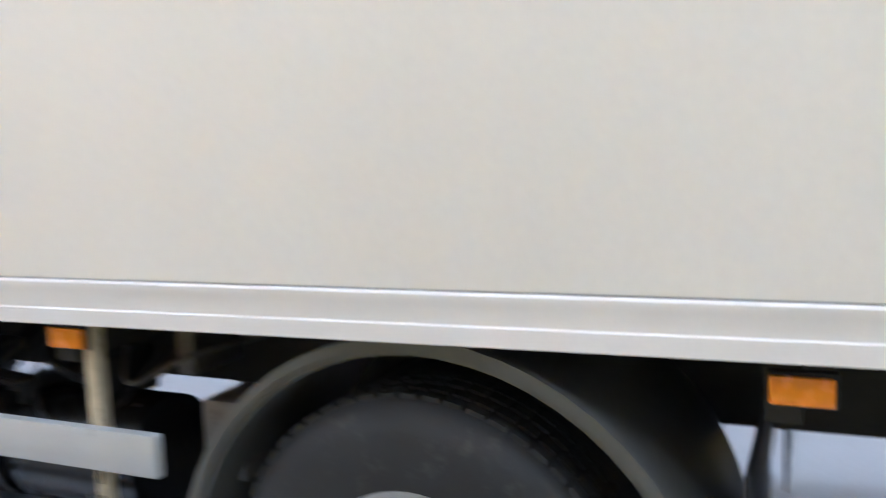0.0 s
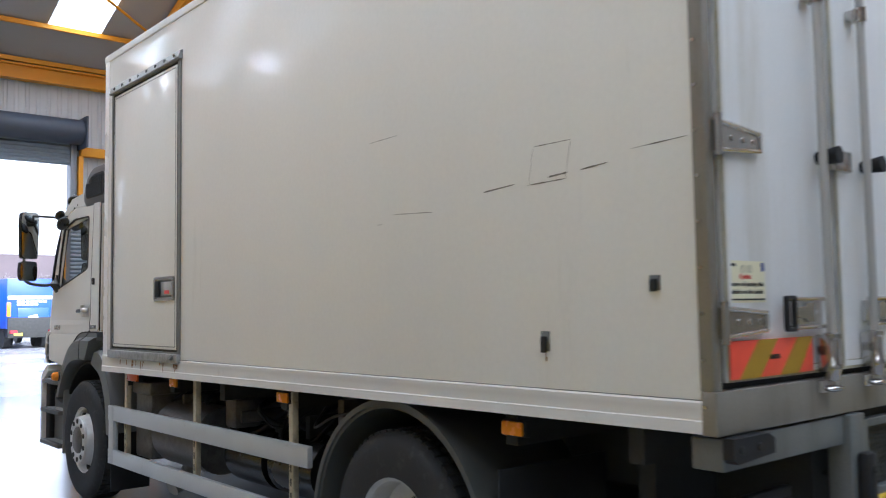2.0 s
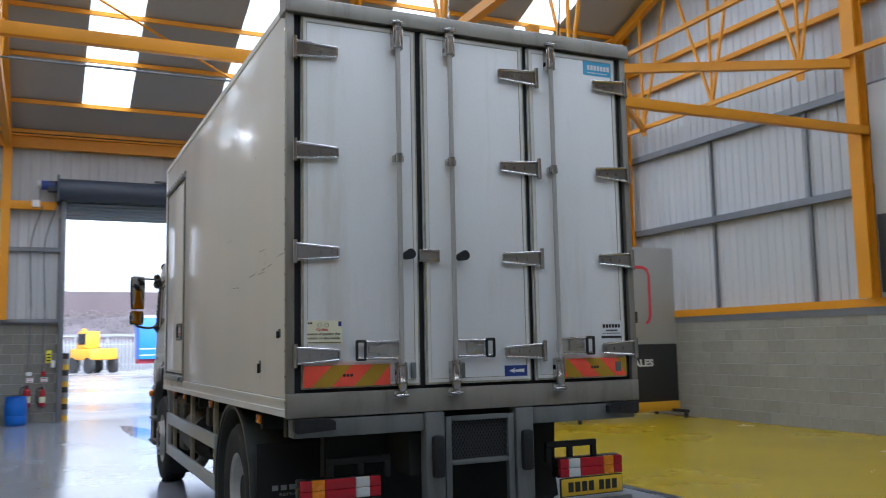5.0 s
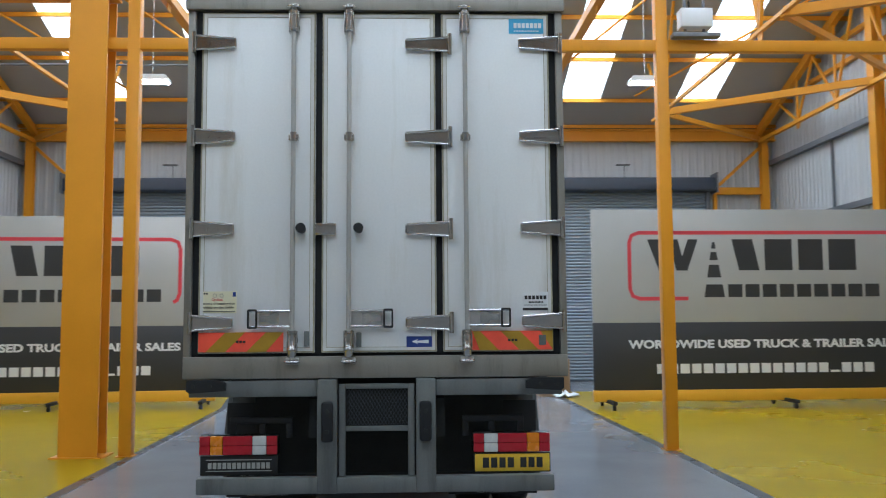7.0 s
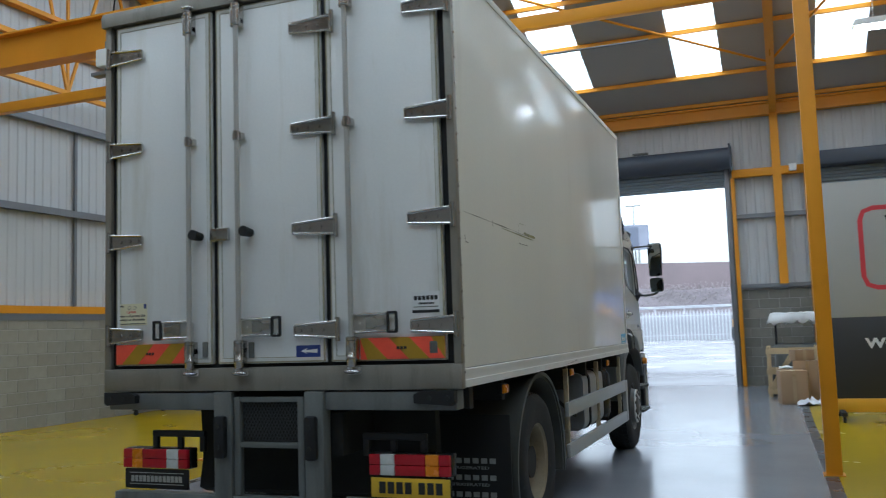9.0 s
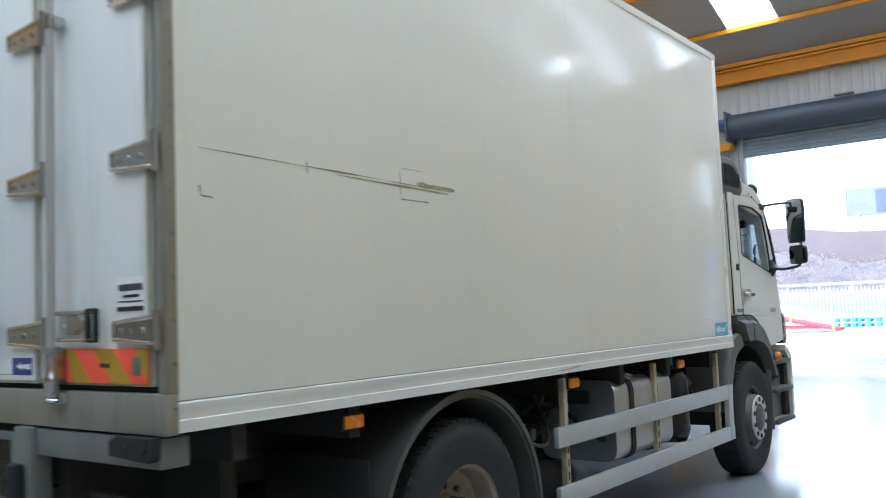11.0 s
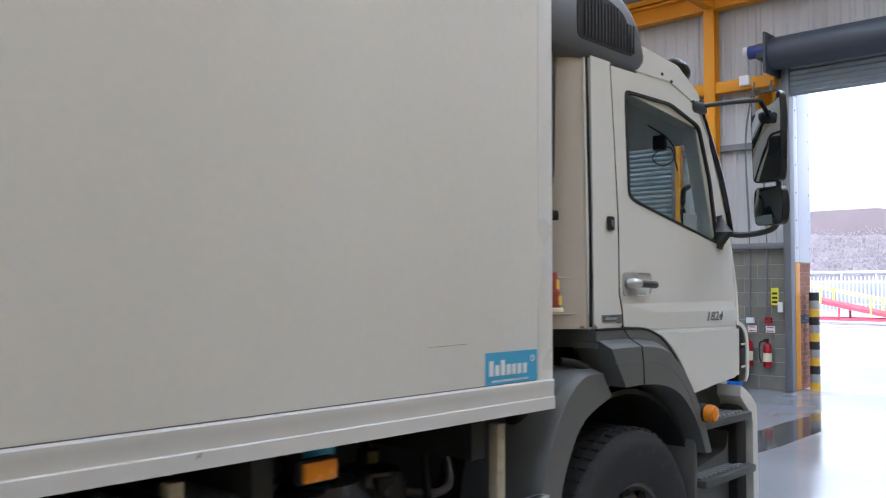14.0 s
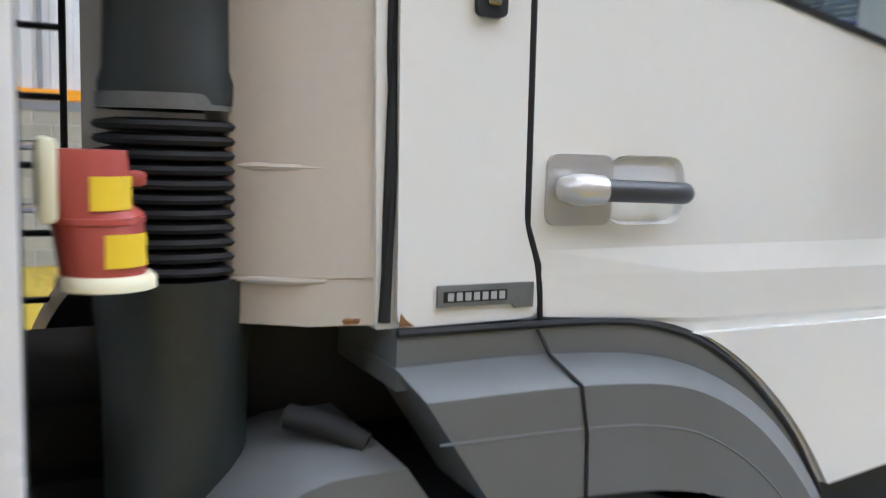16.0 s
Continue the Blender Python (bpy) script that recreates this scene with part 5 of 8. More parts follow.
# wheels
WHEEL_TAN = surface("rusty_dusty_wheel_paint", (0.3, 0.25, 0.17), 0.6, 0.2, vary=0.35, scale=9, fine=120, bump=0.06, dirt=(0.16, 0.09, 0.045), dirt_amount=0.4)
def wheel(name, s, y, dual):
    """A wheel with its outer face at s * 1.2."""
    out = s * 1.2
    hub = part(name, rod(bmesh.new(), (out - s * 0.6 if dual else out - s * 0.28, y, 0.515), (out - s * 0.05, y, 0.515), 0.12, seg=24), CHASSIS, truck,
               "truck wheel with a worn black tyre")
    for k in range(2 if dual else 1):
        o = out - s * 0.32 * k
        prof = [(0.29, -0.0), (0.36, 0.012), (0.44, 0.02), (0.485, 0.01), (0.512, -0.02), (0.518, -0.06), (0.518, -0.22), (0.51, -0.25), (0.45, -0.275), (0.36, -0.27), (0.29, -0.25)]
        bm = lathe(bmesh.new(), [(r, s * h) for r, h in prof], (o, y, 0.518), "x", 56)
        tyre = part("tyre", bm, TYRE_RUBBER, hub)
        bm = bmesh.new()
        for j in range(56):
            a = j * math.tau / 56
            for h in (-0.045, -0.1, -0.16, -0.21):
                b = a + (0.03 if h < -0.12 else 0)
                c = Vector((o + s * h, y + 0.519 * math.cos(b), 0.518 + 0.519 * math.sin(b)))
                m = Matrix.Translation(c) @ Matrix.Rotation(b, 4, "X") @ Matrix.Diagonal((0.04, 0.012, 0.042, 1))
                bmesh.ops.create_cube(bm, size=1, matrix=m)
        if k == 0:
            part("tread", bm, TYRE_RUBBER, tyre)
        else:
            bm.free()
        if dual:
            prof = [(0.292, 0.0), (0.286, -0.012), (0.272, -0.02), (0.262, -0.05), (0.255, -0.13), (0.2, -0.155), (0.13, -0.16), (0.12, -0.1)]
        else:
            prof = [(0.292, 0.0), (0.286, -0.015), (0.272, -0.02), (0.266, -0.06), (0.25, -0.075), (0.222, -0.04), (0.205, 0.03), (0.17, 0.042), (0.125, 0.042), (0.12, 0.0)]
        if k == 0:
            bm = lathe(bmesh.new(), [(r, s * h) for r, h in prof], (o, y, 0.518), "x", 48)
            rim = part("rim", bm, WHEEL_SILVER if s < 0 else WHEEL_TAN if dual else WHEEL_DARK, hub, "dirty silver wheel rim")
            face = -0.155 if dual else 0.042
            for j in range(10):
                a = (j + 0.5) * math.tau / 10
                c = (y + 0.168 * math.cos(a), 0.518 + 0.168 * math.sin(a))
                part("wheel_nut", rod(bmesh.new(), (o + s * face, *c), (o + s * (face + (0.03 if dual else 0.012)), *c), 0.017 if dual else 0.021, seg=6 if dual else 14), GREY_STEEL if dual else CHASSIS, rim)
                if not dual:
                    c = (y + 0.236 * math.cos(a), 0.518 + 0.236 * math.sin(a))
                    part("hand_hole", rod(bmesh.new(), (o - s * 0.07, *c), (o - s * 0.045, *c), 0.034, seg=14), RUBBER, rim)
            if not dual:
                part("nut_ring", lathe(bmesh.new(), [(0.125, s * 0.04), (0.128, s * 0.047), (0.2, s * 0.047), (0.207, s * 0.035)], (o, y, 0.518), "x", 40), WHEEL_SILVER, rim)
            cap = [(0.115, 0.0), (0.115, 0.05 if not dual else 0.02), (0.1, 0.06 if not dual else 0.03), (0.001, 0.064 if not dual else 0.035)]
            part("hub_cap", lathe(bmesh.new(), [(r, s * (h + (0.0 if not dual else -0.12))) for r, h in cap], (o, y, 0.518), "x", 30), GREY_STEEL if dual else GRIME_ALLOY, rim)


for s in (-1, 1):
    wheel("front_wheel", s, 6.48, False)
    wheel("rear_wheel", s, 1.87, True)

# rear mudguards, flaps
for s in (-1, 1):
    outer, inner = arc(1.83, 0.5, 0.69, -12, 192, 32), arc(1.83, 0.5, 0.655, -12, 192, 32)
    bm = prism(bmesh.new(), [*outer, *reversed(inner)], "x", s * 0.55, s * 1.24)
    lip_o, lip_i = arc(1.83, 0.5, 0.7, -12, 192, 32), arc(1.83, 0.5, 0.672, -12, 192, 32)
    prism(bm, [*lip_o, *reversed(lip_i)], "x", s * 1.225, s * 1.255)
    part("rear_mudguard", bm, GUARD_GREY, truck, "grey plastic rear wheel arch")
    bm = box(bmesh.new(), s * 0.52, 1.095, 0.22, s * 1.22, 1.105, 0.95, 0.002)
    flap = part("mud_flap", bm, RUBBER, truck, "black rubber mud flap with pale lettering")
    for k in range(4):
        z = 0.615 - 0.115 * k
        x = 0.68 if s > 0 else -1.12
        bars(flap, x, x + 0.44, z, z + 0.036, 7, INK_GREY, 1.0945, 0.3)
        words("flap_text", "REFRIGERATED", 0.028, INK_GREY, flap, Matrix.Translation((x + 0.06, 1.0945, z - 0.04)) @ FACE_REAR, 0.0002, width=0.32)

# flap behind the front wheel
part("mud_flap", box(bmesh.new(), -1.19, 5.8, 0.16, -0.86, 5.812, 0.64, 0.003), RUBBER, truck, "black rubber front mud flap")

# side guards
for s in (-1, 1):
    ya, yb = (2.6, 5.72) if s < 0 else (2.75, 5.79)
    guard = part("side_guard", box(bmesh.new(), s * 1.205, yb - 0.12, 0.42, s * 1.25, yb - 0.02, 0.885, 0.004), RAIL_GREY, truck, "silver-grey under-run side guard")
    for z0, z1 in ((0.765, 0.885), (0.415, 0.53)):
        part("rail", box(bmesh.new(), s * 1.212, ya, z0, s * 1.248, yb, z1, 0.005), RAIL_GREY, guard)
    for y in (2.84, 4.14, 5.43) if s < 0 else (2.92, 4.27, 5.55):
        post = part("post", box(bmesh.new(), s * 1.17, y - 0.022, 0.42, s * 1.211, y + 0.022, 1.17, 0.004), POST_TAN, guard, "dusty buff guard post")
        for k in range(7):
            z = 0.55 + 0.08 * k
            if z < 0.74:
                part("slot", box(bmesh.new(), s * 1.2105, y - 0.007, z, s * 1.2118, y + 0.007, z + 0.045), CHASSIS, post, smooth=0)
# marker lamps
ORANGE_LENS = surface("orange_red_lens", (0.6, 0.1, 0.02), 0.3, vary=0.15, scale=30, fine=160, bump=0.06)
for s, y, material in ((1, 3.0, AMBER), (1, 4.71, AMBER), (-1, 1.0, AMBER), (-1, 2.9, AMBER), (-1, 4.45, AMBER), (-1, 5.23, ORANGE_LENS), (1, 1.0, AMBER)):
    w = 0.06 if material is AMBER else 0.11
    m = part("marker_lamp", box(bmesh.new(), s * 1.19, y - w - 0.006, 1.1, s * 1.222, y + w + 0.006, 1.17, 0.004), RUBBER, truck, "amber side marker lamp")
    part("lens", box(bmesh.new(), s * 1.222, y - w, 1.106, s * 1.238, y + w, 1.164, 0.006), material, m)

# tanks and boxes under the body
pts = rounded([(0.6, 0.54), (1.19, 0.54), (1.19, 1.09), (0.6, 1.09)], 0.1, 6)
bm = prism(bmesh.new(), pts, "y", 3.62, 4.58, bevel=0.02)
tank = part("fuel_tank", bm, ALLOY, truck, "dull aluminium fuel tank")
for y in (3.88, 4.29):
    o = rounded([(0.59, 0.53), (1.2, 0.53), (1.2, 1.1), (0.59, 1.1)], 0.105, 6)
    part("strap", prism(bmesh.new(), o, "y", y - 0.03, y + 0.03), RUBBER, tank)
part("filler_cap", rod(bmesh.new(), (1.06, 4.02, 1.07), (1.1, 4.02, 1.135), 0.05, seg=20), CHROME, tank)
for y, x, z, r, L in ((4.85, 1.05, 0.8, 0.16, 0.3), (5.15, 0.95, 0.78, 0.13, 0.3)):
    bm = lathe(bmesh.new(), [(0.001, -0.3), (r * 0.8, -0.28), (r, -0.2), (r, 0.2), (r * 0.8, 0.26), (r * 0.3, 0.28), (r * 0.3, 0.32), (0.001, 0.33)], (x, y, z), "z", 28)
    part("air_tank", bm, BLACK_GLOSS, truck, "black upright air tank")
part("valve_cap", lathe(bmesh.new(), [(0.001, 0), (0.05, 0), (0.05, 0.06), (0.03, 0.09), (0.001, 0.09)], (1.05, 4.85, 1.12), "z", 16), STICKER_BLUE, truck)
bm = box(bmesh.new(), -1.15, 5.05, 0.5, -0.6, 5.38, 1.08, 0.03)
tool = part("battery_box", bm, GRIME_ALLOY, truck, "grimy grey battery box")
part("lid", box(bmesh.new(), -1.17, 5.03, 1.0, -0.58, 5.4, 1.1, 0.02), GRIME_ALLOY, tool)
bm = rod(bmesh.new(), (-0.95, 4.2, 0.72), (-0.95, 4.95, 0.72), 0.24, seg=28)
part("silencer", bm, GRIME_ALLOY, truck, "black exhaust silencer drum")
part("tail_pipe", sweep(bmesh.new(), smooth_path([(-0.95, 4.75, 0.5), (-1.0, 4.75, 0.4), (-1.12, 4.72, 0.33)]), 0.06), FRAME_STEEL, truck)
for y in (3.15, 3.75):
    bm = rod(bmesh.new(), (-0.85, y - 0.26, 0.66), (-0.85, y + 0.26, 0.66), 0.2, seg=26)
    part("air_tank", bm, BLACK_GLOSS, truck, "black air reservoir")
bm = box(bmesh.new(), -1.1, 3.75, 0.86, -0.9, 3.9, 1.05, 0.02)
part("air_valve", bm, GRIME_ALLOY, truck)
for s in (-1, 1):
    bm = box(bmesh.new(), s * 0.9, 2.42, 0.72, s * 1.1, 2.56, 0.95, 0.015)
    part("control_box", bm, GRIME_ALLOY, truck)
# hoses
for k in range(6):
    y = 3.0 + 0.4 * k
    bm = sweep(bmesh.new(), smooth_path([(-0.5, y, 1.0), (-0.8, y + 0.1, 0.86), (-0.95, y + 0.3, 0.98), (-0.6, y + 0.5, 1.05)]), 0.016, 8)
    part("hose", bm, RUBBER, truck)
    bm = sweep(bmesh.new(), smooth_path([(0.5, y, 1.0), (0.7, y + 0.1, 0.9), (0.8, y + 0.3, 1.02), (0.5, y + 0.5, 1.05)]), 0.016, 8)
    part("hose", bm, RUBBER, truck)

# brackets, pipes and valves crowding the chassis
for s in (-1, 1):
    for k in range(9):
        y = 2.75 + 0.33 * k + rng.uniform(-0.08, 0.08)
        z = rng.uniform(0.78, 1.0)
        part("chassis_bracket", box(bmesh.new(), s * rng.uniform(0.62, 0.8), y, z, s * rng.uniform(0.9, 1.08), y + rng.uniform(0.03, 0.1), z + rng.uniform(0.05, 0.16), 0.008), CHASSIS if k % 3 else GRIME_ALLOY, truck)
        x = rng.uniform(0.85, 1.1)
        pts = [(s * (x - 0.2), y - 0.15, rng.uniform(0.9, 1.08)), (s * x, y, rng.uniform(0.75, 1.05)), (s * (x + 0.03), y + 0.2, rng.uniform(0.7, 1.0)), (s * (x - 0.2), y + 0.4, 1.05)]
        part("air_pipe", sweep(bmesh.new(), smooth_path(pts), rng.choice((0.008, 0.012, 0.016)), 8), RUBBER if k % 4 else GRIME_ALLOY, truck)

# ---- cab ----
def smooth_outline(pts, n=4):
    return [(p.x, p.y) for p in smooth_path([(y, z, 0) for y, z in pts], n)]


def flat(bm, pts, x):
    bm.faces.new([bm.verts.new((x, y, z)) for y, z in pts])
    return bm


def loft(bm, front, xf, back, xb, xm):
    """A face at xf that widens to the back outline at xm and runs on to xb; both outlines have as many points."""
    rings = [[bm.verts.new((x, y, z)) for y, z in o] for o, x in ((front, xf), (back, xm), (back, xb))]
    for a, b in zip(rings, rings[1:]):
        for k in range(len(a)):
            bm.faces.new((a[k], a[(k + 1) % len(a)], b[(k + 1) % len(a)], b[k]))
    bm.faces.new(rings[0]), bm.faces.new(rings[-1])
    return bm


CW = 1.165
SHELL = [(6.2, 1.48), (6.17, 2.66), (6.21, 2.72), (6.6, 2.77), (6.98, 2.74), (7.2, 2.64), (7.36, 2.42), (7.56, 1.92), (7.625, 1.5), (7.635, 1.18), (7.1, 1.14), (6.99, 1.26), (6.89, 1.36), (6.79, 1.43), (6.7, 1.466), (6.45, 1.48)]
WINDOW = rounded([(6.475, 2.535), (6.5, 2.06), (6.56, 2.035), (7.4, 1.875), (7.32, 2.2), (7.2, 2.47), (6.9, 2.54)], 0.04, 4)
ARCH = smooth_outline([(6.58, 1.476), (6.7, 1.455), (6.79, 1.418), (6.89, 1.348), (6.99, 1.248), (7.07, 1.14)], 3)
DISH = rounded([(6.56, 1.618), (6.7, 1.618), (6.712, 1.67), (6.7, 1.722), (6.56, 1.722)], 0.035)
DOOR_CUT = [(6.36, 2.62), (6.42, 1.95), (6.425, 1.62), (6.447, 1.56), (6.455, 1.482), *ARCH, (7.6, 1.19), (7.6, 1.5), (7.53, 1.9), (7.3, 2.4), (7.17, 2.56), (6.9, 2.63)]
cab = part("cab", bmesh.new(), CAB_WHITE, truck, "white painted sleeper-less day cab")
bm = bmesh.new()
inner = [(6.26, 1.55), (6.24, 2.6), (6.3, 2.66), (6.95, 2.68), (7.14, 2.58), (7.29, 2.36), (7.5, 1.9), (7.56, 1.55)]
for s in (-1, 1):
    # pillar and roof edge round the door
    prism(bm, SHELL, "x", s * (CW - 0.09), s * (CW - 0.012), [[(6.5, 2.53), (6.53, 2.05), (7.38, 1.89), (7.18, 2.46)]])
# roof, front lower panel, rear wall, floor
prism(bm, [(6.17, 2.66), (6.21, 2.72), (6.6, 2.77), (6.98, 2.74), (7.2, 2.64), (7.36, 2.42), (7.31, 2.4), (7.16, 2.59), (6.95, 2.69), (6.6, 2.72), (6.24, 2.67), (6.22, 2.6)], "x", -CW + 0.09, CW - 0.09)
prism(bm, [(7.58, 1.92), (7.66, 1.5), (7.68, 1.0), (7.6, 1.0), (7.58, 1.5), (7.51, 1.9)], "x", -CW + 0.09, CW - 0.09)
box(bm, -CW + 0.09, 6.2, 1.48, CW - 0.09, 7.6, 1.53)
box(bm, -CW + 0.09, 6.2, 1.5, CW - 0.09, 6.24, 2.66)
me = mesh_of(bm, "cab", 35)
me.materials.append(CAB_WHITE)
cab.data = me
for s in (-1, 1):
    # the skin of roof edge and rear pillar, set proud
    bm = prism(bmesh.new(), rounded([(6.225, 1.482), (6.205, 2.64), (6.24, 2.71), (6.36, 2.7), (6.36, 2.62), (6.413, 1.95), (6.418, 1.62), (6.44, 1.56), (6.448, 1.485)], 0.02, 3), "x", s * (CW - 0.012), s * CW)
    part("rear_pillar", bm, CAB_WHITE, cab, smooth=25)
    bm = prism(bmesh.new(), [(6.37, 2.63), (6.37, 2.72), (6.6, 2.765), (6.98, 2.735), (7.19, 2.635), (7.34, 2.42), (7.31, 2.41), (7.175, 2.575), (6.9, 2.645)], "x", s * (CW - 0.014), s * (CW - 0.002))
    part("roof_edge", bm, CAB_WHITE, cab)
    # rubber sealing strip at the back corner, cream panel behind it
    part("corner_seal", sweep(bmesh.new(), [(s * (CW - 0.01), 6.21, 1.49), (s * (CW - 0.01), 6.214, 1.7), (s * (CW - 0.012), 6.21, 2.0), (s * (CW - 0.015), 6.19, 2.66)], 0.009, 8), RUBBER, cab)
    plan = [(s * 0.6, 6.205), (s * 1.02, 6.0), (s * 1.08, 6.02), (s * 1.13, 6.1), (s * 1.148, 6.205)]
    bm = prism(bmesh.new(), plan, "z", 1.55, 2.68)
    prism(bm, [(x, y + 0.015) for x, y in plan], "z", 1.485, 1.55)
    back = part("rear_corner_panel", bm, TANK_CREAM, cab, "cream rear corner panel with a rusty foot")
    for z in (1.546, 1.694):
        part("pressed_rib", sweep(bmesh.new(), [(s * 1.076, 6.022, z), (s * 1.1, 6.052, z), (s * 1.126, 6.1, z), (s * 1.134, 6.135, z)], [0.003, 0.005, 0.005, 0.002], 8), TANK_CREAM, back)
    for k in range(5):
        y, z = 6.16 + 0.042 * rng.random(), 1.488 + 0.006 * rng.random() ** 2
        bm = bmesh.new()
        bmesh.ops.create_uvsphere(bm, u_segments=10, v_segments=6, radius=1, matrix=Matrix.Translation((s * (1.14 + (y - 6.155) * 0.15), y, z)) @ Matrix.Diagonal((0.004, 0.003 + 0.006 * rng.random(), 0.0015 + 0.003 * rng.random(), 1)))
        part("rust_patch", bm, RUST, back)
    part("rust_patch", prism(bmesh.new(), [(6.227, 1.484), (6.25, 1.484), (6.238, 1.493), (6.23, 1.503)], "x", s * CW, s * (CW + 0.001)), RUST, cab)
    # door
    bm = prism(bmesh.new(), DOOR_CUT, "x", s * (CW - 0.012), s * CW, [WINDOW, DISH])
    door = part("cab_door", bm, CAB_WHITE, truck, "white cab door", smooth=25)
    seam = [Vector((s * (CW - 0.004), y, z)) for y, z in DOOR_CUT]
    part("seam", sweep(bmesh.new(), seam[:5 + len(ARCH)], 0.006, 6), RUBBER, door)
    # swage line across the door and the panel below
    bm = bmesh.new()
    a = [bm.verts.new((s * CW, y, z)) for y, z in ((6.45, 1.582), (6.75, 1.584), (7.56, 1.586))]
    b = [bm.verts.new((s * (CW + d), y, z)) for y, z, d in ((6.45, 1.546, 0.001), (6.75, 1.54, 0.007), (7.57, 1.536, 0.007))]
    c = [bm.verts.new((s * (CW + d), y, z)) for y, z, d in ((6.462, 1.484, 0.0005), (6.75, 1.466, 0.004), (7.59, 1.458, 0.004))]
    d2 = [bm.verts.new((s * CW, y, z)) for y, z in ((6.462, 1.481), (6.75, 1.458), (7.59, 1.45))]
    for u, v in ((a, b), (b, c), (c, d2)):
        bm.faces.new((u[0], u[1], v[1], v[0])), bm.faces.new((u[1], u[2], v[2], v[1]))
    bm.faces.new((a[0], b[0], c[0], d2[0])), bm.faces.new((a[2], b[2], c[2], d2[2]))
    part("swage", bm, CAB_WHITE, door, smooth=0)
    bm = prism(bmesh.new(), [(6.74, 1.442), *[(y + 0.012, z) for y, z in ARCH[5:]], (7.6, 1.195), (7.605, 1.438)], "x", s * CW, s * (CW + 0.012))
    part("lower_panel", bm, CAB_WHITE, door, smooth=25)
    # glass and its black surround
    bm = flat(bmesh.new(), WINDOW, s * (CW - 0.02))
    pane = part("window_glass", bm, CAB_GLASS, door, "dark tinted side window")
    pane.visible_shadow = False
    mid = Vector((6.92, 2.25))
    shrunk = [tuple(mid + (Vector(p) - mid) * 0.955) for p in WINDOW]
    part("window_seal", prism(bmesh.new(), WINDOW, "x", s * (CW - 0.018), s * (CW + 0.003), [shrunk]), RUBBER, door)
    # handle
    part("lock_plate", prism(bmesh.new(), rounded([(6.45, 1.618), (6.565, 1.618), (6.565, 1.722), (6.45, 1.722)], 0.02), "x", s * CW, s * (CW + 0.006)), SATIN, door)
    bm = bmesh.new()
    rings = [[bm.verts.new((s * (CW - deep), 6.632 + (y - 6.632) * k, 1.67 + (z - 1.67) * k)) for y, z in DISH] for k, deep in ((1.0, 0.0), (0.95, 0.008), (0.85, 0.022), (0.65, 0.032), (0.3, 0.036))]
    for u, v in zip(rings, rings[1:]):
        for k in range(len(u)):
            bm.faces.new((u[k], u[(k + 1) % len(u)], v[(k + 1) % len(u)], v[k]))
    bm.faces.new(rings[-1])
    part("handle_dish", bm, CAB_WHITE, door, "hollow behind the door handle", smooth=80)
    bm = sweep(bmesh.new(), smooth_path([(s * (CW + 0.012), 6.47, 1.672), (s * (CW + 0.035), 6.485, 1.672), (s * (CW + 0.04), 6.522, 1.672)], 3), [0.017, 0.019, 0.022, 0.023, 0.023, 0.022, 0.021], 16)
    part("lock_barrel", bm, SATIN, door, "chrome lock barrel")
    bm = sweep(bmesh.new(), smooth_path([(s * (CW + 0.04), 6.518, 1.672), (s * (CW + 0.042), 6.6, 1.67), (s * (CW + 0.037), 6.67, 1.668), (s * (CW + 0.014), 6.69, 1.667)], 4), 0.0165, 14)
    part("door_handle", bm, HOUSING_GREY, door, "black door handle")
    # small vent lock on the pillar, badges
    part("vent_catch", prism(bmesh.new(), rounded([(6.325, 1.9), (6.37, 1.9), (6.37, 1.96), (6.325, 1.96)], 0.012), "x", s * CW, s * (CW + 0.012)), RUBBER, cab)
    part("vent_latch", box(bmesh.new(), s * (CW + 0.012), 6.337, 1.915, s * (CW + 0.018), 6.358, 1.945, 0.004), STEEL, cab)
    bm = prism(bmesh.new(), [(6.282, 1.508), (6.4, 1.508), (6.405, 1.502), (6.435, 1.502), (6.435, 1.538), (6.282, 1.538)], "x", s * CW, s * (CW + 0.006))
    badge = part("engine_badge", bm, GREY_STEEL, cab, "small chrome engine badge")
    face = FACE_RIGHT if s > 0 else FACE_LEFT
    part("badge_inlay", prism(bmesh.new(), [(6.29, 1.515), (6.39, 1.515), (6.39, 1.53), (6.29, 1.53)], "x", s * (CW + 0.006), s * (CW + 0.0075)), RUBBER, cab)
    for k in range(7):
        part("badge_bar", box(bmesh.new(), s * (CW + 0.0075), 6.296 + k * 0.0135, 1.517, s * (CW + 0.0085), 6.305 + k * 0.0135, 1.528), RAIL_GREY, cab, smooth=0)
    words("model_number", "1824", 0.062, CHROME, door, Matrix.Translation((s * (CW + 0.008), 7.225 if s > 0 else 7.46, 1.49)) @ face, 0.0008, 1.5, extrude=0.004, lean=0.3)
    # A pillar trim
    bm = sweep(bmesh.new(), smooth_path([(s * (CW - 0.01), 7.2, 2.6), (s * (CW - 0.005), 7.4, 2.3), (s * (CW - 0.004), 7.5, 2.1), (s * (CW - 0.004), 7.555, 1.94)]), 0.016, 8)
    part("pillar_trim", bm, BLACK_GLOSS, cab)
    # mirror arms and mirrors
    mirror = part("mirror", sweep(bmesh.new(), smooth_path([(s * (CW - 0.02), 7.2, 2.57), (s * 1.3, 7.31, 2.59), (s * 1.45, 7.42, 2.6)]), 0.012, 10), HOUSING_GREY, truck, "tall truck mirror on black arms")
    part("arm_foot", box(bmesh.new(), s * (CW - 0.05), 7.12, 2.53, s * (CW + 0.02), 7.27, 2.595, 0.022), HOUSING_GREY, mirror)
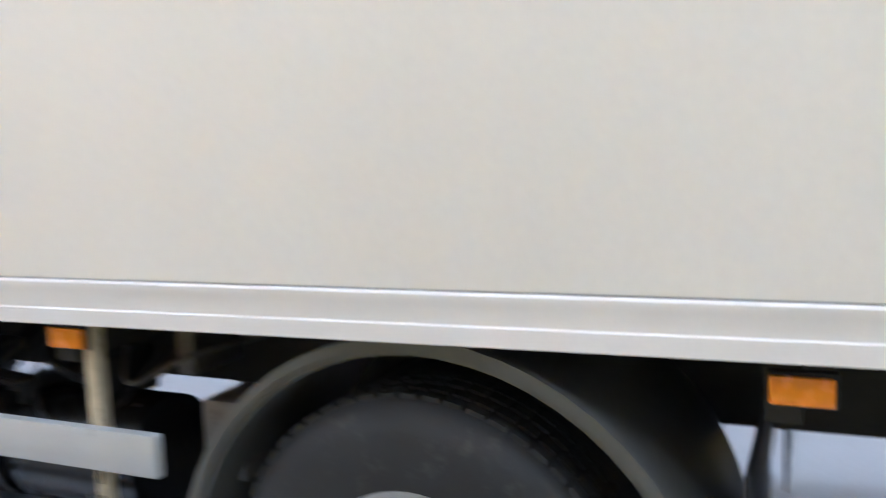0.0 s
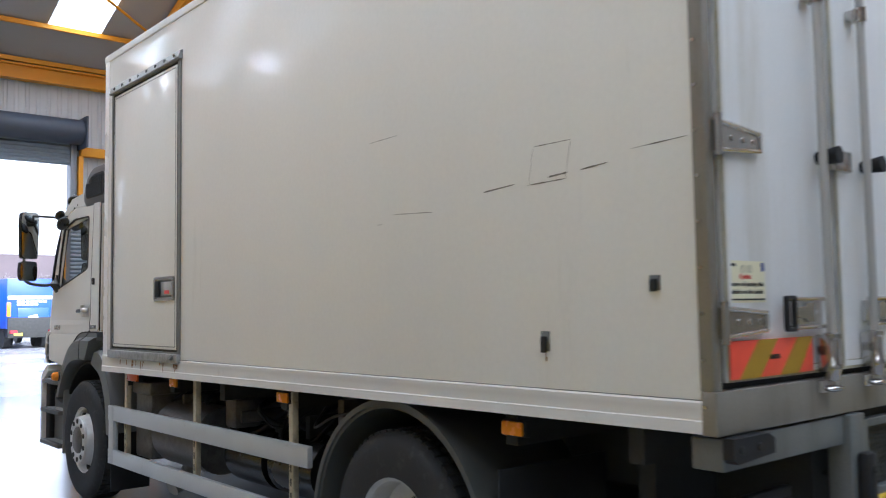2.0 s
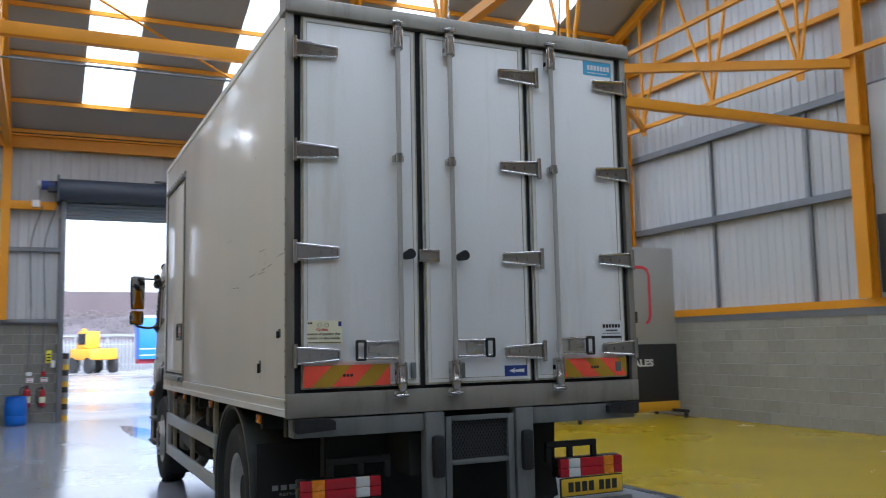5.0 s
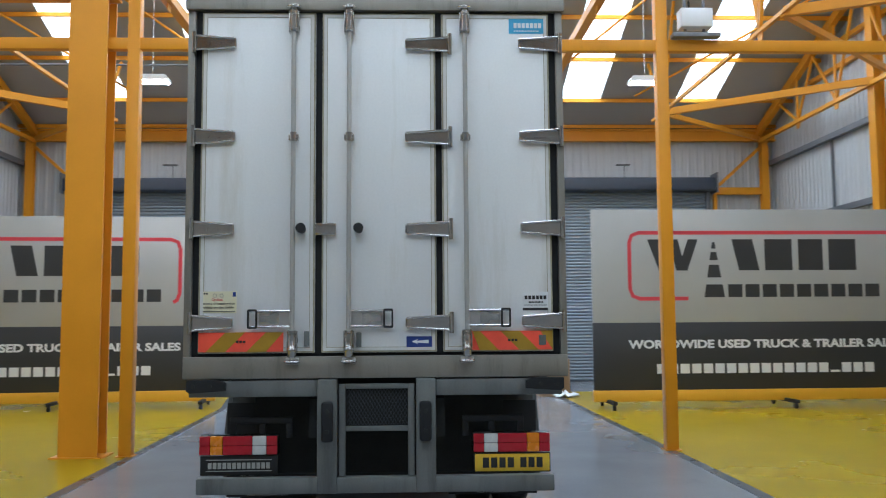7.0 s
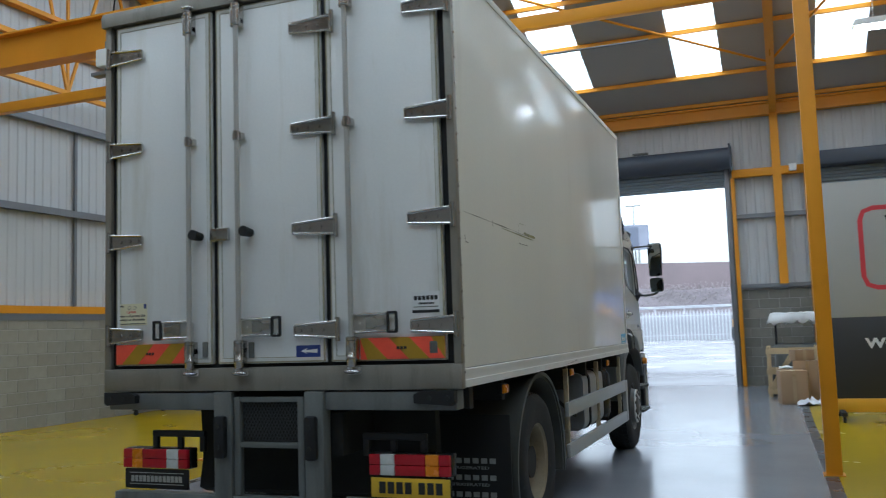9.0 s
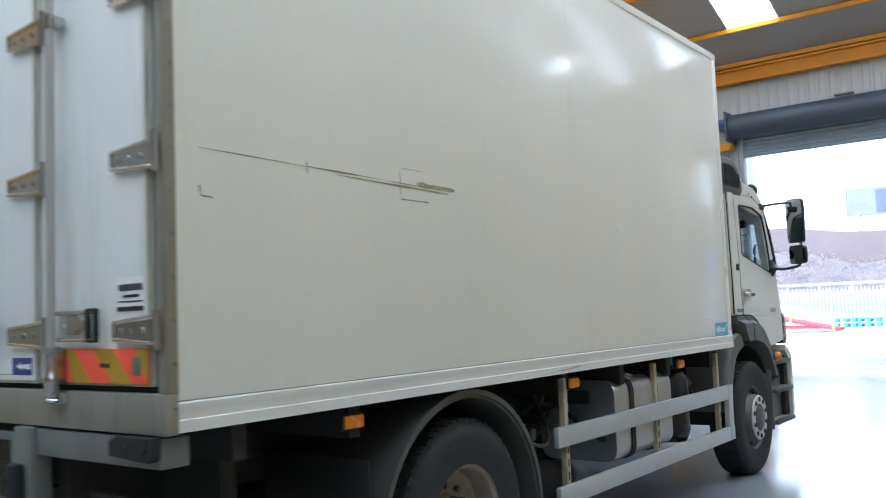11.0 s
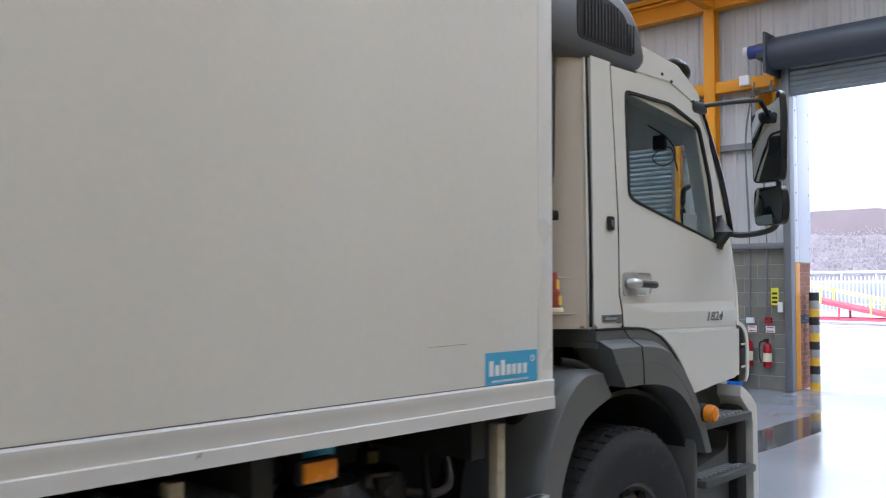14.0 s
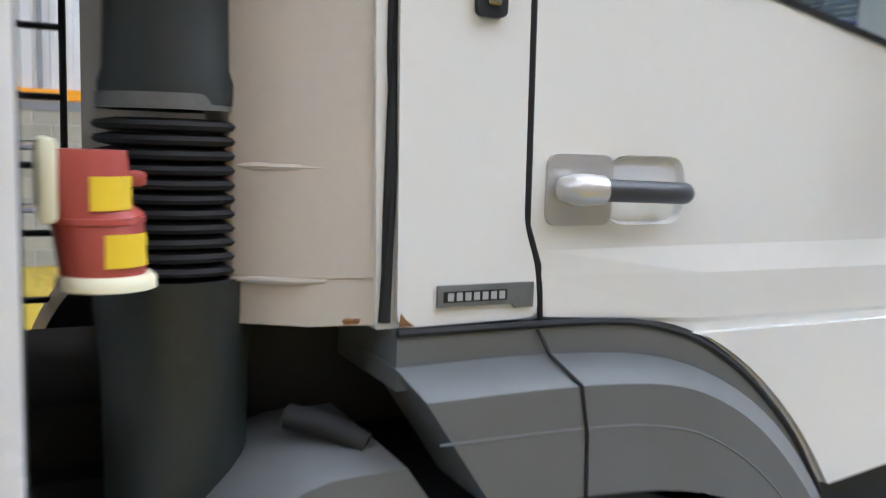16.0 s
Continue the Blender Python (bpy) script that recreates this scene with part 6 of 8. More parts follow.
    part("lower_arm", sweep(bmesh.new(), smooth_path([(s * (CW + 0.02), 7.42, 1.94), (s * 1.28, 7.45, 1.925), (s * 1.42, 7.455, 1.95), (s * 1.46, 7.455, 2.01)]), 0.016, 10), HOUSING_GREY, mirror)
    part("arm_foot", sweep(bmesh.new(), [(s * (CW - 0.01), 7.4, 1.86), (s * (CW + 0.02), 7.41, 1.94), (s * (CW - 0.01), 7.4, 2.02)], [0.03, 0.055, 0.03], 12), HOUSING_GREY, mirror)
    part("mirror_stem", rod(bmesh.new(), (s * 1.46, 7.455, 1.98), (s * 1.46, 7.455, 2.61), 0.014), HOUSING_GREY, mirror)
    turn = Matrix.Translation((s * 1.46, 7.41, 0)) @ Matrix.Rotation(s * radians(-20), 4, "Z") @ Matrix.Translation((s * -1.485, -7.43, 0))
    for z0, z1, x0, x1 in ((2.18, 2.63, 1.375, 1.57), (1.965, 2.155, 1.385, 1.575)):
        o = rounded([(s * (x0 + 0.012), z0), (s * (x1 - 0.012), z0), (s * x1, z1 - 0.1), (s * (x1 - 0.01), z1), (s * (x0 + 0.01), z1), (s * x0, z1 - 0.1)], 0.03)
        cx, cz = s * (x0 + x1) / 2, (z0 + z1) / 2
        bm = prism(bmesh.new(), o, "y", 7.385, 7.425)
        prism(bm, [(cx + (px - cx) * 0.8, cz + (pz - cz) * 0.88) for px, pz in o], "y", 7.425, 7.45)
        part("mirror_case", bm, BLACK_GLOSS, mirror, smooth=30, at=turn)
        bm = bmesh.new()
        rings = [[bm.verts.new((cx + (px - cx) * 0.94 * k, 7.384 - 0.003 * (1 - k * k), cz + (pz - cz) * 0.97 * k)) for px, pz in o] for k in (1.0, 0.85, 0.7, 0.5, 0.3, 0.1)]
        for u, v in zip(rings, rings[1:]):
            for k in range(len(u)):
                bm.faces.new((u[k], u[(k + 1) % len(u)], v[(k + 1) % len(u)], v[k]))
        bm.faces.new(rings[-1])
        bmesh.ops.recalc_face_normals(bm, faces=bm.faces)
        part("mirror_glass", bm, MIRROR, mirror, smooth=80, at=turn)
    if s < 0:
        for y, z, r in ((7.1, 2.51, 0.82), (7.2, 2.6, 0.62)):
            bm = bmesh.new()
            bmesh.ops.create_uvsphere(bm, u_segments=20, v_segments=12, radius=1, matrix=Matrix.Translation((-1.21, y, z)) @ Matrix.Rotation(radians(-35), 4, "X") @ Matrix.Diagonal((0.07 * r, 0.11 * r, 0.05 * r, 1)))
            part("kerb_mirror", bm, BLACK_GLOSS, mirror, "black kerb-view mirror", smooth=80)
    # grab rail seen through the glass, white corner deflector at the front edge
    part("corner_deflector", sweep(bmesh.new(), smooth_path([(s * 1.135, 7.565, 1.9), (s * 1.143, 7.61, 1.68), (s * 1.145, 7.635, 1.46)]), [0.018] * 11, 10), CAB_WHITE, cab)
    blade = smooth_outline([(7.59, 1.478), (7.645, 1.47), (7.705, 1.435), (7.73, 1.38), (7.738, 1.28), (7.732, 1.19), (7.7, 1.15)]) + smooth_outline([(7.692, 1.152), (7.706, 1.2), (7.711, 1.28), (7.705, 1.37), (7.68, 1.418), (7.64, 1.448), (7.59, 1.458)])
    bm = prism(bmesh.new(), [(y - 0.012, z) for y, z in blade], "x", s * 1.03, s * 1.178)
    louvre = part("corner_vane", bm, CAB_WHITE, cab, "white corner air vane")
    part("vane_slot", box(bmesh.new(), s * 1.0, 7.606, 1.155, s * 1.17, 7.698, 1.44, 0.004), BLACK_GLOSS, louvre)
    for z in (1.225, 1.345):
        part("vane_stay", box(bmesh.new(), s * 1.06, 7.64, z, s * 1.174, 7.7, z + 0.014, 0.006), CAB_WHITE, louvre)
    # fender over the front wheel
    hub = (6.48, 0.518)
    face = smooth_outline([(6.235, 1.4), (6.45, 1.4), (6.64, 1.385), (6.77, 1.335), (6.88, 1.25), (6.99, 1.12), (7.07, 0.99), (7.13, 0.86)])
    under = smooth_outline([(7.07, 0.86), (7.01, 0.98), (6.93, 1.08), (6.82, 1.165), (6.68, 1.215), (6.5, 1.235), (6.345, 1.235)])
    brow = smooth_outline([(6.215, 1.432), (6.45, 1.432), (6.65, 1.415), (6.79, 1.365), (6.92, 1.275), (7.035, 1.14), (7.11, 1.0), (7.15, 0.86)])
    fender = part("front_fender", loft(bmesh.new(), [*face, *under], s * (CW + 0.078), [*brow, *under], s * (CW - 0.1), s * (CW + 0.03)), FENDER_GREY, truck, "grey plastic front wheel arch", smooth=35)
    part("fender_seam", sweep(bmesh.new(), [(s * (CW + 0.013), 6.44, 1.47), (s * (CW + 0.033), 6.45, 1.436), (s * (CW + 0.0795), 6.475, 1.4), (s * (CW + 0.0795), 6.488, 1.33), (s * (CW + 0.0795), 6.492, 1.236)], 0.0028, 6), RUBBER, fender)
    crease = smooth_outline([(6.255, 1.342), (6.48, 1.337), (6.6, 1.328), (6.71, 1.3), (6.82, 1.235), (6.92, 1.14), (7.0, 1.02)])
    part("fender_crease", sweep(bmesh.new(), [(s * (CW + 0.078), y, z) for y, z in crease], 0.0016, 6), FENDER_GREY, fender)
    up = smooth_outline([(6.22, 1.478), (6.56, 1.474), (6.69, 1.452), (6.78, 1.415), (6.88, 1.345), (6.98, 1.245), (7.06, 1.13)])
    dn = smooth_outline([(7.0, 1.1), (6.9, 1.22), (6.8, 1.3), (6.66, 1.38), (6.22, 1.4)])
    part("fender_upper", prism(bmesh.new(), [*up, *dn], "x", s * 0.95, s * (CW + 0.012)), FENDER_GREY, fender)
    part("arch_lip", sweep(bmesh.new(), [(s * (CW + 0.012), y, z) for y, z in up], 0.006, 6), RUBBER, fender)
    out_r = smooth_outline([(6.23, 1.3), (6.09, 1.288), (5.96, 1.19), (5.865, 1.03), (5.8, 0.85), (5.78, 0.62)])
    in_r = smooth_outline([(5.9, 0.62), (5.93, 0.84), (6.0, 1.0), (6.1, 1.12), (6.3, 1.2)])
    part("mudguard_rear", loft(bmesh.new(), [*out_r, *in_r], s * 1.2, [*[(y - 0.02, z + 0.02) for y, z in out_r], *in_r], s * 0.82, s * 1.16), FENDER_GREY, fender, "grey rear half of the mudguard", smooth=35)
    bm = prism(bmesh.new(), [*arc(*hub, 0.69, 0, 180, 24), *reversed(arc(*hub, 0.67, 0, 180, 24))], "x", s * 0.6, s * 1.15)
    part("arch_liner", bm, RUBBER, fender)
    # plain block in black, its colour standing in for the shade under the cab
    part("cab_underside", box(bmesh.new(), s * 0.5, 6.05, 1.28, s * 0.95, 6.4, 1.475, 0.02), RUBBER, fender)
    part("guard_bracket", sweep(bmesh.new(), smooth_path([(s * 1.08, 6.1, 1.35), (s * 1.12, 6.15, 1.34), (s * 1.15, 6.19, 1.32)]), 0.018, 10), RUBBER, fender)
    # steps and bumper end
    step = part("cab_step", box(bmesh.new(), s * 0.95, 7.06, 0.96, s * 1.22, 7.66, 1.0, 0.008), GUARD_GREY, truck, "grey cab entry steps with treads")
    for z in (0.68, 0.37):
        part("tread", box(bmesh.new(), s * 0.93, 7.1, z, s * 1.23, 7.68, z + 0.04, 0.008), GUARD_GREY, step)
    for z in (1.0, 0.72, 0.41):
        for k in range(10):
            part("grip_bar", box(bmesh.new(), s * 1.0, 7.13 + k * 0.05, z, s * 1.19, 7.148 + k * 0.05, z + 0.008), RAIL_GREY, step, smooth=0)
    part("step_back", box(bmesh.new(), s * 0.88, 7.06, 0.36, s * 0.94, 7.6, 1.18, 0.01), RUBBER, step)
    part("step_side", box(bmesh.new(), s * 0.9, 7.04, 0.33, s * 1.2, 7.07, 0.98, 0.01), FENDER_GREY, step)
    bm = prism(bmesh.new(), smooth_outline([(7.56, 1.142), (7.62, 1.118), (7.7, 1.072), (7.75, 1.03), (7.765, 0.98), (7.77, 0.8), (7.77, 0.36)]) + [(7.71, 0.36), (7.71, 0.94), (7.69, 0.985), (7.6, 1.05), (7.56, 1.085)], "x", s * 1.06, s * 1.2)
    part("step_edge", bm, CAB_WHITE, step, "white bumper corner beside the steps")
    part("step_well", box(bmesh.new(), s * 0.9, 7.1, 1.002, s * 1.07, 7.6, 1.25, 0.006), HOUSING_GREY, step)
    part("bumper_cheek", box(bmesh.new(), s * 0.95, 7.58, 0.36, s * 1.17, 7.705, 1.03, 0.02), RUBBER, step)
    lamp = part("indicator_lamp", rod(bmesh.new(), (s * 1.22, 7.06, 1.055), (s * 1.255, 7.06, 1.055), 0.045, seg=20), RUBBER, truck, "round amber side indicator")
    part("lens", lathe(bmesh.new(), [(0.042, s * 0.0), (0.042, s * 0.025), (0.034, s * 0.045), (0.001, s * 0.052)], (s * 1.255, 7.06, 1.055), "x", 20), AMBER, lamp)
    bm = bmesh.new()
    bmesh.ops.create_uvsphere(bm, u_segments=20, v_segments=12, radius=1, matrix=Matrix.Translation((s * 1.13, 7.05, 2.735)) @ Matrix.Rotation(radians(-18), 4, "X") @ Matrix.Diagonal((0.05, 0.095, 0.042, 1)))
    part("roof_marker", bm, BLACK_GLOSS, cab, smooth=80)
    for k in range(2):
        part("rivet", rod(bmesh.new(), (s * (CW - 0.002), 6.82 + 0.09 * k, 2.665 - 0.02 * k), (s * (CW + 0.003), 6.82 + 0.09 * k, 2.665 - 0.02 * k), 0.008, seg=10), RUBBER, cab)
# bumper, screen and inside of the cab
bm = prism(bmesh.new(), rounded([(7.2, 0.35), (7.78, 0.38), (7.8, 0.95), (7.62, 1.02), (7.55, 0.8), (7.2, 0.75)], 0.04), "x", -1.12, 1.12)
part("front_bumper", bm, FENDER_GREY, truck, "grey plastic front bumper")
bm = bmesh.new()
q = [bm.verts.new(p) for p in ((-1.06, 7.345, 2.4), (1.06, 7.345, 2.4), (1.09, 7.56, 1.9), (-1.09, 7.56, 1.9))]
bm.faces.new(q)
pane = part("windscreen", bm, CAB_GLASS, truck, "tinted windscreen", smooth=0)
pane.visible_shadow = False
bm = prism(bmesh.new(), [(6.95, 2.72), (7.32, 2.58), (7.42, 2.44), (7.4, 2.42), (7.29, 2.55), (6.95, 2.69)], "x", -0.95, 0.95)
part("sun_visor", bm, HOUSING_GREY, truck, "dark sun visor over the windscreen")
for x in (-0.62, 0.62):
    seat = part("cab_seat", box(bmesh.new(), x - 0.25, 6.5, 1.75, x + 0.25, 6.95, 1.88, 0.04), HOUSING_GREY, truck, "dark fabric cab seat")
    part("seat_back", box(bmesh.new(), x - 0.24, 6.27, 1.8, x + 0.24, 6.4, 2.25, 0.05), HOUSING_GREY, seat)
bm = prism(bmesh.new(), rounded([(7.2, 1.6), (7.5, 1.6), (7.5, 1.93), (7.3, 1.96), (7.18, 1.88)], 0.04), "x", -1.05, 1.05)
part("dashboard", bm, HOUSING_GREY, truck, "dark grey dashboard")
wheel_c = Matrix.Translation((0.62, 7.12, 1.98)) @ Matrix.Rotation(radians(35), 4, "X")
ring = [wheel_c @ Vector((0.22 * math.cos(a), 0.22 * math.sin(a), 0)) for a in [k * math.tau / 28 for k in range(29)]]
sw = part("steering_wheel", sweep(bmesh.new(), ring, 0.017, 8), RUBBER, truck, "black steering wheel")
part("spoke", sweep(bmesh.new(), [wheel_c @ Vector((-0.21, 0, 0)), wheel_c @ Vector((0, 0, -0.03)), wheel_c @ Vector((0.21, 0, 0))], 0.02, 8), RUBBER, sw)
part("window_card", box(bmesh.new(), 1.09, 7.16, 1.93, 1.094, 7.3, 2.03), STICKER_WHITE, truck, "white card lying in the window")
part("grab_handle", sweep(bmesh.new(), smooth_path([(1.05, 7.28, 1.96), (1.06, 7.22, 2.0), (1.06, 7.22, 2.14), (1.05, 7.3, 2.18)]), 0.014, 8), RUBBER, truck)
part("window_cable", sweep(bmesh.new(), smooth_path([(0.9, 7.15, 2.5), (1.0, 7.18, 2.42), (1.03, 7.2, 2.33), (0.98, 7.16, 2.28), (0.93, 7.14, 2.33), (1.0, 7.2, 2.38), (1.02, 7.24, 2.26)]), 0.004, 6), RUBBER, truck)
part("phone_holder", box(bmesh.new(), 0.93, 7.14, 2.36, 1.0, 7.17, 2.44, 0.008), RUBBER, truck)
part("blue_folder", box(bmesh.new(), 0.75, 7.1, 1.96, 1.0, 7.3, 2.0, 0.01), STICKER_NAVY, truck)
bm = bmesh.new()
sheets = [[bm.verts.new((0.6 + 0.11 * i, 6.9 + 0.06 * j, 1.95 + 0.07 * abs(noise.noise((i * 0.9, j * 0.7, 11))) + 0.01 * j)) for i in range(5)] for j in range(5)]
for j in range(4):
    for i in range(4):
        bm.faces.new((sheets[j][i], sheets[j][i + 1], sheets[j + 1][i + 1], sheets[j + 1][i]))
part("crumpled_papers", bm, STICKER_WHITE, truck, "crumpled white papers on the dashboard", smooth=0)

FENDER_DARK = surface("charcoal_moulded_plastic", (0.085, 0.088, 0.092), 0.4, vary=0.12, scale=4, fine=200, bump=0.03)
# ---- fridge unit, intake stack and plug between box and cab ----
o = rounded([(5.785, 2.6), (6.66, 2.6), (6.75, 2.68), (6.66, 2.88), (6.46, 2.99), (5.785, 2.99)], 0.1, 6)
bm = bmesh.new()
rings = [[bm.verts.new((x, 6.2 + (y - 6.2) * k, 2.79 + (z - 2.79) * k)) for y, z in o]
         for x, k in ((-1.17, 0.78), (-1.16, 0.86), (-1.13, 0.94), (-1.08, 0.985), (-1.0, 1.0), (1.0, 1.0), (1.08, 0.985), (1.13, 0.94), (1.16, 0.86), (1.17, 0.78))]
for u, v in zip(rings, rings[1:]):
    for k in range(len(u)):
        bm.faces.new((u[k], u[(k + 1) % len(u)], v[(k + 1) % len(u)], v[k]))
bm.faces.new(rings[0]), bm.faces.new(rings[-1])
fridge = part("fridge_unit", bm, FENDER_DARK, truck, "dark grey refrigeration unit above the cab", smooth=50)
for s in (-1, 1):
    part("grille_panel", prism(bmesh.new(), rounded([(6.1, 2.69), (6.55, 2.69), (6.48, 2.86), (6.36, 2.9), (6.1, 2.9)], 0.04), "x", s * 1.168, s * 1.173), RUBBER, fridge)
    for k in range(16):
        y = 6.15 + k * 0.026
        part("grille_slat", box(bmesh.new(), s * 1.173, y, 2.705, s * 1.179, y + 0.008, 2.88 if k < 11 else 2.83), HOUSING_GREY, fridge, smooth=0)
DUCT = surface("dusty_black_duct", (0.024, 0.03, 0.028), 0.45, vary=0.3, scale=6, fine=120, bump=0.05, dirt=(0.06, 0.06, 0.052), dirt_amount=0.25)
stack = part("intake_pipe", sweep(bmesh.new(), [(1.0, 5.965, 1.1), (1.0, 5.965, 1.42), (1.0, 5.965, 1.5), (1.0, 5.965, 1.545)], [0.092, 0.097, 0.106, 0.106], 28), DUCT, truck, "dark ribbed air intake stack")
for k in range(11):
    part("bellows_ring", lathe(bmesh.new(), [(0.08, -0.009), (0.101, -0.005), (0.105, 0), (0.101, 0.005), (0.08, 0.009)], (1.0, 5.965, 1.557 + k * 0.0185), "z", 28), RUBBER, stack)
part("hose_clip", lathe(bmesh.new(), [(0.09, -0.01), (0.1, -0.01), (0.1, 0.01), (0.09, 0.01)], (1.0, 5.965, 1.772), "z", 28), GREY_STEEL, stack)
bm = lathe(bmesh.new(), [(0.09, 0.0), (0.099, 0.004), (0.1, 0.03), (0.094, 0.05), (0.092, 0.14), (0.096, 0.2), (0.106, 0.27), (0.121, 0.36), (0.128, 0.84), (0.001, 0.85)], (1.0, 5.968, 1.765), "z", 32)
part("intake_duct", bm, DUCT, stack)
part("duct_knob", rod(bmesh.new(), (1.06, 6.02, 1.95), (1.085, 6.065, 1.95), 0.028, seg=16), RUBBER, stack)
PLUG_RED = surface("red_plug_plastic", (0.42, 0.08, 0.06), 0.4, vary=0.1, scale=9, bump=0.03)
LABEL_YELLOW = surface("yellow_label", (0.85, 0.6, 0.02), 0.4, vary=0.05, bump=0.0)
plug = part("power_plug", sweep(bmesh.new(), [(1.2, 5.828, 1.712), (1.2, 5.828, 1.695), (1.2, 5.834, 1.645), (1.2, 5.842, 1.635), (1.2, 5.847, 1.575)], [0.044, 0.046, 0.043, 0.048, 0.045], 24), PLUG_RED, truck, "red industrial power socket")
plug.location.y = 0.008
for z in (1.65, 1.715):
    part("plug_bracket", rod(bmesh.new(), (1.215, 5.755, z), (1.215, 5.79, z), 0.005, seg=8), STEEL, plug)
part("plug_lug", box(bmesh.new(), 1.18, 5.865, 1.672, 1.21, 5.892, 1.69, 0.006), PLUG_RED, plug)
part("plug_flange", box(bmesh.new(), 1.14, 5.78, 1.635, 1.25, 5.8, 1.725, 0.008), STICKER_CREAM, plug)
part("plug_ring", lathe(bmesh.new(), [(0.04, -0.005), (0.05, -0.003), (0.05, 0.003), (0.04, 0.005)], (1.2, 5.841, 1.637), "z", 24), PLUG_RED, plug)
bm = lathe(bmesh.new(), [(0.001, 0.012), (0.048, 0.012), (0.053, 0.006), (0.053, -0.004), (0.001, -0.004)], (1.2, 5.85, 1.566), "z", 24)
part("plug_lid", bm, STICKER_CREAM, plug)
for z, y in ((1.606, 5.848), (1.667, 5.834)):
    bm = bmesh.new()
    rr = 0.0475 if z < 1.63 else 0.0465
    arcs = [[bm.verts.new((1.2 + rr * math.cos(radians(a)), y + rr * math.sin(radians(a)), zz)) for a in range(-5, 62, 8)] for zz in (z - 0.018, z + 0.018)]
    for k in range(len(arcs[0]) - 1):
        bm.faces.new((arcs[0][k], arcs[0][k + 1], arcs[1][k + 1], arcs[1][k]))
    part("warning_label", bm, LABEL_YELLOW, plug)
ladder = part("access_ladder", bmesh.new(), RUBBER, truck, "black rung ladder behind the cab")
bm = bmesh.new()
rod(bm, (-1.1, 5.95, 1.1), (-1.1, 5.95, 2.6), 0.012)
for k in range(6):
    rod(bm, (-1.1, 5.78, 1.14 + k * 0.235), (-1.1, 5.95, 1.14 + k * 0.235), 0.012)
me = mesh_of(bm, "access_ladder")
me.materials.append(RUBBER)
ladder.data = me
# operator sticker on the far side panel
st = part("operator_sticker", box(bmesh.new(), HW, 5.384, 1.305, HW + 0.002, 5.674, 1.432), STICKER_BLUE, truck, "sky-blue operator sticker with white marks")
for k, h in enumerate((0.052, 0.036, 0.052, 0.036, 0.036, 0.036, 0.036)):
    y = 5.402 + k * 0.031
    part("print_bar", box(bmesh.new(), HW + 0.002, y, 1.352, HW + 0.0035, y + 0.022, 1.352 + h), INK_WHITE, st, smooth=0)
part("ring_mark", lathe(bmesh.new(), [(0.008, 0), (0.012, 0), (0.012, 0.002), (0.008, 0.002)], (HW + 0.0022, 5.644, 1.402), "x", 16), INK_WHITE, st)
for k in range(14):
    y = 5.419 + k * 0.0145
    part("print_bar", box(bmesh.new(), HW + 0.002, y, 1.33, HW + 0.003, y + 0.01, 1.337), INK_WHITE, st, smooth=0)


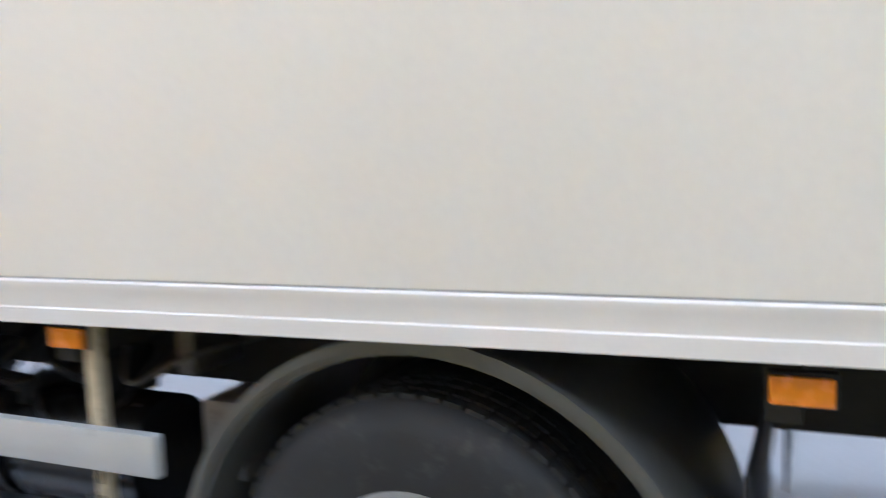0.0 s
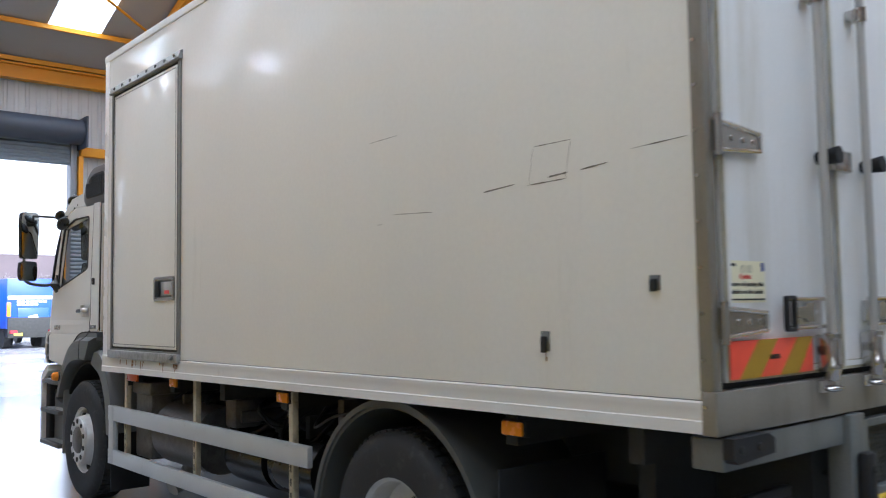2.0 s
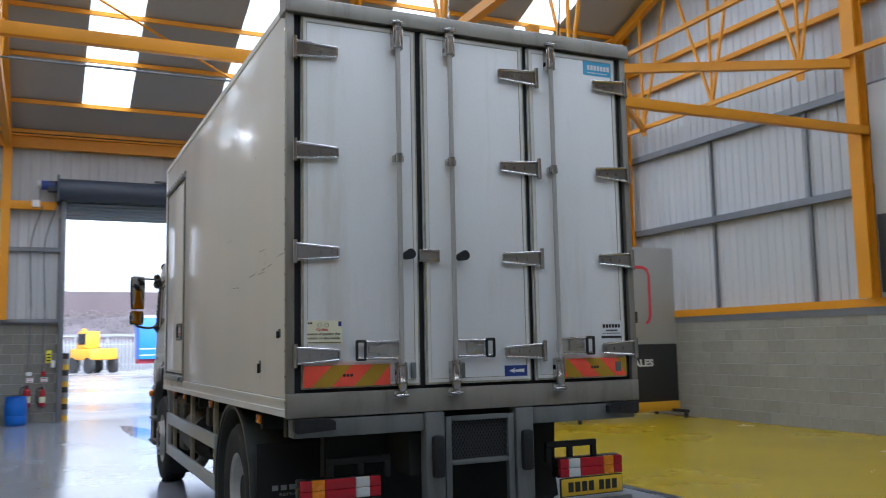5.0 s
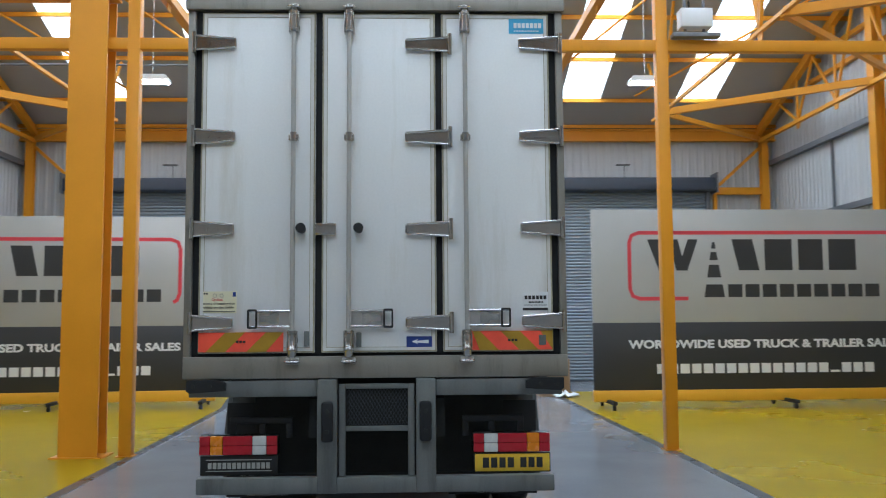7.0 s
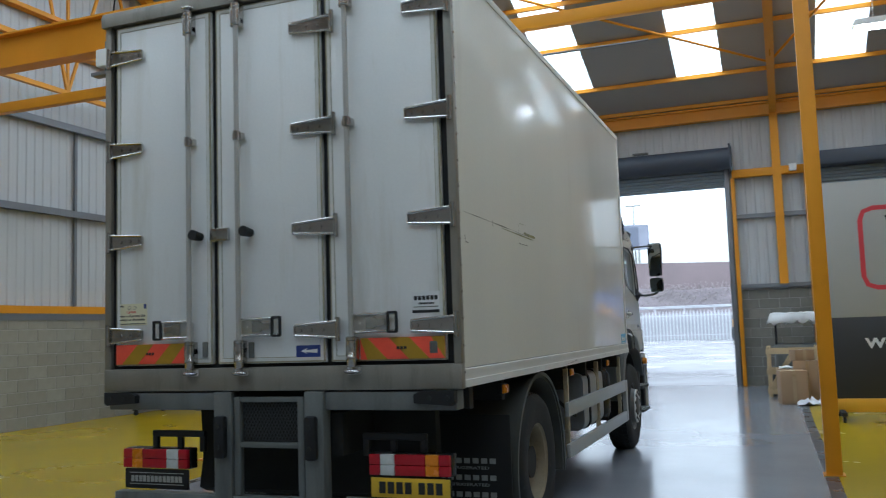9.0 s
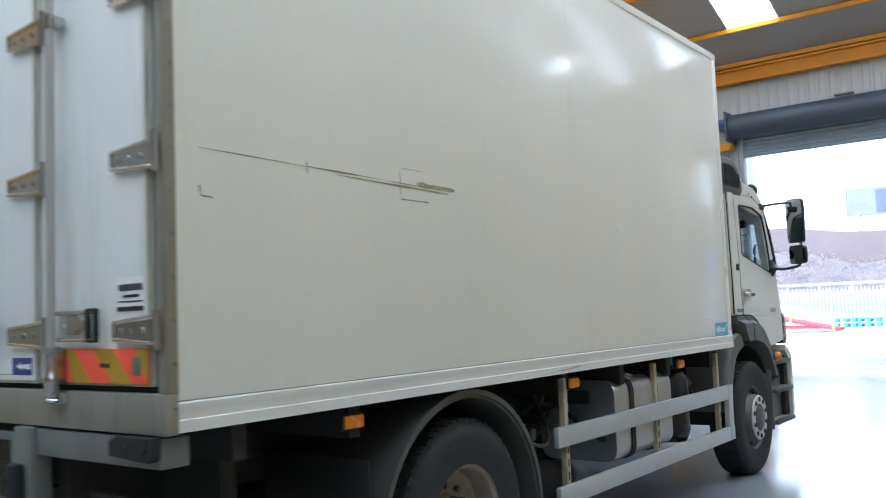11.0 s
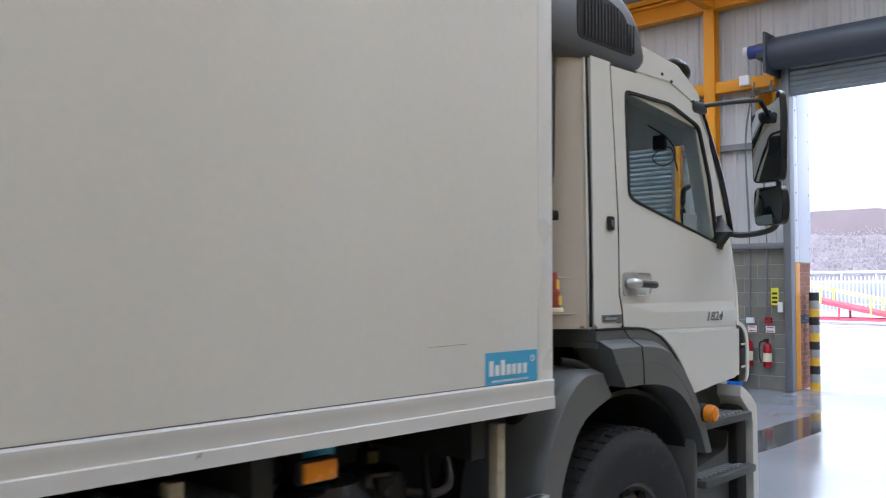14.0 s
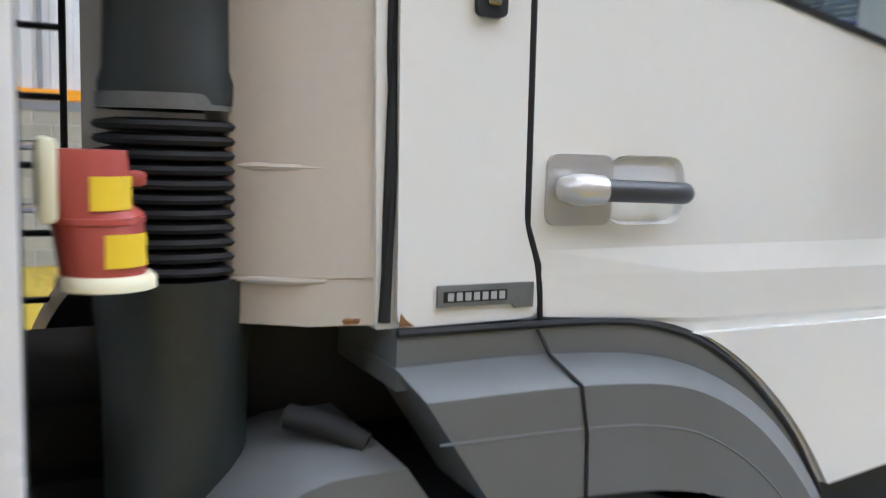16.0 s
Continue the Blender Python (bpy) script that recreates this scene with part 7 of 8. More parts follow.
# ---- banners ----
def banner(x, y, width, rz, label, on_wheels=True, z=0.12, height=3.48):
    """A large printed cloth banner; its print lies towards its own -y."""
    b = thing("banner", x, y, 0 if on_wheels else z, label, "banner", "dealer banners", rz=rz)
    z0 = z if on_wheels else 0.0
    base = 0.2 if on_wheels else 0.0
    split = z0 + base + (height - base) * 0.37
    top = z0 + height
    k = width / 6.24
    part("upper_cloth", box(bmesh.new(), 0, 0, split, width, 0.05, top, 0.004), BANNER_GREY, b, "silver-grey printed cloth")
    dark = part("lower_cloth", box(bmesh.new(), 0, 0, z0 + base, width, 0.05, split, 0.004), BANNER_DARK, b, "charcoal printed cloth")
    if on_wheels:
        part("base_board", box(bmesh.new(), -0.01, -0.03, z0, width + 0.01, 0.08, z0 + base, 0.006), BANNER_YELLOW, b, "yellow base board")
        for u in (0.04, 0.55, 0.97):
            foot = part("foot", box(bmesh.new(), u * width - 0.04, -0.5, 0.1, u * width + 0.04, 0.6, 0.16, 0.01), RUBBER, b, "black castored foot")
            for yy in (-0.42, 0.52):
                part("castor", rod(bmesh.new(), (u * width - 0.02, yy, 0.05), (u * width + 0.02, yy, 0.05), 0.05, seg=16), RUBBER, foot)
    # red open frame
    X0, X1, T0, T1 = 0.68 * k, width - 0.66 * k, top - 1.6 * k, top - 0.42 * k
    if not on_wheels:
        T0, T1 = 1.82, 2.88
    r, w = 0.18, 0.035
    path = [(X0 + 1.05 * k, T0), (X0 + r, T0), (X0 + 0.05, T0 + 0.05), (X0, T0 + r), (X0, T1 - r), (X0 + 0.05, T1 - 0.05), (X0 + r, T1),
            (X1 - r, T1), (X1 - 0.05, T1 - 0.05), (X1, T1 - r), (X1, T0 + r), (X1 - 0.05, T0 + 0.05), (X1 - 0.12, T0 + 0.01)]
    bm = bmesh.new()
    prev = None
    for i, p in enumerate(path):
        p = Vector(p)
        d = (Vector(path[min(i + 1, len(path) - 1)]) - Vector(path[max(i - 1, 0)])).normalized()
        nrm = Vector((-d.y, d.x)) * w
        cur = [bm.verts.new((p.x + nrm.x, -0.003, p.y + nrm.y)), bm.verts.new((p.x - nrm.x, -0.003, p.y - nrm.y))]
        if prev:
            bm.faces.new((prev[0], cur[0], cur[1], prev[1]))
        prev = cur
    part("red_frame", bm, BANNER_RED, b, "red printed outline", smooth=0)
    # the name drawn as plain slabs, with a road mark in its second letter
    kz = (T1 - T0) / 1.18
    lh = 0.56 * kz
    zb = T0 + 0.5 * kz
    x = X0 + 0.33 * k
    for lw, kind in ((0.92, "w"), (0.62, "road"), (0.42, "slab"), (0.56, "k"), (0.5, "slab"), (0.56, "slab")):
        lw *= k
        slabs = bmesh.new()
        if kind == "road":
            for a0, a1 in ((0.0, 0.22), (0.34, 0.56), (0.64, 0.78), (0.84, 0.95)):
                u0, u1 = lw * 0.3 * (1 - a0 * 0.92), lw * 0.3 * (1 - a1 * 0.92)
                cx, base_z, hh = x + lw * 0.36, zb - 0.5 * kz + 0.02, lh + 0.48 * kz
                prism(slabs, [(cx - u0, base_z + hh * a0), (cx + u0, base_z + hh * a0), (cx + u1, base_z + hh * a1), (cx - u1, base_z + hh * a1)], "y", -0.004, -0.001)
        elif kind == "w":
            prism(slabs, [(x, zb + lh), (x + 0.22 * k, zb + lh), (x + 0.33 * k, zb + lh * 0.45), (x + 0.42 * k, zb + lh), (x + 0.55 * k, zb + lh), (x + 0.63 * k, zb + lh * 0.45),
                          (x + 0.74 * k, zb + lh), (x + lw, zb + lh), (x + 0.72 * k, zb), (x + 0.52 * k, zb), (x + 0.46 * k, zb + lh * 0.4), (x + 0.4 * k, zb), (x + 0.2 * k, zb)], "y", -0.004, -0.001)
        else:
            lean = 0.12 * k if kind == "slab" and lw < 0.45 * k else 0
            prism(slabs, [(x, zb), (x + lw * 0.9, zb), (x + lw * 0.9 - lean, zb + lh), (x - lean, zb + lh)], "y", -0.004, -0.001)
        part("name_slab", slabs, BANNER_DARK, b, "charcoal slab of the dealer name", smooth=0)
        x += lw + 0.06 * k
    xa, xb = X0 + 1.78 * k, X1 - 0.28 * k
    step = (xb - xa) / 9
    for i in range(9):
        bm = bmesh.new()
        prism(bm, [(xa + i * step, T0 + 0.0 + 0.02), (xa + (i + 0.82) * step, T0 + 0.02), (xa + (i + 0.82) * step, T0 + 0.25 * kz), (xa + i * step, T0 + 0.25 * kz)], "y", -0.004, -0.001)
        part("name_slab", bm, BANNER_DARK, b, smooth=0)
    mid = z0 + base + (split - z0 - base) * 0.62
    words("slogan", "WORLDWIDE USED TRUCK & TRAILER SALES", 0.2, INK_WHITE, b, Matrix.Translation((0.64 * k, -0.0025, mid)) @ FACE_REAR, 0.008, width=(width - 1.27 * k) * (1 if on_wheels else 0.87))
    xa, xb = 1.13 * k, width - 1.12 * k
    step = (xb - xa) / 19
    for i in range(19):
        h = 0.04 if i == 15 else 0.17
        part("web_address_bar", box(bmesh.new(), xa + i * step, -0.004, mid - 0.46, xa + (i + 0.8) * step, -0.001, mid - 0.46 + h * k), INK_WHITE, b, smooth=0)
    return b


banner(3.5, 9.8, 6.37, 1.0, "wheeled silver and charcoal dealer banner with red outline")
banner(-9.85, 10.35, 6.37, 4.5, "wheeled silver and charcoal dealer banner with red outline")
banner(EAST - 0.26, 4.68, 6.5, -90, "wall-hung silver and charcoal dealer banner with red outline", False, 2.32, 3.46)


# ---- fittings ----
def high_bay(x, y, z):
    l = thing("ceiling_light", x, y, z, "white hanging LED high-bay light", "ceiling light", "high-bay lights")
    part("housing", prism(bmesh.new(), [(-0.26, 0.1), (-0.3, 0.04), (-0.3, 0), (0.3, 0), (0.3, 0.04), (0.26, 0.1)], "y", -0.16, 0.16), STICKER_WHITE, l)
    part("lit_panel", box(bmesh.new(), -0.27, -0.14, -0.012, 0.27, 0.14, -0.0005), glow("led_panel", (1, 0.98, 0.95), 55), l, "glowing LED panel")
    part("hanger", rod(bmesh.new(), (0, 0, 0.1), (0, 0, roof_z(y) - z), 0.008), STEEL, l)


for x, y in ((4.62, 10.0), (-4.53, 10.0)):
    high_bay(x, y, 6.02)
bm = box(bmesh.new(), -0.2, -0.1, 0.0, 0.2, 0.12, 0.24, 0.01)
for x, y0 in ((3.8, 4.69), (-5.4, 4.66)):
    h = thing("control_cabinet", x, y0, 5.1 if x > 0 else 5.2, "pale grey control cabinet fixed on a beam", "control box")
    c = part("cabinet", box(bmesh.new(), -0.2, -0.14, 0.12, 0.2, 0.06, 0.36, 0.01), STICKER_WHITE, h)
    part("cable_tray", box(bmesh.new(), -0.3, -0.12, 0.0, 0.3, 0.02, 0.05, 0.004), RAIL_STEEL, h)
    part("cable", sweep(bmesh.new(), smooth_path([(-0.05, 0, 0.36), (-0.06, 0, 0.6), (0, 0.02, 1.2), (0, 0.05, 1.9)]), 0.012, 8), RUBBER, h)
    for k in (-1, 1):
        part("conduit", rod(bmesh.new(), (k * 0.12, -0.02, 0.04), (k * 0.12, -0.02, 0.5), 0.02), RAIL_STEEL, h)

# barrel, extinguishers, signs and cables by the doorway
b = thing("plastic_barrel", -3.08, 16.72, 0, "blue plastic drum standing by the wall", "barrel")
BLUE_PLASTIC = surface("blue_plastic", (0.012, 0.13, 0.55), 0.38, vary=0.1, scale=4, bump=0.03)
part("drum", lathe(bmesh.new(), [(0.19, 0), (0.215, 0.02), (0.23, 0.08), (0.235, 0.2), (0.226, 0.22), (0.235, 0.24), (0.235, 0.46), (0.226, 0.48), (0.23, 0.51), (0.215, 0.59), (0.2, 0.62), (0.001, 0.62)], (0, 0, 0), "z", 40), BLUE_PLASTIC, b)
part("rim_ring", lathe(bmesh.new(), [(0.2, 0.615), (0.228, 0.615), (0.228, 0.64), (0.2, 0.64)], (0, 0, 0), "z", 40), BLUE_PLASTIC, b)
part("bung", rod(bmesh.new(), (0.1, 0, 0.62), (0.1, 0, 0.642), 0.035, seg=16), BLUE_PLASTIC, b)
RED_PAINT = surface("red_gloss_paint", (0.34, 0.012, 0.02), 0.25, vary=0.08, bump=0.01)


def extinguisher(x, r, h, label):
    e = thing("fire_extinguisher", x, FRONT - 0.16, 0.37, label, "fire extinguisher", "fire extinguishers")
    part("cylinder", lathe(bmesh.new(), [(r * 0.9, 0), (r, 0.02), (r, h * 0.72), (r * 0.8, h * 0.8), (r * 0.35, h * 0.85), (r * 0.35, h * 0.92), (0.001, h * 0.92)], (0, 0, 0), "z", 28), RED_PAINT, e)
    part("label", lathe(bmesh.new(), [(r + 0.001, h * 0.2), (r + 0.002, h * 0.2), (r + 0.002, h * 0.5), (r + 0.001, h * 0.5)], (0, 0, 0), "z", 28), STICKER_CREAM, e)
    part("lever", box(bmesh.new(), -0.03, -0.09, h * 0.92, 0.02, 0.02, h, 0.008), RUBBER, e)
    part("hose", sweep(bmesh.new(), smooth_path([(-0.02, 0, h * 0.92), (-r - 0.05, -0.02, h * 0.85), (-r - 0.06, -0.02, h * 0.4), (-r - 0.03, -0.02, h * 0.15)]), 0.012, 8), RUBBER, e)
    part("wall_bracket", box(bmesh.new(), -0.03, r * 0.6, h * 0.5, 0.03, 0.12, h * 0.62, 0.004), GREY_STEEL, e)


extinguisher(-2.87, 0.075, 0.5, "red fire extinguisher hung on the block wall")
extinguisher(-2.55, 0.065, 0.46, "slim red fire extinguisher hung on the block wall")


def plaque(name, x, z, w, h, material, label, category, marks=None, depth=0.01):
    p = thing(name, x, FRONT - 0.1, z, label, category)
    part("plate", box(bmesh.new(), -w / 2, -depth, -h / 2, w / 2, 0, h / 2, 0.002), material, p)
    for zz, ww, mat in marks or ():
        part("mark", box(bmesh.new(), -w / 2 * ww, -depth - 0.002, zz - h * 0.06, w / 2 * ww, -depth, zz + h * 0.06), mat, p)
    return p


plaque("safety_sign", -2.82, 0.98, 0.15, 0.11, STICKER_WHITE, "small white and red safety sign on the wall", "sign", ((0.03, 0.7, INK_RED), (-0.03, 0.7, INK_RED)))
plaque("safety_sign", -2.52, 0.98, 0.15, 0.11, STICKER_WHITE, "small white and red safety sign on the wall", "sign", ((0.03, 0.7, INK_RED), (-0.03, 0.7, INK_RED)))
plaque("socket_box", -2.84, 1.12, 0.12, 0.09, STICKER_WHITE, "white electrical socket box", "socket", depth=0.06)
plaque("alarm_point", -2.54, 1.12, 0.1, 0.1, RED_PAINT, "red fire alarm call point", "alarm", depth=0.06)
plaque("notice", -2.44, 1.51, 0.12, 0.28, surface("yellow_notice", (0.8, 0.75, 0.04), 0.5, vary=0.05, bump=0), "yellow notice pinned to the block wall", "notice", ((0.05, 0.7, INK), (-0.02, 0.7, INK), (-0.09, 0.7, INK)))
plaque("switch_box", -2.34, 1.34, 0.08, 0.16, STICKER_WHITE, "small grey shutter switch box", "switch", depth=0.05)
for x, z0, z1 in ((-2.85, 1.16, 4.1), (-2.56, 1.16, 4.1)):
    bm = sweep(bmesh.new(), smooth_path([(x, FRONT - 0.125, z0), (x + 0.01, FRONT - 0.13, (z0 + z1) / 2), (x - 0.03, FRONT - 0.13, z1), (x + 0.2, FRONT - 0.3, z1 + 0.9)]), 0.016, 8)
    tagged(part("conduit", bm, RAIL_STEEL), "grey electrical conduit running up the wall", "conduit")
for x, z in ((-2.8, 5.05), (3.45, 5.05)):
    plaque("junction_box", x, z, 0.16, 0.16, STICKER_WHITE, "white junction box on the steel lintel", "junction box", depth=0.25)
for x in (-6.07, 5.85, 0.0):
    s = thing("exit_lamp_bracket", x, FRONT - 0.3, 5.68, "small dark lamp on a wall bracket", "wall lamp", "wall lamps")
    part("lamp_head", box(bmesh.new(), -0.18, -0.14, 0.0, 0.18, 0.0, 0.035, 0.008), GREY_STEEL, s)
    part("stem", rod(bmesh.new(), (0.05, 0.0, -0.3), (0.05, 0.0, 0.0), 0.012), GREY_STEEL, s)

# crate, boxes and the small covered cart by the shutter
WOOD = surface("pale_pallet_wood", (0.5, 0.38, 0.22), 0.75, vary=0.2, scale=5, fine=60, bump=0.12, piece=0.12)
TAPE = surface("brown_parcel_tape", (0.4, 0.29, 0.17), 0.3, vary=0.08, scale=5, bump=0.01)
CARD = surface("brown_cardboard", (0.36, 0.24, 0.14), 0.8, vary=0.12, scale=3, fine=90, bump=0.04)
c = thing("wooden_crate", 3.15, 14.3, 0, "open slatted pale wooden crate", "crate")
for x in (-0.45, 0.45):
    for y in (-0.35, 0.35):
        part("post", box(bmesh.new(), x - 0.035, y - 0.035, 0.0, x + 0.035, y + 0.035, 1.0, 0.004), WOOD, c)
for z in (0.12, 0.5, 0.9):
    for y in (-0.385, 0.385):
        part("slat", box(bmesh.new(), -0.5, y - 0.01, z - 0.05, 0.5, y + 0.01, z + 0.05), WOOD, c)
    for x in (-0.49, 0.49):
        part("slat", box(bmesh.new(), x - 0.01, -0.36, z - 0.05, x + 0.01, 0.36, z + 0.05), WOOD, c)
for y in (-0.41, 0.41):
    part("brace", beam(bmesh.new(), (-0.42, y, 0.16), (0.0, y, 0.86), 0.015, 0.08), WOOD, c)
part("floor_board", box(bmesh.new(), -0.48, -0.38, 0.06, 0.48, 0.38, 0.09), WOOD, c)
for x, y, z, w, d, h, rz in ((3.1, 12.6, 0, 0.46, 0.5, 0.6, 8), (3.4, 13.2, 0, 0.5, 0.5, 0.75, -5), (3.02, 13.3, 0, 0.36, 0.5, 0.6, 3), (3.3, 13.2, 0.75, 0.36, 0.3, 0.2, 20)):
    k = thing("cardboard_box", x, y, z, "brown cardboard carton with taped lid", "box", "cartons", rz=rz)
    part("carton", box(bmesh.new(), -w / 2, -d / 2, 0, w / 2, d / 2, h, 0.006), CARD, k)
    part("tape", box(bmesh.new(), -0.03, -d / 2 - 0.001, 0.01, 0.03, d / 2 + 0.001, h + 0.002), TAPE, k)
SHEET = surface("white_dust_sheet", (0.75, 0.76, 0.78), 0.7, vary=0.1, scale=6, bump=0.2)
v = thing("covered_cart", 3.3, 15.75, 0, "small cart under a white dust sheet", "cart")
part("frame", box(bmesh.new(), -0.5, -0.6, 0.3, 0.5, 0.6, 1.0, 0.04), GREY_STEEL, v)
for x in (-0.5, 0.5):
    for y in (-0.45, 0.45):
        part("wheel", rod(bmesh.new(), (x - 0.06, y, 0.2), (x + 0.06, y, 0.2), 0.2, seg=24), TYRE_RUBBER, v)
        part("roof_post", rod(bmesh.new(), (x * 0.9, y, 1.0), (x * 0.9, y, 1.6), 0.02), RUBBER, v)
bm = bmesh.new()
n = 16
g = [[bm.verts.new((-0.62 + 1.24 * i / n, -0.7 + 1.4 * j / n, 1.66 + 0.05 * noise.noise((i * 0.5, j * 0.5, 1)) - (0.2 + 0.08 * noise.noise((i * 0.7, j * 0.7, 4)) if i in (0, n) or j in (0, n) else 0))) for i in range(n + 1)] for j in range(n + 1)]
for j in range(n):
    for i in range(n):
        bm.faces.new((g[j][i], g[j][i + 1], g[j + 1][i + 1], g[j + 1][i]))
sheet_ob = part("dust_sheet", bm, SHEET, v, "crumpled white dust sheet", smooth=60)
sheet_ob.modifiers.new("thick", "SOLIDIFY").thickness = 0.01
bm = bmesh.new()
g = [[bm.verts.new((3.16 + 0.5 * i / 8, 12.0 + 0.34 * j / 5, 0.015 + 0.16 * abs(noise.noise((i * 0.9, j * 0.9, 7))))) for i in range(9)] for j in range(6)]
for j in range(5):
    for i in range(8):
        bm.faces.new((g[j][i], g[j][i + 1], g[j + 1][i + 1], g[j + 1][i]))
ob = part("plastic_wrap", bm, SHEET, None, smooth=60)
ob.modifiers.new("thick", "SOLIDIFY").thickness = 0.008
tagged(ob, "crumpled white plastic wrap on the floor", "plastic wrap")
bm = bmesh.new()
g = [[bm.verts.new((2.84 + 0.052 * i, 13.08 + 0.07 * j, 0.615 + 0.06 * abs(noise.noise((i * 0.8, j * 0.9, 2))) - (0.14 if i == 0 else 0.0))) for i in range(7)] for j in range(7)]
for j in range(6):
    for i in range(6):
        bm.faces.new((g[j][i], g[j][i + 1], g[j + 1][i + 1], g[j + 1][i]))
ob = part("plastic_wrap", bm, SHEET, None, smooth=60)
ob.modifiers.new("thick", "SOLIDIFY").thickness = 0.008
tagged(ob, "crumpled white plastic wrap on the cartons", "plastic wrap")
p = thing("wooden_pallet", -3.95, 15.6, 0, "low wooden pallet by the shutter", "pallet")
for k in range(5):
    part("board", box(bmesh.new(), -0.5, -0.4 + k * 0.18, 0.1, 0.4, -0.28 + k * 0.18, 0.12), WOOD, p)
for x in (-0.45, -0.05, 0.33):
    part("bearer", box(bmesh.new(), x, -0.4, 0, x + 0.07, 0.44, 0.1), WOOD, p)

# ---- yard things ----
BOLL_Y, BOLL_K = surface("yellow_bollard", (0.8, 0.5, 0.05), 0.5, vary=0.1), surface("black_bollard", (0.03, 0.03, 0.03), 0.5, vary=0.1)
b = thing("bollard", -2.06, 17.76, -0.02, "black and yellow striped steel bollard", "bollard")
BOLL_G = surface("grey_bollard_band", (0.35, 0.36, 0.38), 0.4, vary=0.1)
for k in range(12):
    part("band", rod(bmesh.new(), (0, 0, k * 0.133), (0, 0, (k + 1) * 0.133), 0.08, seg=24), (BOLL_Y, BOLL_G, BOLL_K)[k % 3], b)
WHITE_PAINT = surface("white_fence_paint", (0.25, 0.262, 0.287), 0.5, vary=0.08)
f = thing("palisade_fence", 0, 72, -0.02, "pale steel palisade fence along the yard", "fence")
for z in (0.45, 2.1):
    part("rail", box(bmesh.new(), -40, 0.02, z - 0.03, 40, 0.07, z + 0.03), WHITE_PAINT, f)
pale = mesh_of(prism(bmesh.new(), [(-0.05, 0), (0.05, 0), (0.05, 2.42), (0, 2.55), (-0.05, 2.42)], "y", 0, 0.02), "pale", 0)
pale.materials.append(WHITE_PAINT)
for k in range(280):
    ob = new("pale", pale)
    ob.parent = f
    ob.location = (-40 + k * 0.2857, 0, 0)
g = thing("crash_barrier", 0, 73.6, 0, "pale steel crash barrier along the foot of the bank", "barrier")
part("barrier_rail", prism(bmesh.new(), [(0, 2.72), (-0.05, 2.78), (0, 2.84), (-0.05, 2.9), (0, 2.96), (0.03, 2.96), (0.03, 2.72)], "x", -45, 40), WHITE_PAINT, g)
for k in range(34):
    part("barrier_post", box(bmesh.new(), -45 + k * 2.5, 0.03, 0, -44.88 + k * 2.5, 0.13, 2.9), WHITE_PAINT, g, smooth=0)
setting("wall_verge", box(bmesh.new(), -90, 73.02, -0.2, 90, 73.35, 2.25), surface("verge_concrete", (0.16, 0.165, 0.18), 0.8, vary=0.15, scale=0.6, fine=9, bump=0.1), "low pale concrete wall behind the fence", "wall")
RAMP_RED = surface("red_ramp_steel", (0.3, 0.015, 0.035), 0.5, vary=0.1)
r = thing("loading_ramp", -11.2, 45, -0.02, "long red steel loading ramp on wheels", "ramp")
r.scale = (0.72, 0.72, 0.62)
part("deck", prism(bmesh.new(), [(-8, 3.4), (6, 0.1), (6, 0.3), (-8, 3.75)], "y", -1.2, 1.2), RAMP_RED, r)
for x in (-6, -3, 0, 3, 5.8):
    for y in (-1.2, 1.2):
        z = 3.5 - (x + 8) * 0.243
        part("rail_post", box(bmesh.new(), x - 0.05, y - 0.05, z, x + 0.05, y + 0.05, z + 1.1), BOLL_Y, r)
for y in (-1.2, 1.2):
    part("hand_rail", beam(bmesh.new(), (-6, y, 4.1), (5.8, y, 1.25), 0.07, 0.07), BOLL_Y, r)
part("leg", box(bmesh.new(), -7, -1, 0, -6.6, 1, 3.2), RAMP_RED, r)
for x in (-5, -3, -1, 1):
    for y in (-1.1, 1.0):
        part("prop", box(bmesh.new(), x, y, 0.3, x + 0.12, y + 0.1, 3.4 - (x + 8) * 0.243), RAMP_RED, r)
for y in (-1.1, 1.0):
    part("bottom_beam", box(bmesh.new(), -7, y, 0.3, 5, y + 0.12, 0.5), RAMP_RED, r)
LORRY_BLUE = surface("blue_lorry_paint", (0.008, 0.055, 0.36), 0.35, vary=0.1, scale=1)


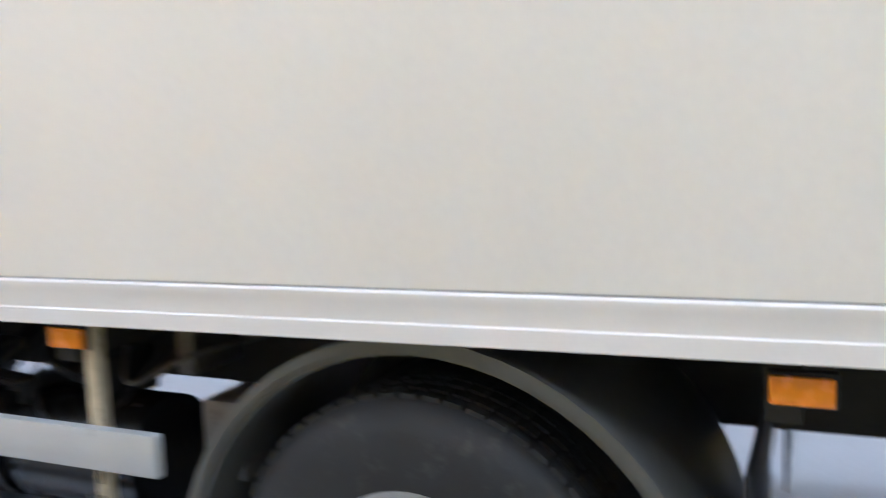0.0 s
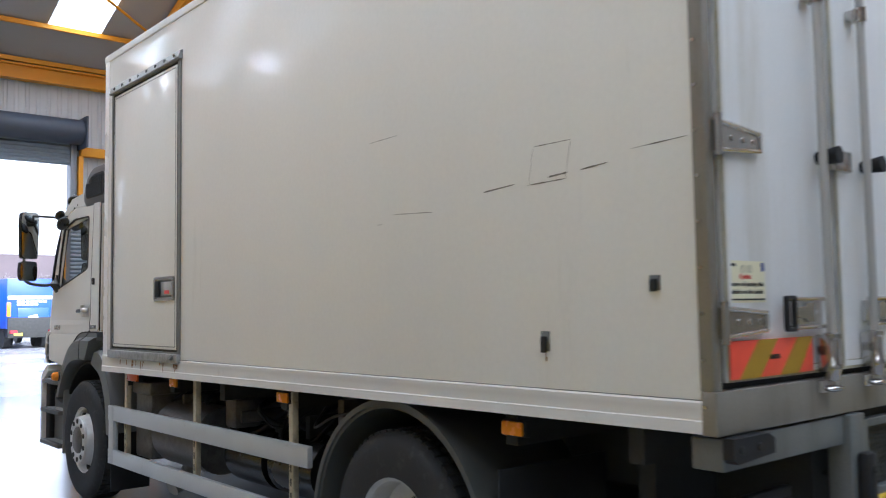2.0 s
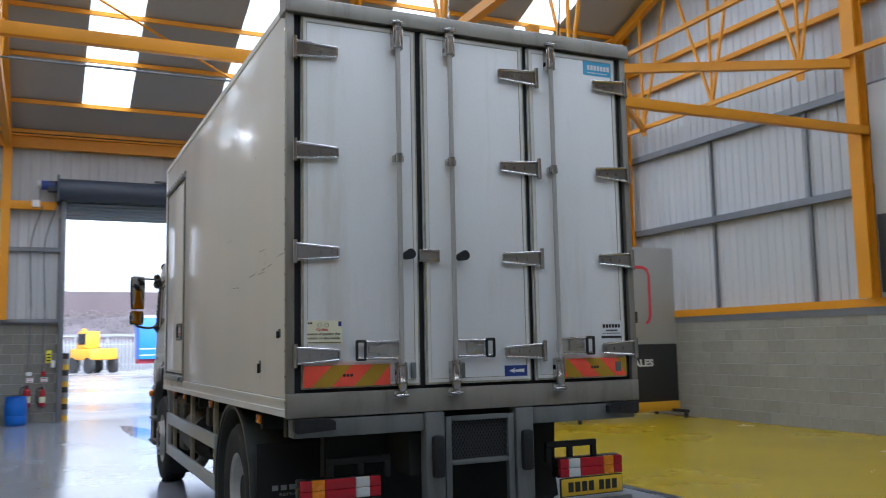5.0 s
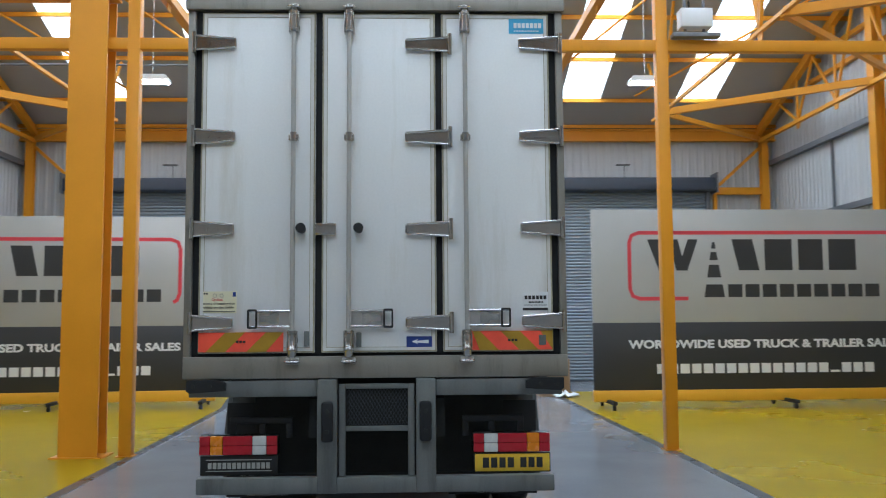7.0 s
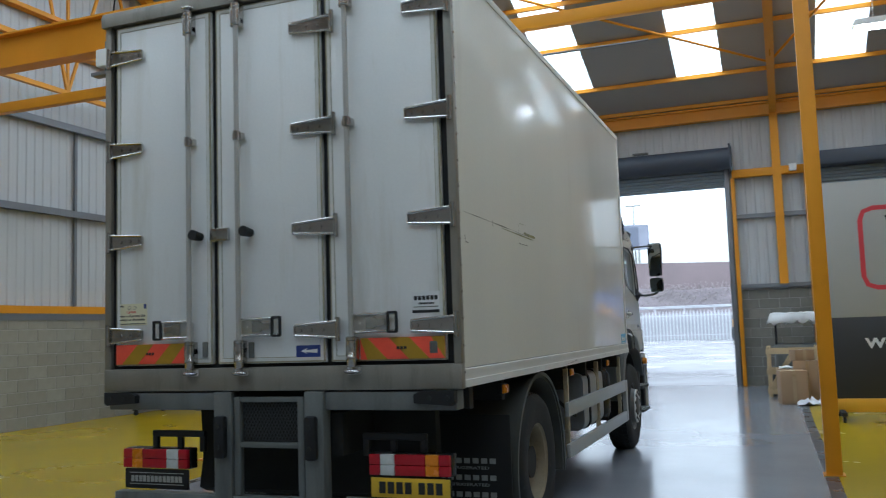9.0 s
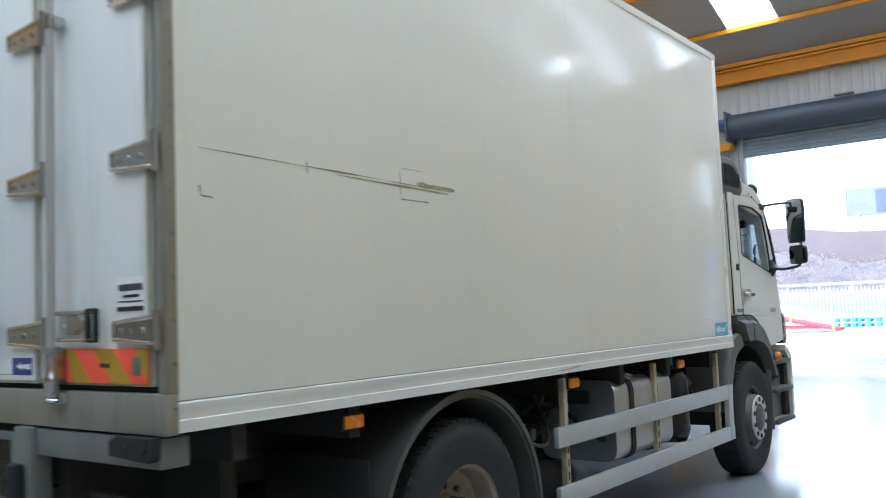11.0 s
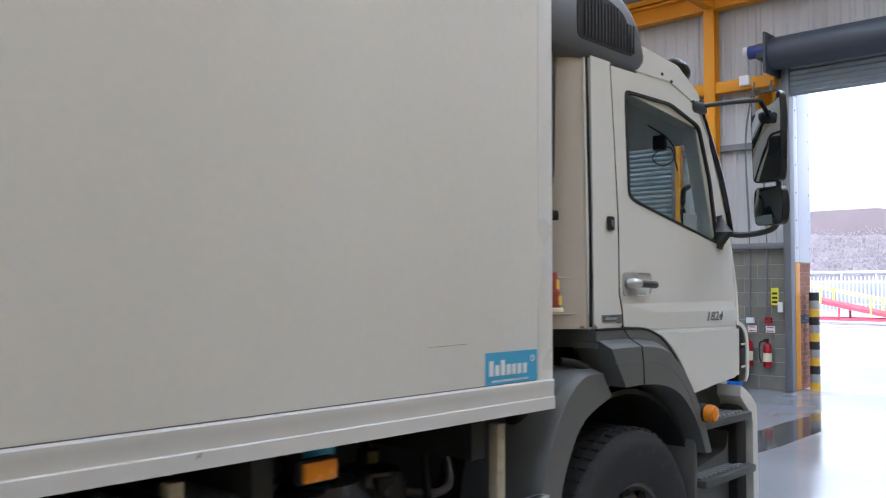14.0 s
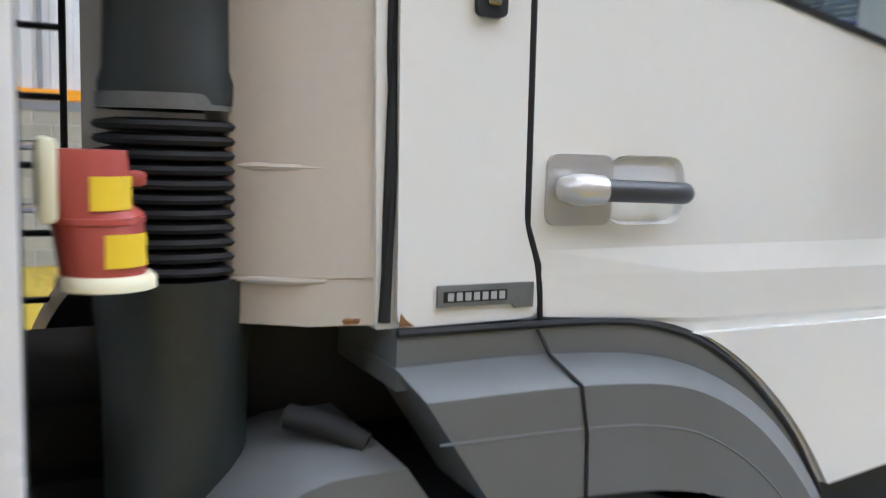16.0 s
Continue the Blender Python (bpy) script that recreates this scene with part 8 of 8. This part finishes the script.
def parked_lorry(x, y, colour, label, rz=0):
    l = thing("parked_lorry", x, y, -0.02, label, "lorry", "parked lorries", rz=rz)
    l.scale = (0.95, 0.95, 0.9)
    part("body", box(bmesh.new(), -1.25, 0, 1.1, 1.25, 7.5, 3.8, 0.05), colour, l)
    part("cab", prism(bmesh.new(), [(7.7, 0.8), (9.6, 0.8), (9.6, 1.9), (9.2, 2.8), (7.7, 2.9)], "x", -1.2, 1.2), colour, l)
    part("chassis", box(bmesh.new(), -1.0, 0.1, 0.6, 1.0, 9.3, 1.1), CHASSIS, l)
    part("tail_board", box(bmesh.new(), -1.2, -0.1, 0.6, 1.2, 0.0, 1.7, 0.03), CHASSIS, l)
    for x in (-1.05, 0.8):
        for y in (1.6, 2.8, 8.3):
            part("wheel", rod(bmesh.new(), (x, y, 0.5), (x + 0.3, y, 0.5), 0.5, seg=24), TYRE_RUBBER, l)
    for x in (-1.1, 0.75):
        part("tail_lamp", box(bmesh.new(), x, -0.16, 0.85, x + 0.35, -0.1, 1.0), RED_LENS, l)
    part("door_shelf", box(bmesh.new(), -1.2, -0.08, 2.66, 1.2, -0.003, 2.86, 0.02), SHELF_LILAC, l)
    part("tail_lift", box(bmesh.new(), -0.75, -0.09, 1.15, 0.75, -0.02, 2.2, 0.03), colour, l)
    for z, n, w in ((2.5, 7, 0.16), (2.34, 5, 0.16)):
        for k in range(n):
            part("sign_bar", box(bmesh.new(), -0.75 + k * 0.21, -0.02, z, -0.75 + k * 0.21 + w, -0.001, z + 0.1), INK_WHITE, l, smooth=0)
    part("sign_mark", prism(bmesh.new(), [(-0.25, 1.75), (0.2, 1.85), (0.25, 1.7), (-0.1, 1.62)], "y", -0.095, -0.09), INK_WHITE, l, smooth=0)
    part("side_marker", box(bmesh.new(), -1.24, -0.06, 1.75, -1.05, -0.003, 2.5, 0.01), AMBER, l)
    part("number_plate", box(bmesh.new(), -0.9, -0.14, 0.72, -0.5, -0.1, 0.85), PLATE_YELLOW, l)


SHELF_LILAC = surface("pale_lilac_shelf", (0.5, 0.5, 0.62), 0.4, vary=0.1)
LORRY_MID = surface("mid_blue_trailer_curtain", (0.012, 0.13, 0.48), 0.45, vary=0.15, scale=1)
LORRY_SKY = surface("sky_blue_lorry_paint", (0.05, 0.3, 0.62), 0.35, vary=0.1, scale=1)
parked_lorry(8.5, 44, LORRY_BLUE, "blue box lorry parked in the yard")
tr = thing("parked_trailer", 2.4, 46.2, -0.02, "mid-blue curtain-sided trailer on a red chassis", "trailer")
part("curtain_side", box(bmesh.new(), 0, 0, 1.1, 4.7, 2.5, 3.4, 0.03), LORRY_MID, tr)
part("top_rail", box(bmesh.new(), -0.02, -0.03, 3.4, 4.72, 2.53, 3.52, 0.01), SHELF_LILAC, tr)
for z in (1.3, 1.65):
    part("curtain_strap", box(bmesh.new(), 0.02, -0.015, z, 4.68, -0.001, z + 0.05), SHELF_LILAC, tr, smooth=0)
part("chassis_beam", box(bmesh.new(), 0, 0.4, 0.85, 4.7, 2.1, 1.1, 0.02), RAMP_RED, tr)
part("landing_leg", box(bmesh.new(), 3.1, 0.3, 0.05, 3.25, 0.45, 0.9, 0.01), RAMP_RED, tr)
part("leg_brace", beam(bmesh.new(), (3.2, 0.35, 0.35), (4.6, 0.35, 0.45), 0.08, 0.1), RAMP_RED, tr)
part("leg_foot", box(bmesh.new(), 3.03, 0.22, 0, 3.32, 0.53, 0.06, 0.01), RAMP_RED, tr)
for y in (0.15, 2.05):
    part("wheel", rod(bmesh.new(), (4.15, y, 0.48), (4.15, y + 0.3, 0.48), 0.48, seg=24), TYRE_RUBBER, tr)
parked_lorry(11.5, 47, LORRY_BLUE, "blue box lorry parked in the yard")
for k in range(2):
    q = thing("plastic_pallet", -8.9 + 1.25 * k, 52.2, -0.02, "blue plastic pallets stacked in the yard", "pallet", "blue pallets")
    for z in (0.0, 0.28):
        part("deck", box(bmesh.new(), 0, 0, z + 0.16, 1.2, 1.0, z + 0.22, 0.01), LORRY_SKY, q)
        for x in (0.02, 0.5, 0.98):
            part("block", box(bmesh.new(), x, 0.02, z, x + 0.2, 0.98, z + 0.16, 0.01), LORRY_SKY, q)
DIG = surface("digger_yellow", (0.7, 0.33, 0.02), 0.45, vary=0.12)
g = thing("yellow_digger", 0.95, 64, -0.02, "yellow wheeled digger parked in the yard", "digger", rz=25)
g.scale = (1.05, 1.05, 1.05)
part("body", box(bmesh.new(), -1.0, -1.6, 0.9, 1.0, 1.4, 1.7, 0.15), DIG, g)
part("cab", box(bmesh.new(), -0.7, -0.4, 1.7, 0.3, 0.9, 2.9, 0.12), DIG, g)
part("window", box(bmesh.new(), -0.72, -0.3, 1.95, 0.32, 0.8, 2.75, 0.05), BLACK_GLOSS, g)
for x in (-1.0, 0.75):
    for y in (-1.1, 1.0):
        part("wheel", rod(bmesh.new(), (x, y, 0.55), (x + 0.3, y, 0.55), 0.55, seg=24), TYRE_RUBBER, g)
part("boom", beam(bmesh.new(), (0.5, 0.6, 1.6), (0.5, 2.4, 3.0), 0.25, 0.35), DIG, g)
part("dipper", beam(bmesh.new(), (0.5, 2.4, 3.0), (0.5, 3.4, 1.2), 0.2, 0.28), DIG, g)
part("bucket", prism(bmesh.new(), [(3.2, 0.5), (3.9, 0.4), (3.9, 1.1), (3.3, 1.2)], "x", 0.1, 0.9), GREY_STEEL, g)
bb = thing("billboard", -12.1, 86, 0, "grey steel billboard beyond the embankment", "billboard", rz=24)
bb.scale = (0.73, 0.73, 0.73)
part("panel", box(bmesh.new(), -4.0, 0, 12.6, 4.0, 0.4, 16.1), surface("billboard_grey", (0.12, 0.13, 0.165), 0.6, vary=0.3, scale=0.4), bb)
part("poster", box(bmesh.new(), -0.6, -0.05, 12.9, 2.5, -0.002, 15.8), surface("billboard_poster", (0.06, 0.07, 0.1), 0.6, vary=0.15, scale=0.6), bb)
for x in (-2.5, 2.5):
    part("leg", box(bmesh.new(), x - 0.15, 0.1, 0, x + 0.15, 0.3, 12.6), GREY_STEEL, bb)
sl = thing("street_lamp", -11.1, 88.5, 0, "tall grey street lamp with two heads beyond the wall", "street lamp")
part("pole", rod(bmesh.new(), (0, 0, 0), (0, 0, 14.0), 0.1, 0.07), GREY_STEEL, sl)
for k in (-1, 1):
    part("lamp_head", box(bmesh.new(), k * 0.07, -0.11, 13.95, k * 0.8, 0.11, 14.08, 0.03), GREY_STEEL, sl)

# ---- block walls, piece by piece ----
BL, BH, JT = 0.44, 0.215, 0.01


def block_mesh(name, length, material):
    me = mesh_of(box(bmesh.new(), 0, -0.05, 0, length, 0.0, BH, 0.004, 1), name, 0)
    me.materials.append(material)
    return me


def block_wall(name, origin, rz, length, near, material, label, top=BLOCK_TOP - 0.08):
    """Courses of blocks on a mortar core; the wall's face looks to its own -y. near: the stretch whose blocks are parts."""
    core = setting(name, box(bmesh.new(), 0, -0.045, 0, length, 0.12, top, 0), MORTAR, label, "block wall")
    core.matrix_world = pose(*origin, 0, 0, rz)
    full, half = block_mesh("block", BL, material), block_mesh("block", BL / 2 - JT / 2, material)
    rest = bmesh.new()
    rows = int(top / (BH + JT))
    for j in range(rows):
        z = 0.006 + j * (BH + JT)
        x = 0.0 if j % 2 == 0 else BL / 2 + JT / 2
        if j % 2:
            ob = new("block", half)
            ob.parent, ob.location = core, (0.002, 0, z)
        while x + BL <= length:
            if near[0] <= x <= near[1]:
                ob = new("block", full)
                ob.parent, ob.location = core, (x, rng.uniform(-0.0015, 0.0015), z)
            else:
                box(rest, x, -0.05, z, x + BL, 0.0, z + BH)
            x += BL + JT
        if length - x > 0.05:
            box(rest, x, -0.05, z, length - 0.004, 0.0, z + BH)
    if rest.faces:
        tagged(part("far_blocks", rest, material, core, smooth=0), kind="stuff")
    else:
        rest.free()


block_wall("wall_block_west", (WEST + 0.13, BACK, 0), 90, FRONT - BACK, (15.2, 26.2), BLOCK, "tan concrete block wall below the cladding", LEDGE - 0.06)
block_wall("wall_block_east", (EAST - 0.13, FRONT, 0), -90, FRONT - BACK, (8.0, 19.0), BLOCK, "tan concrete block wall below the cladding", LEDGE - 0.06)
block_wall("wall_block_north_1", (SHUT_W[1] + 0.08, FRONT, 0), 0, DOORWAY[0] - SHUT_W[1] - 0.14, (0, 9), BLOCK_DARK, "grey concrete block wall by the doorway")
block_wall("wall_block_north_2", (DOORWAY[1] + 0.1, FRONT, 0), 0, SHUT_E[0] - DOORWAY[1] - 0.16, (0, 9), BLOCK_DARK, "grey concrete block wall by the doorway")
block_wall("wall_block_north_3", (SHUT_E[1] + 0.1, FRONT, 0), 0, EAST - SHUT_E[1] - 0.25, (99, 99), BLOCK_DARK, "grey concrete block wall in the corner")
block_wall("wall_block_north_4", (WEST + 0.2, FRONT, 0), 0, SHUT_W[0] - WEST - 0.3, (99, 99), BLOCK_DARK, "grey concrete block wall in the corner")
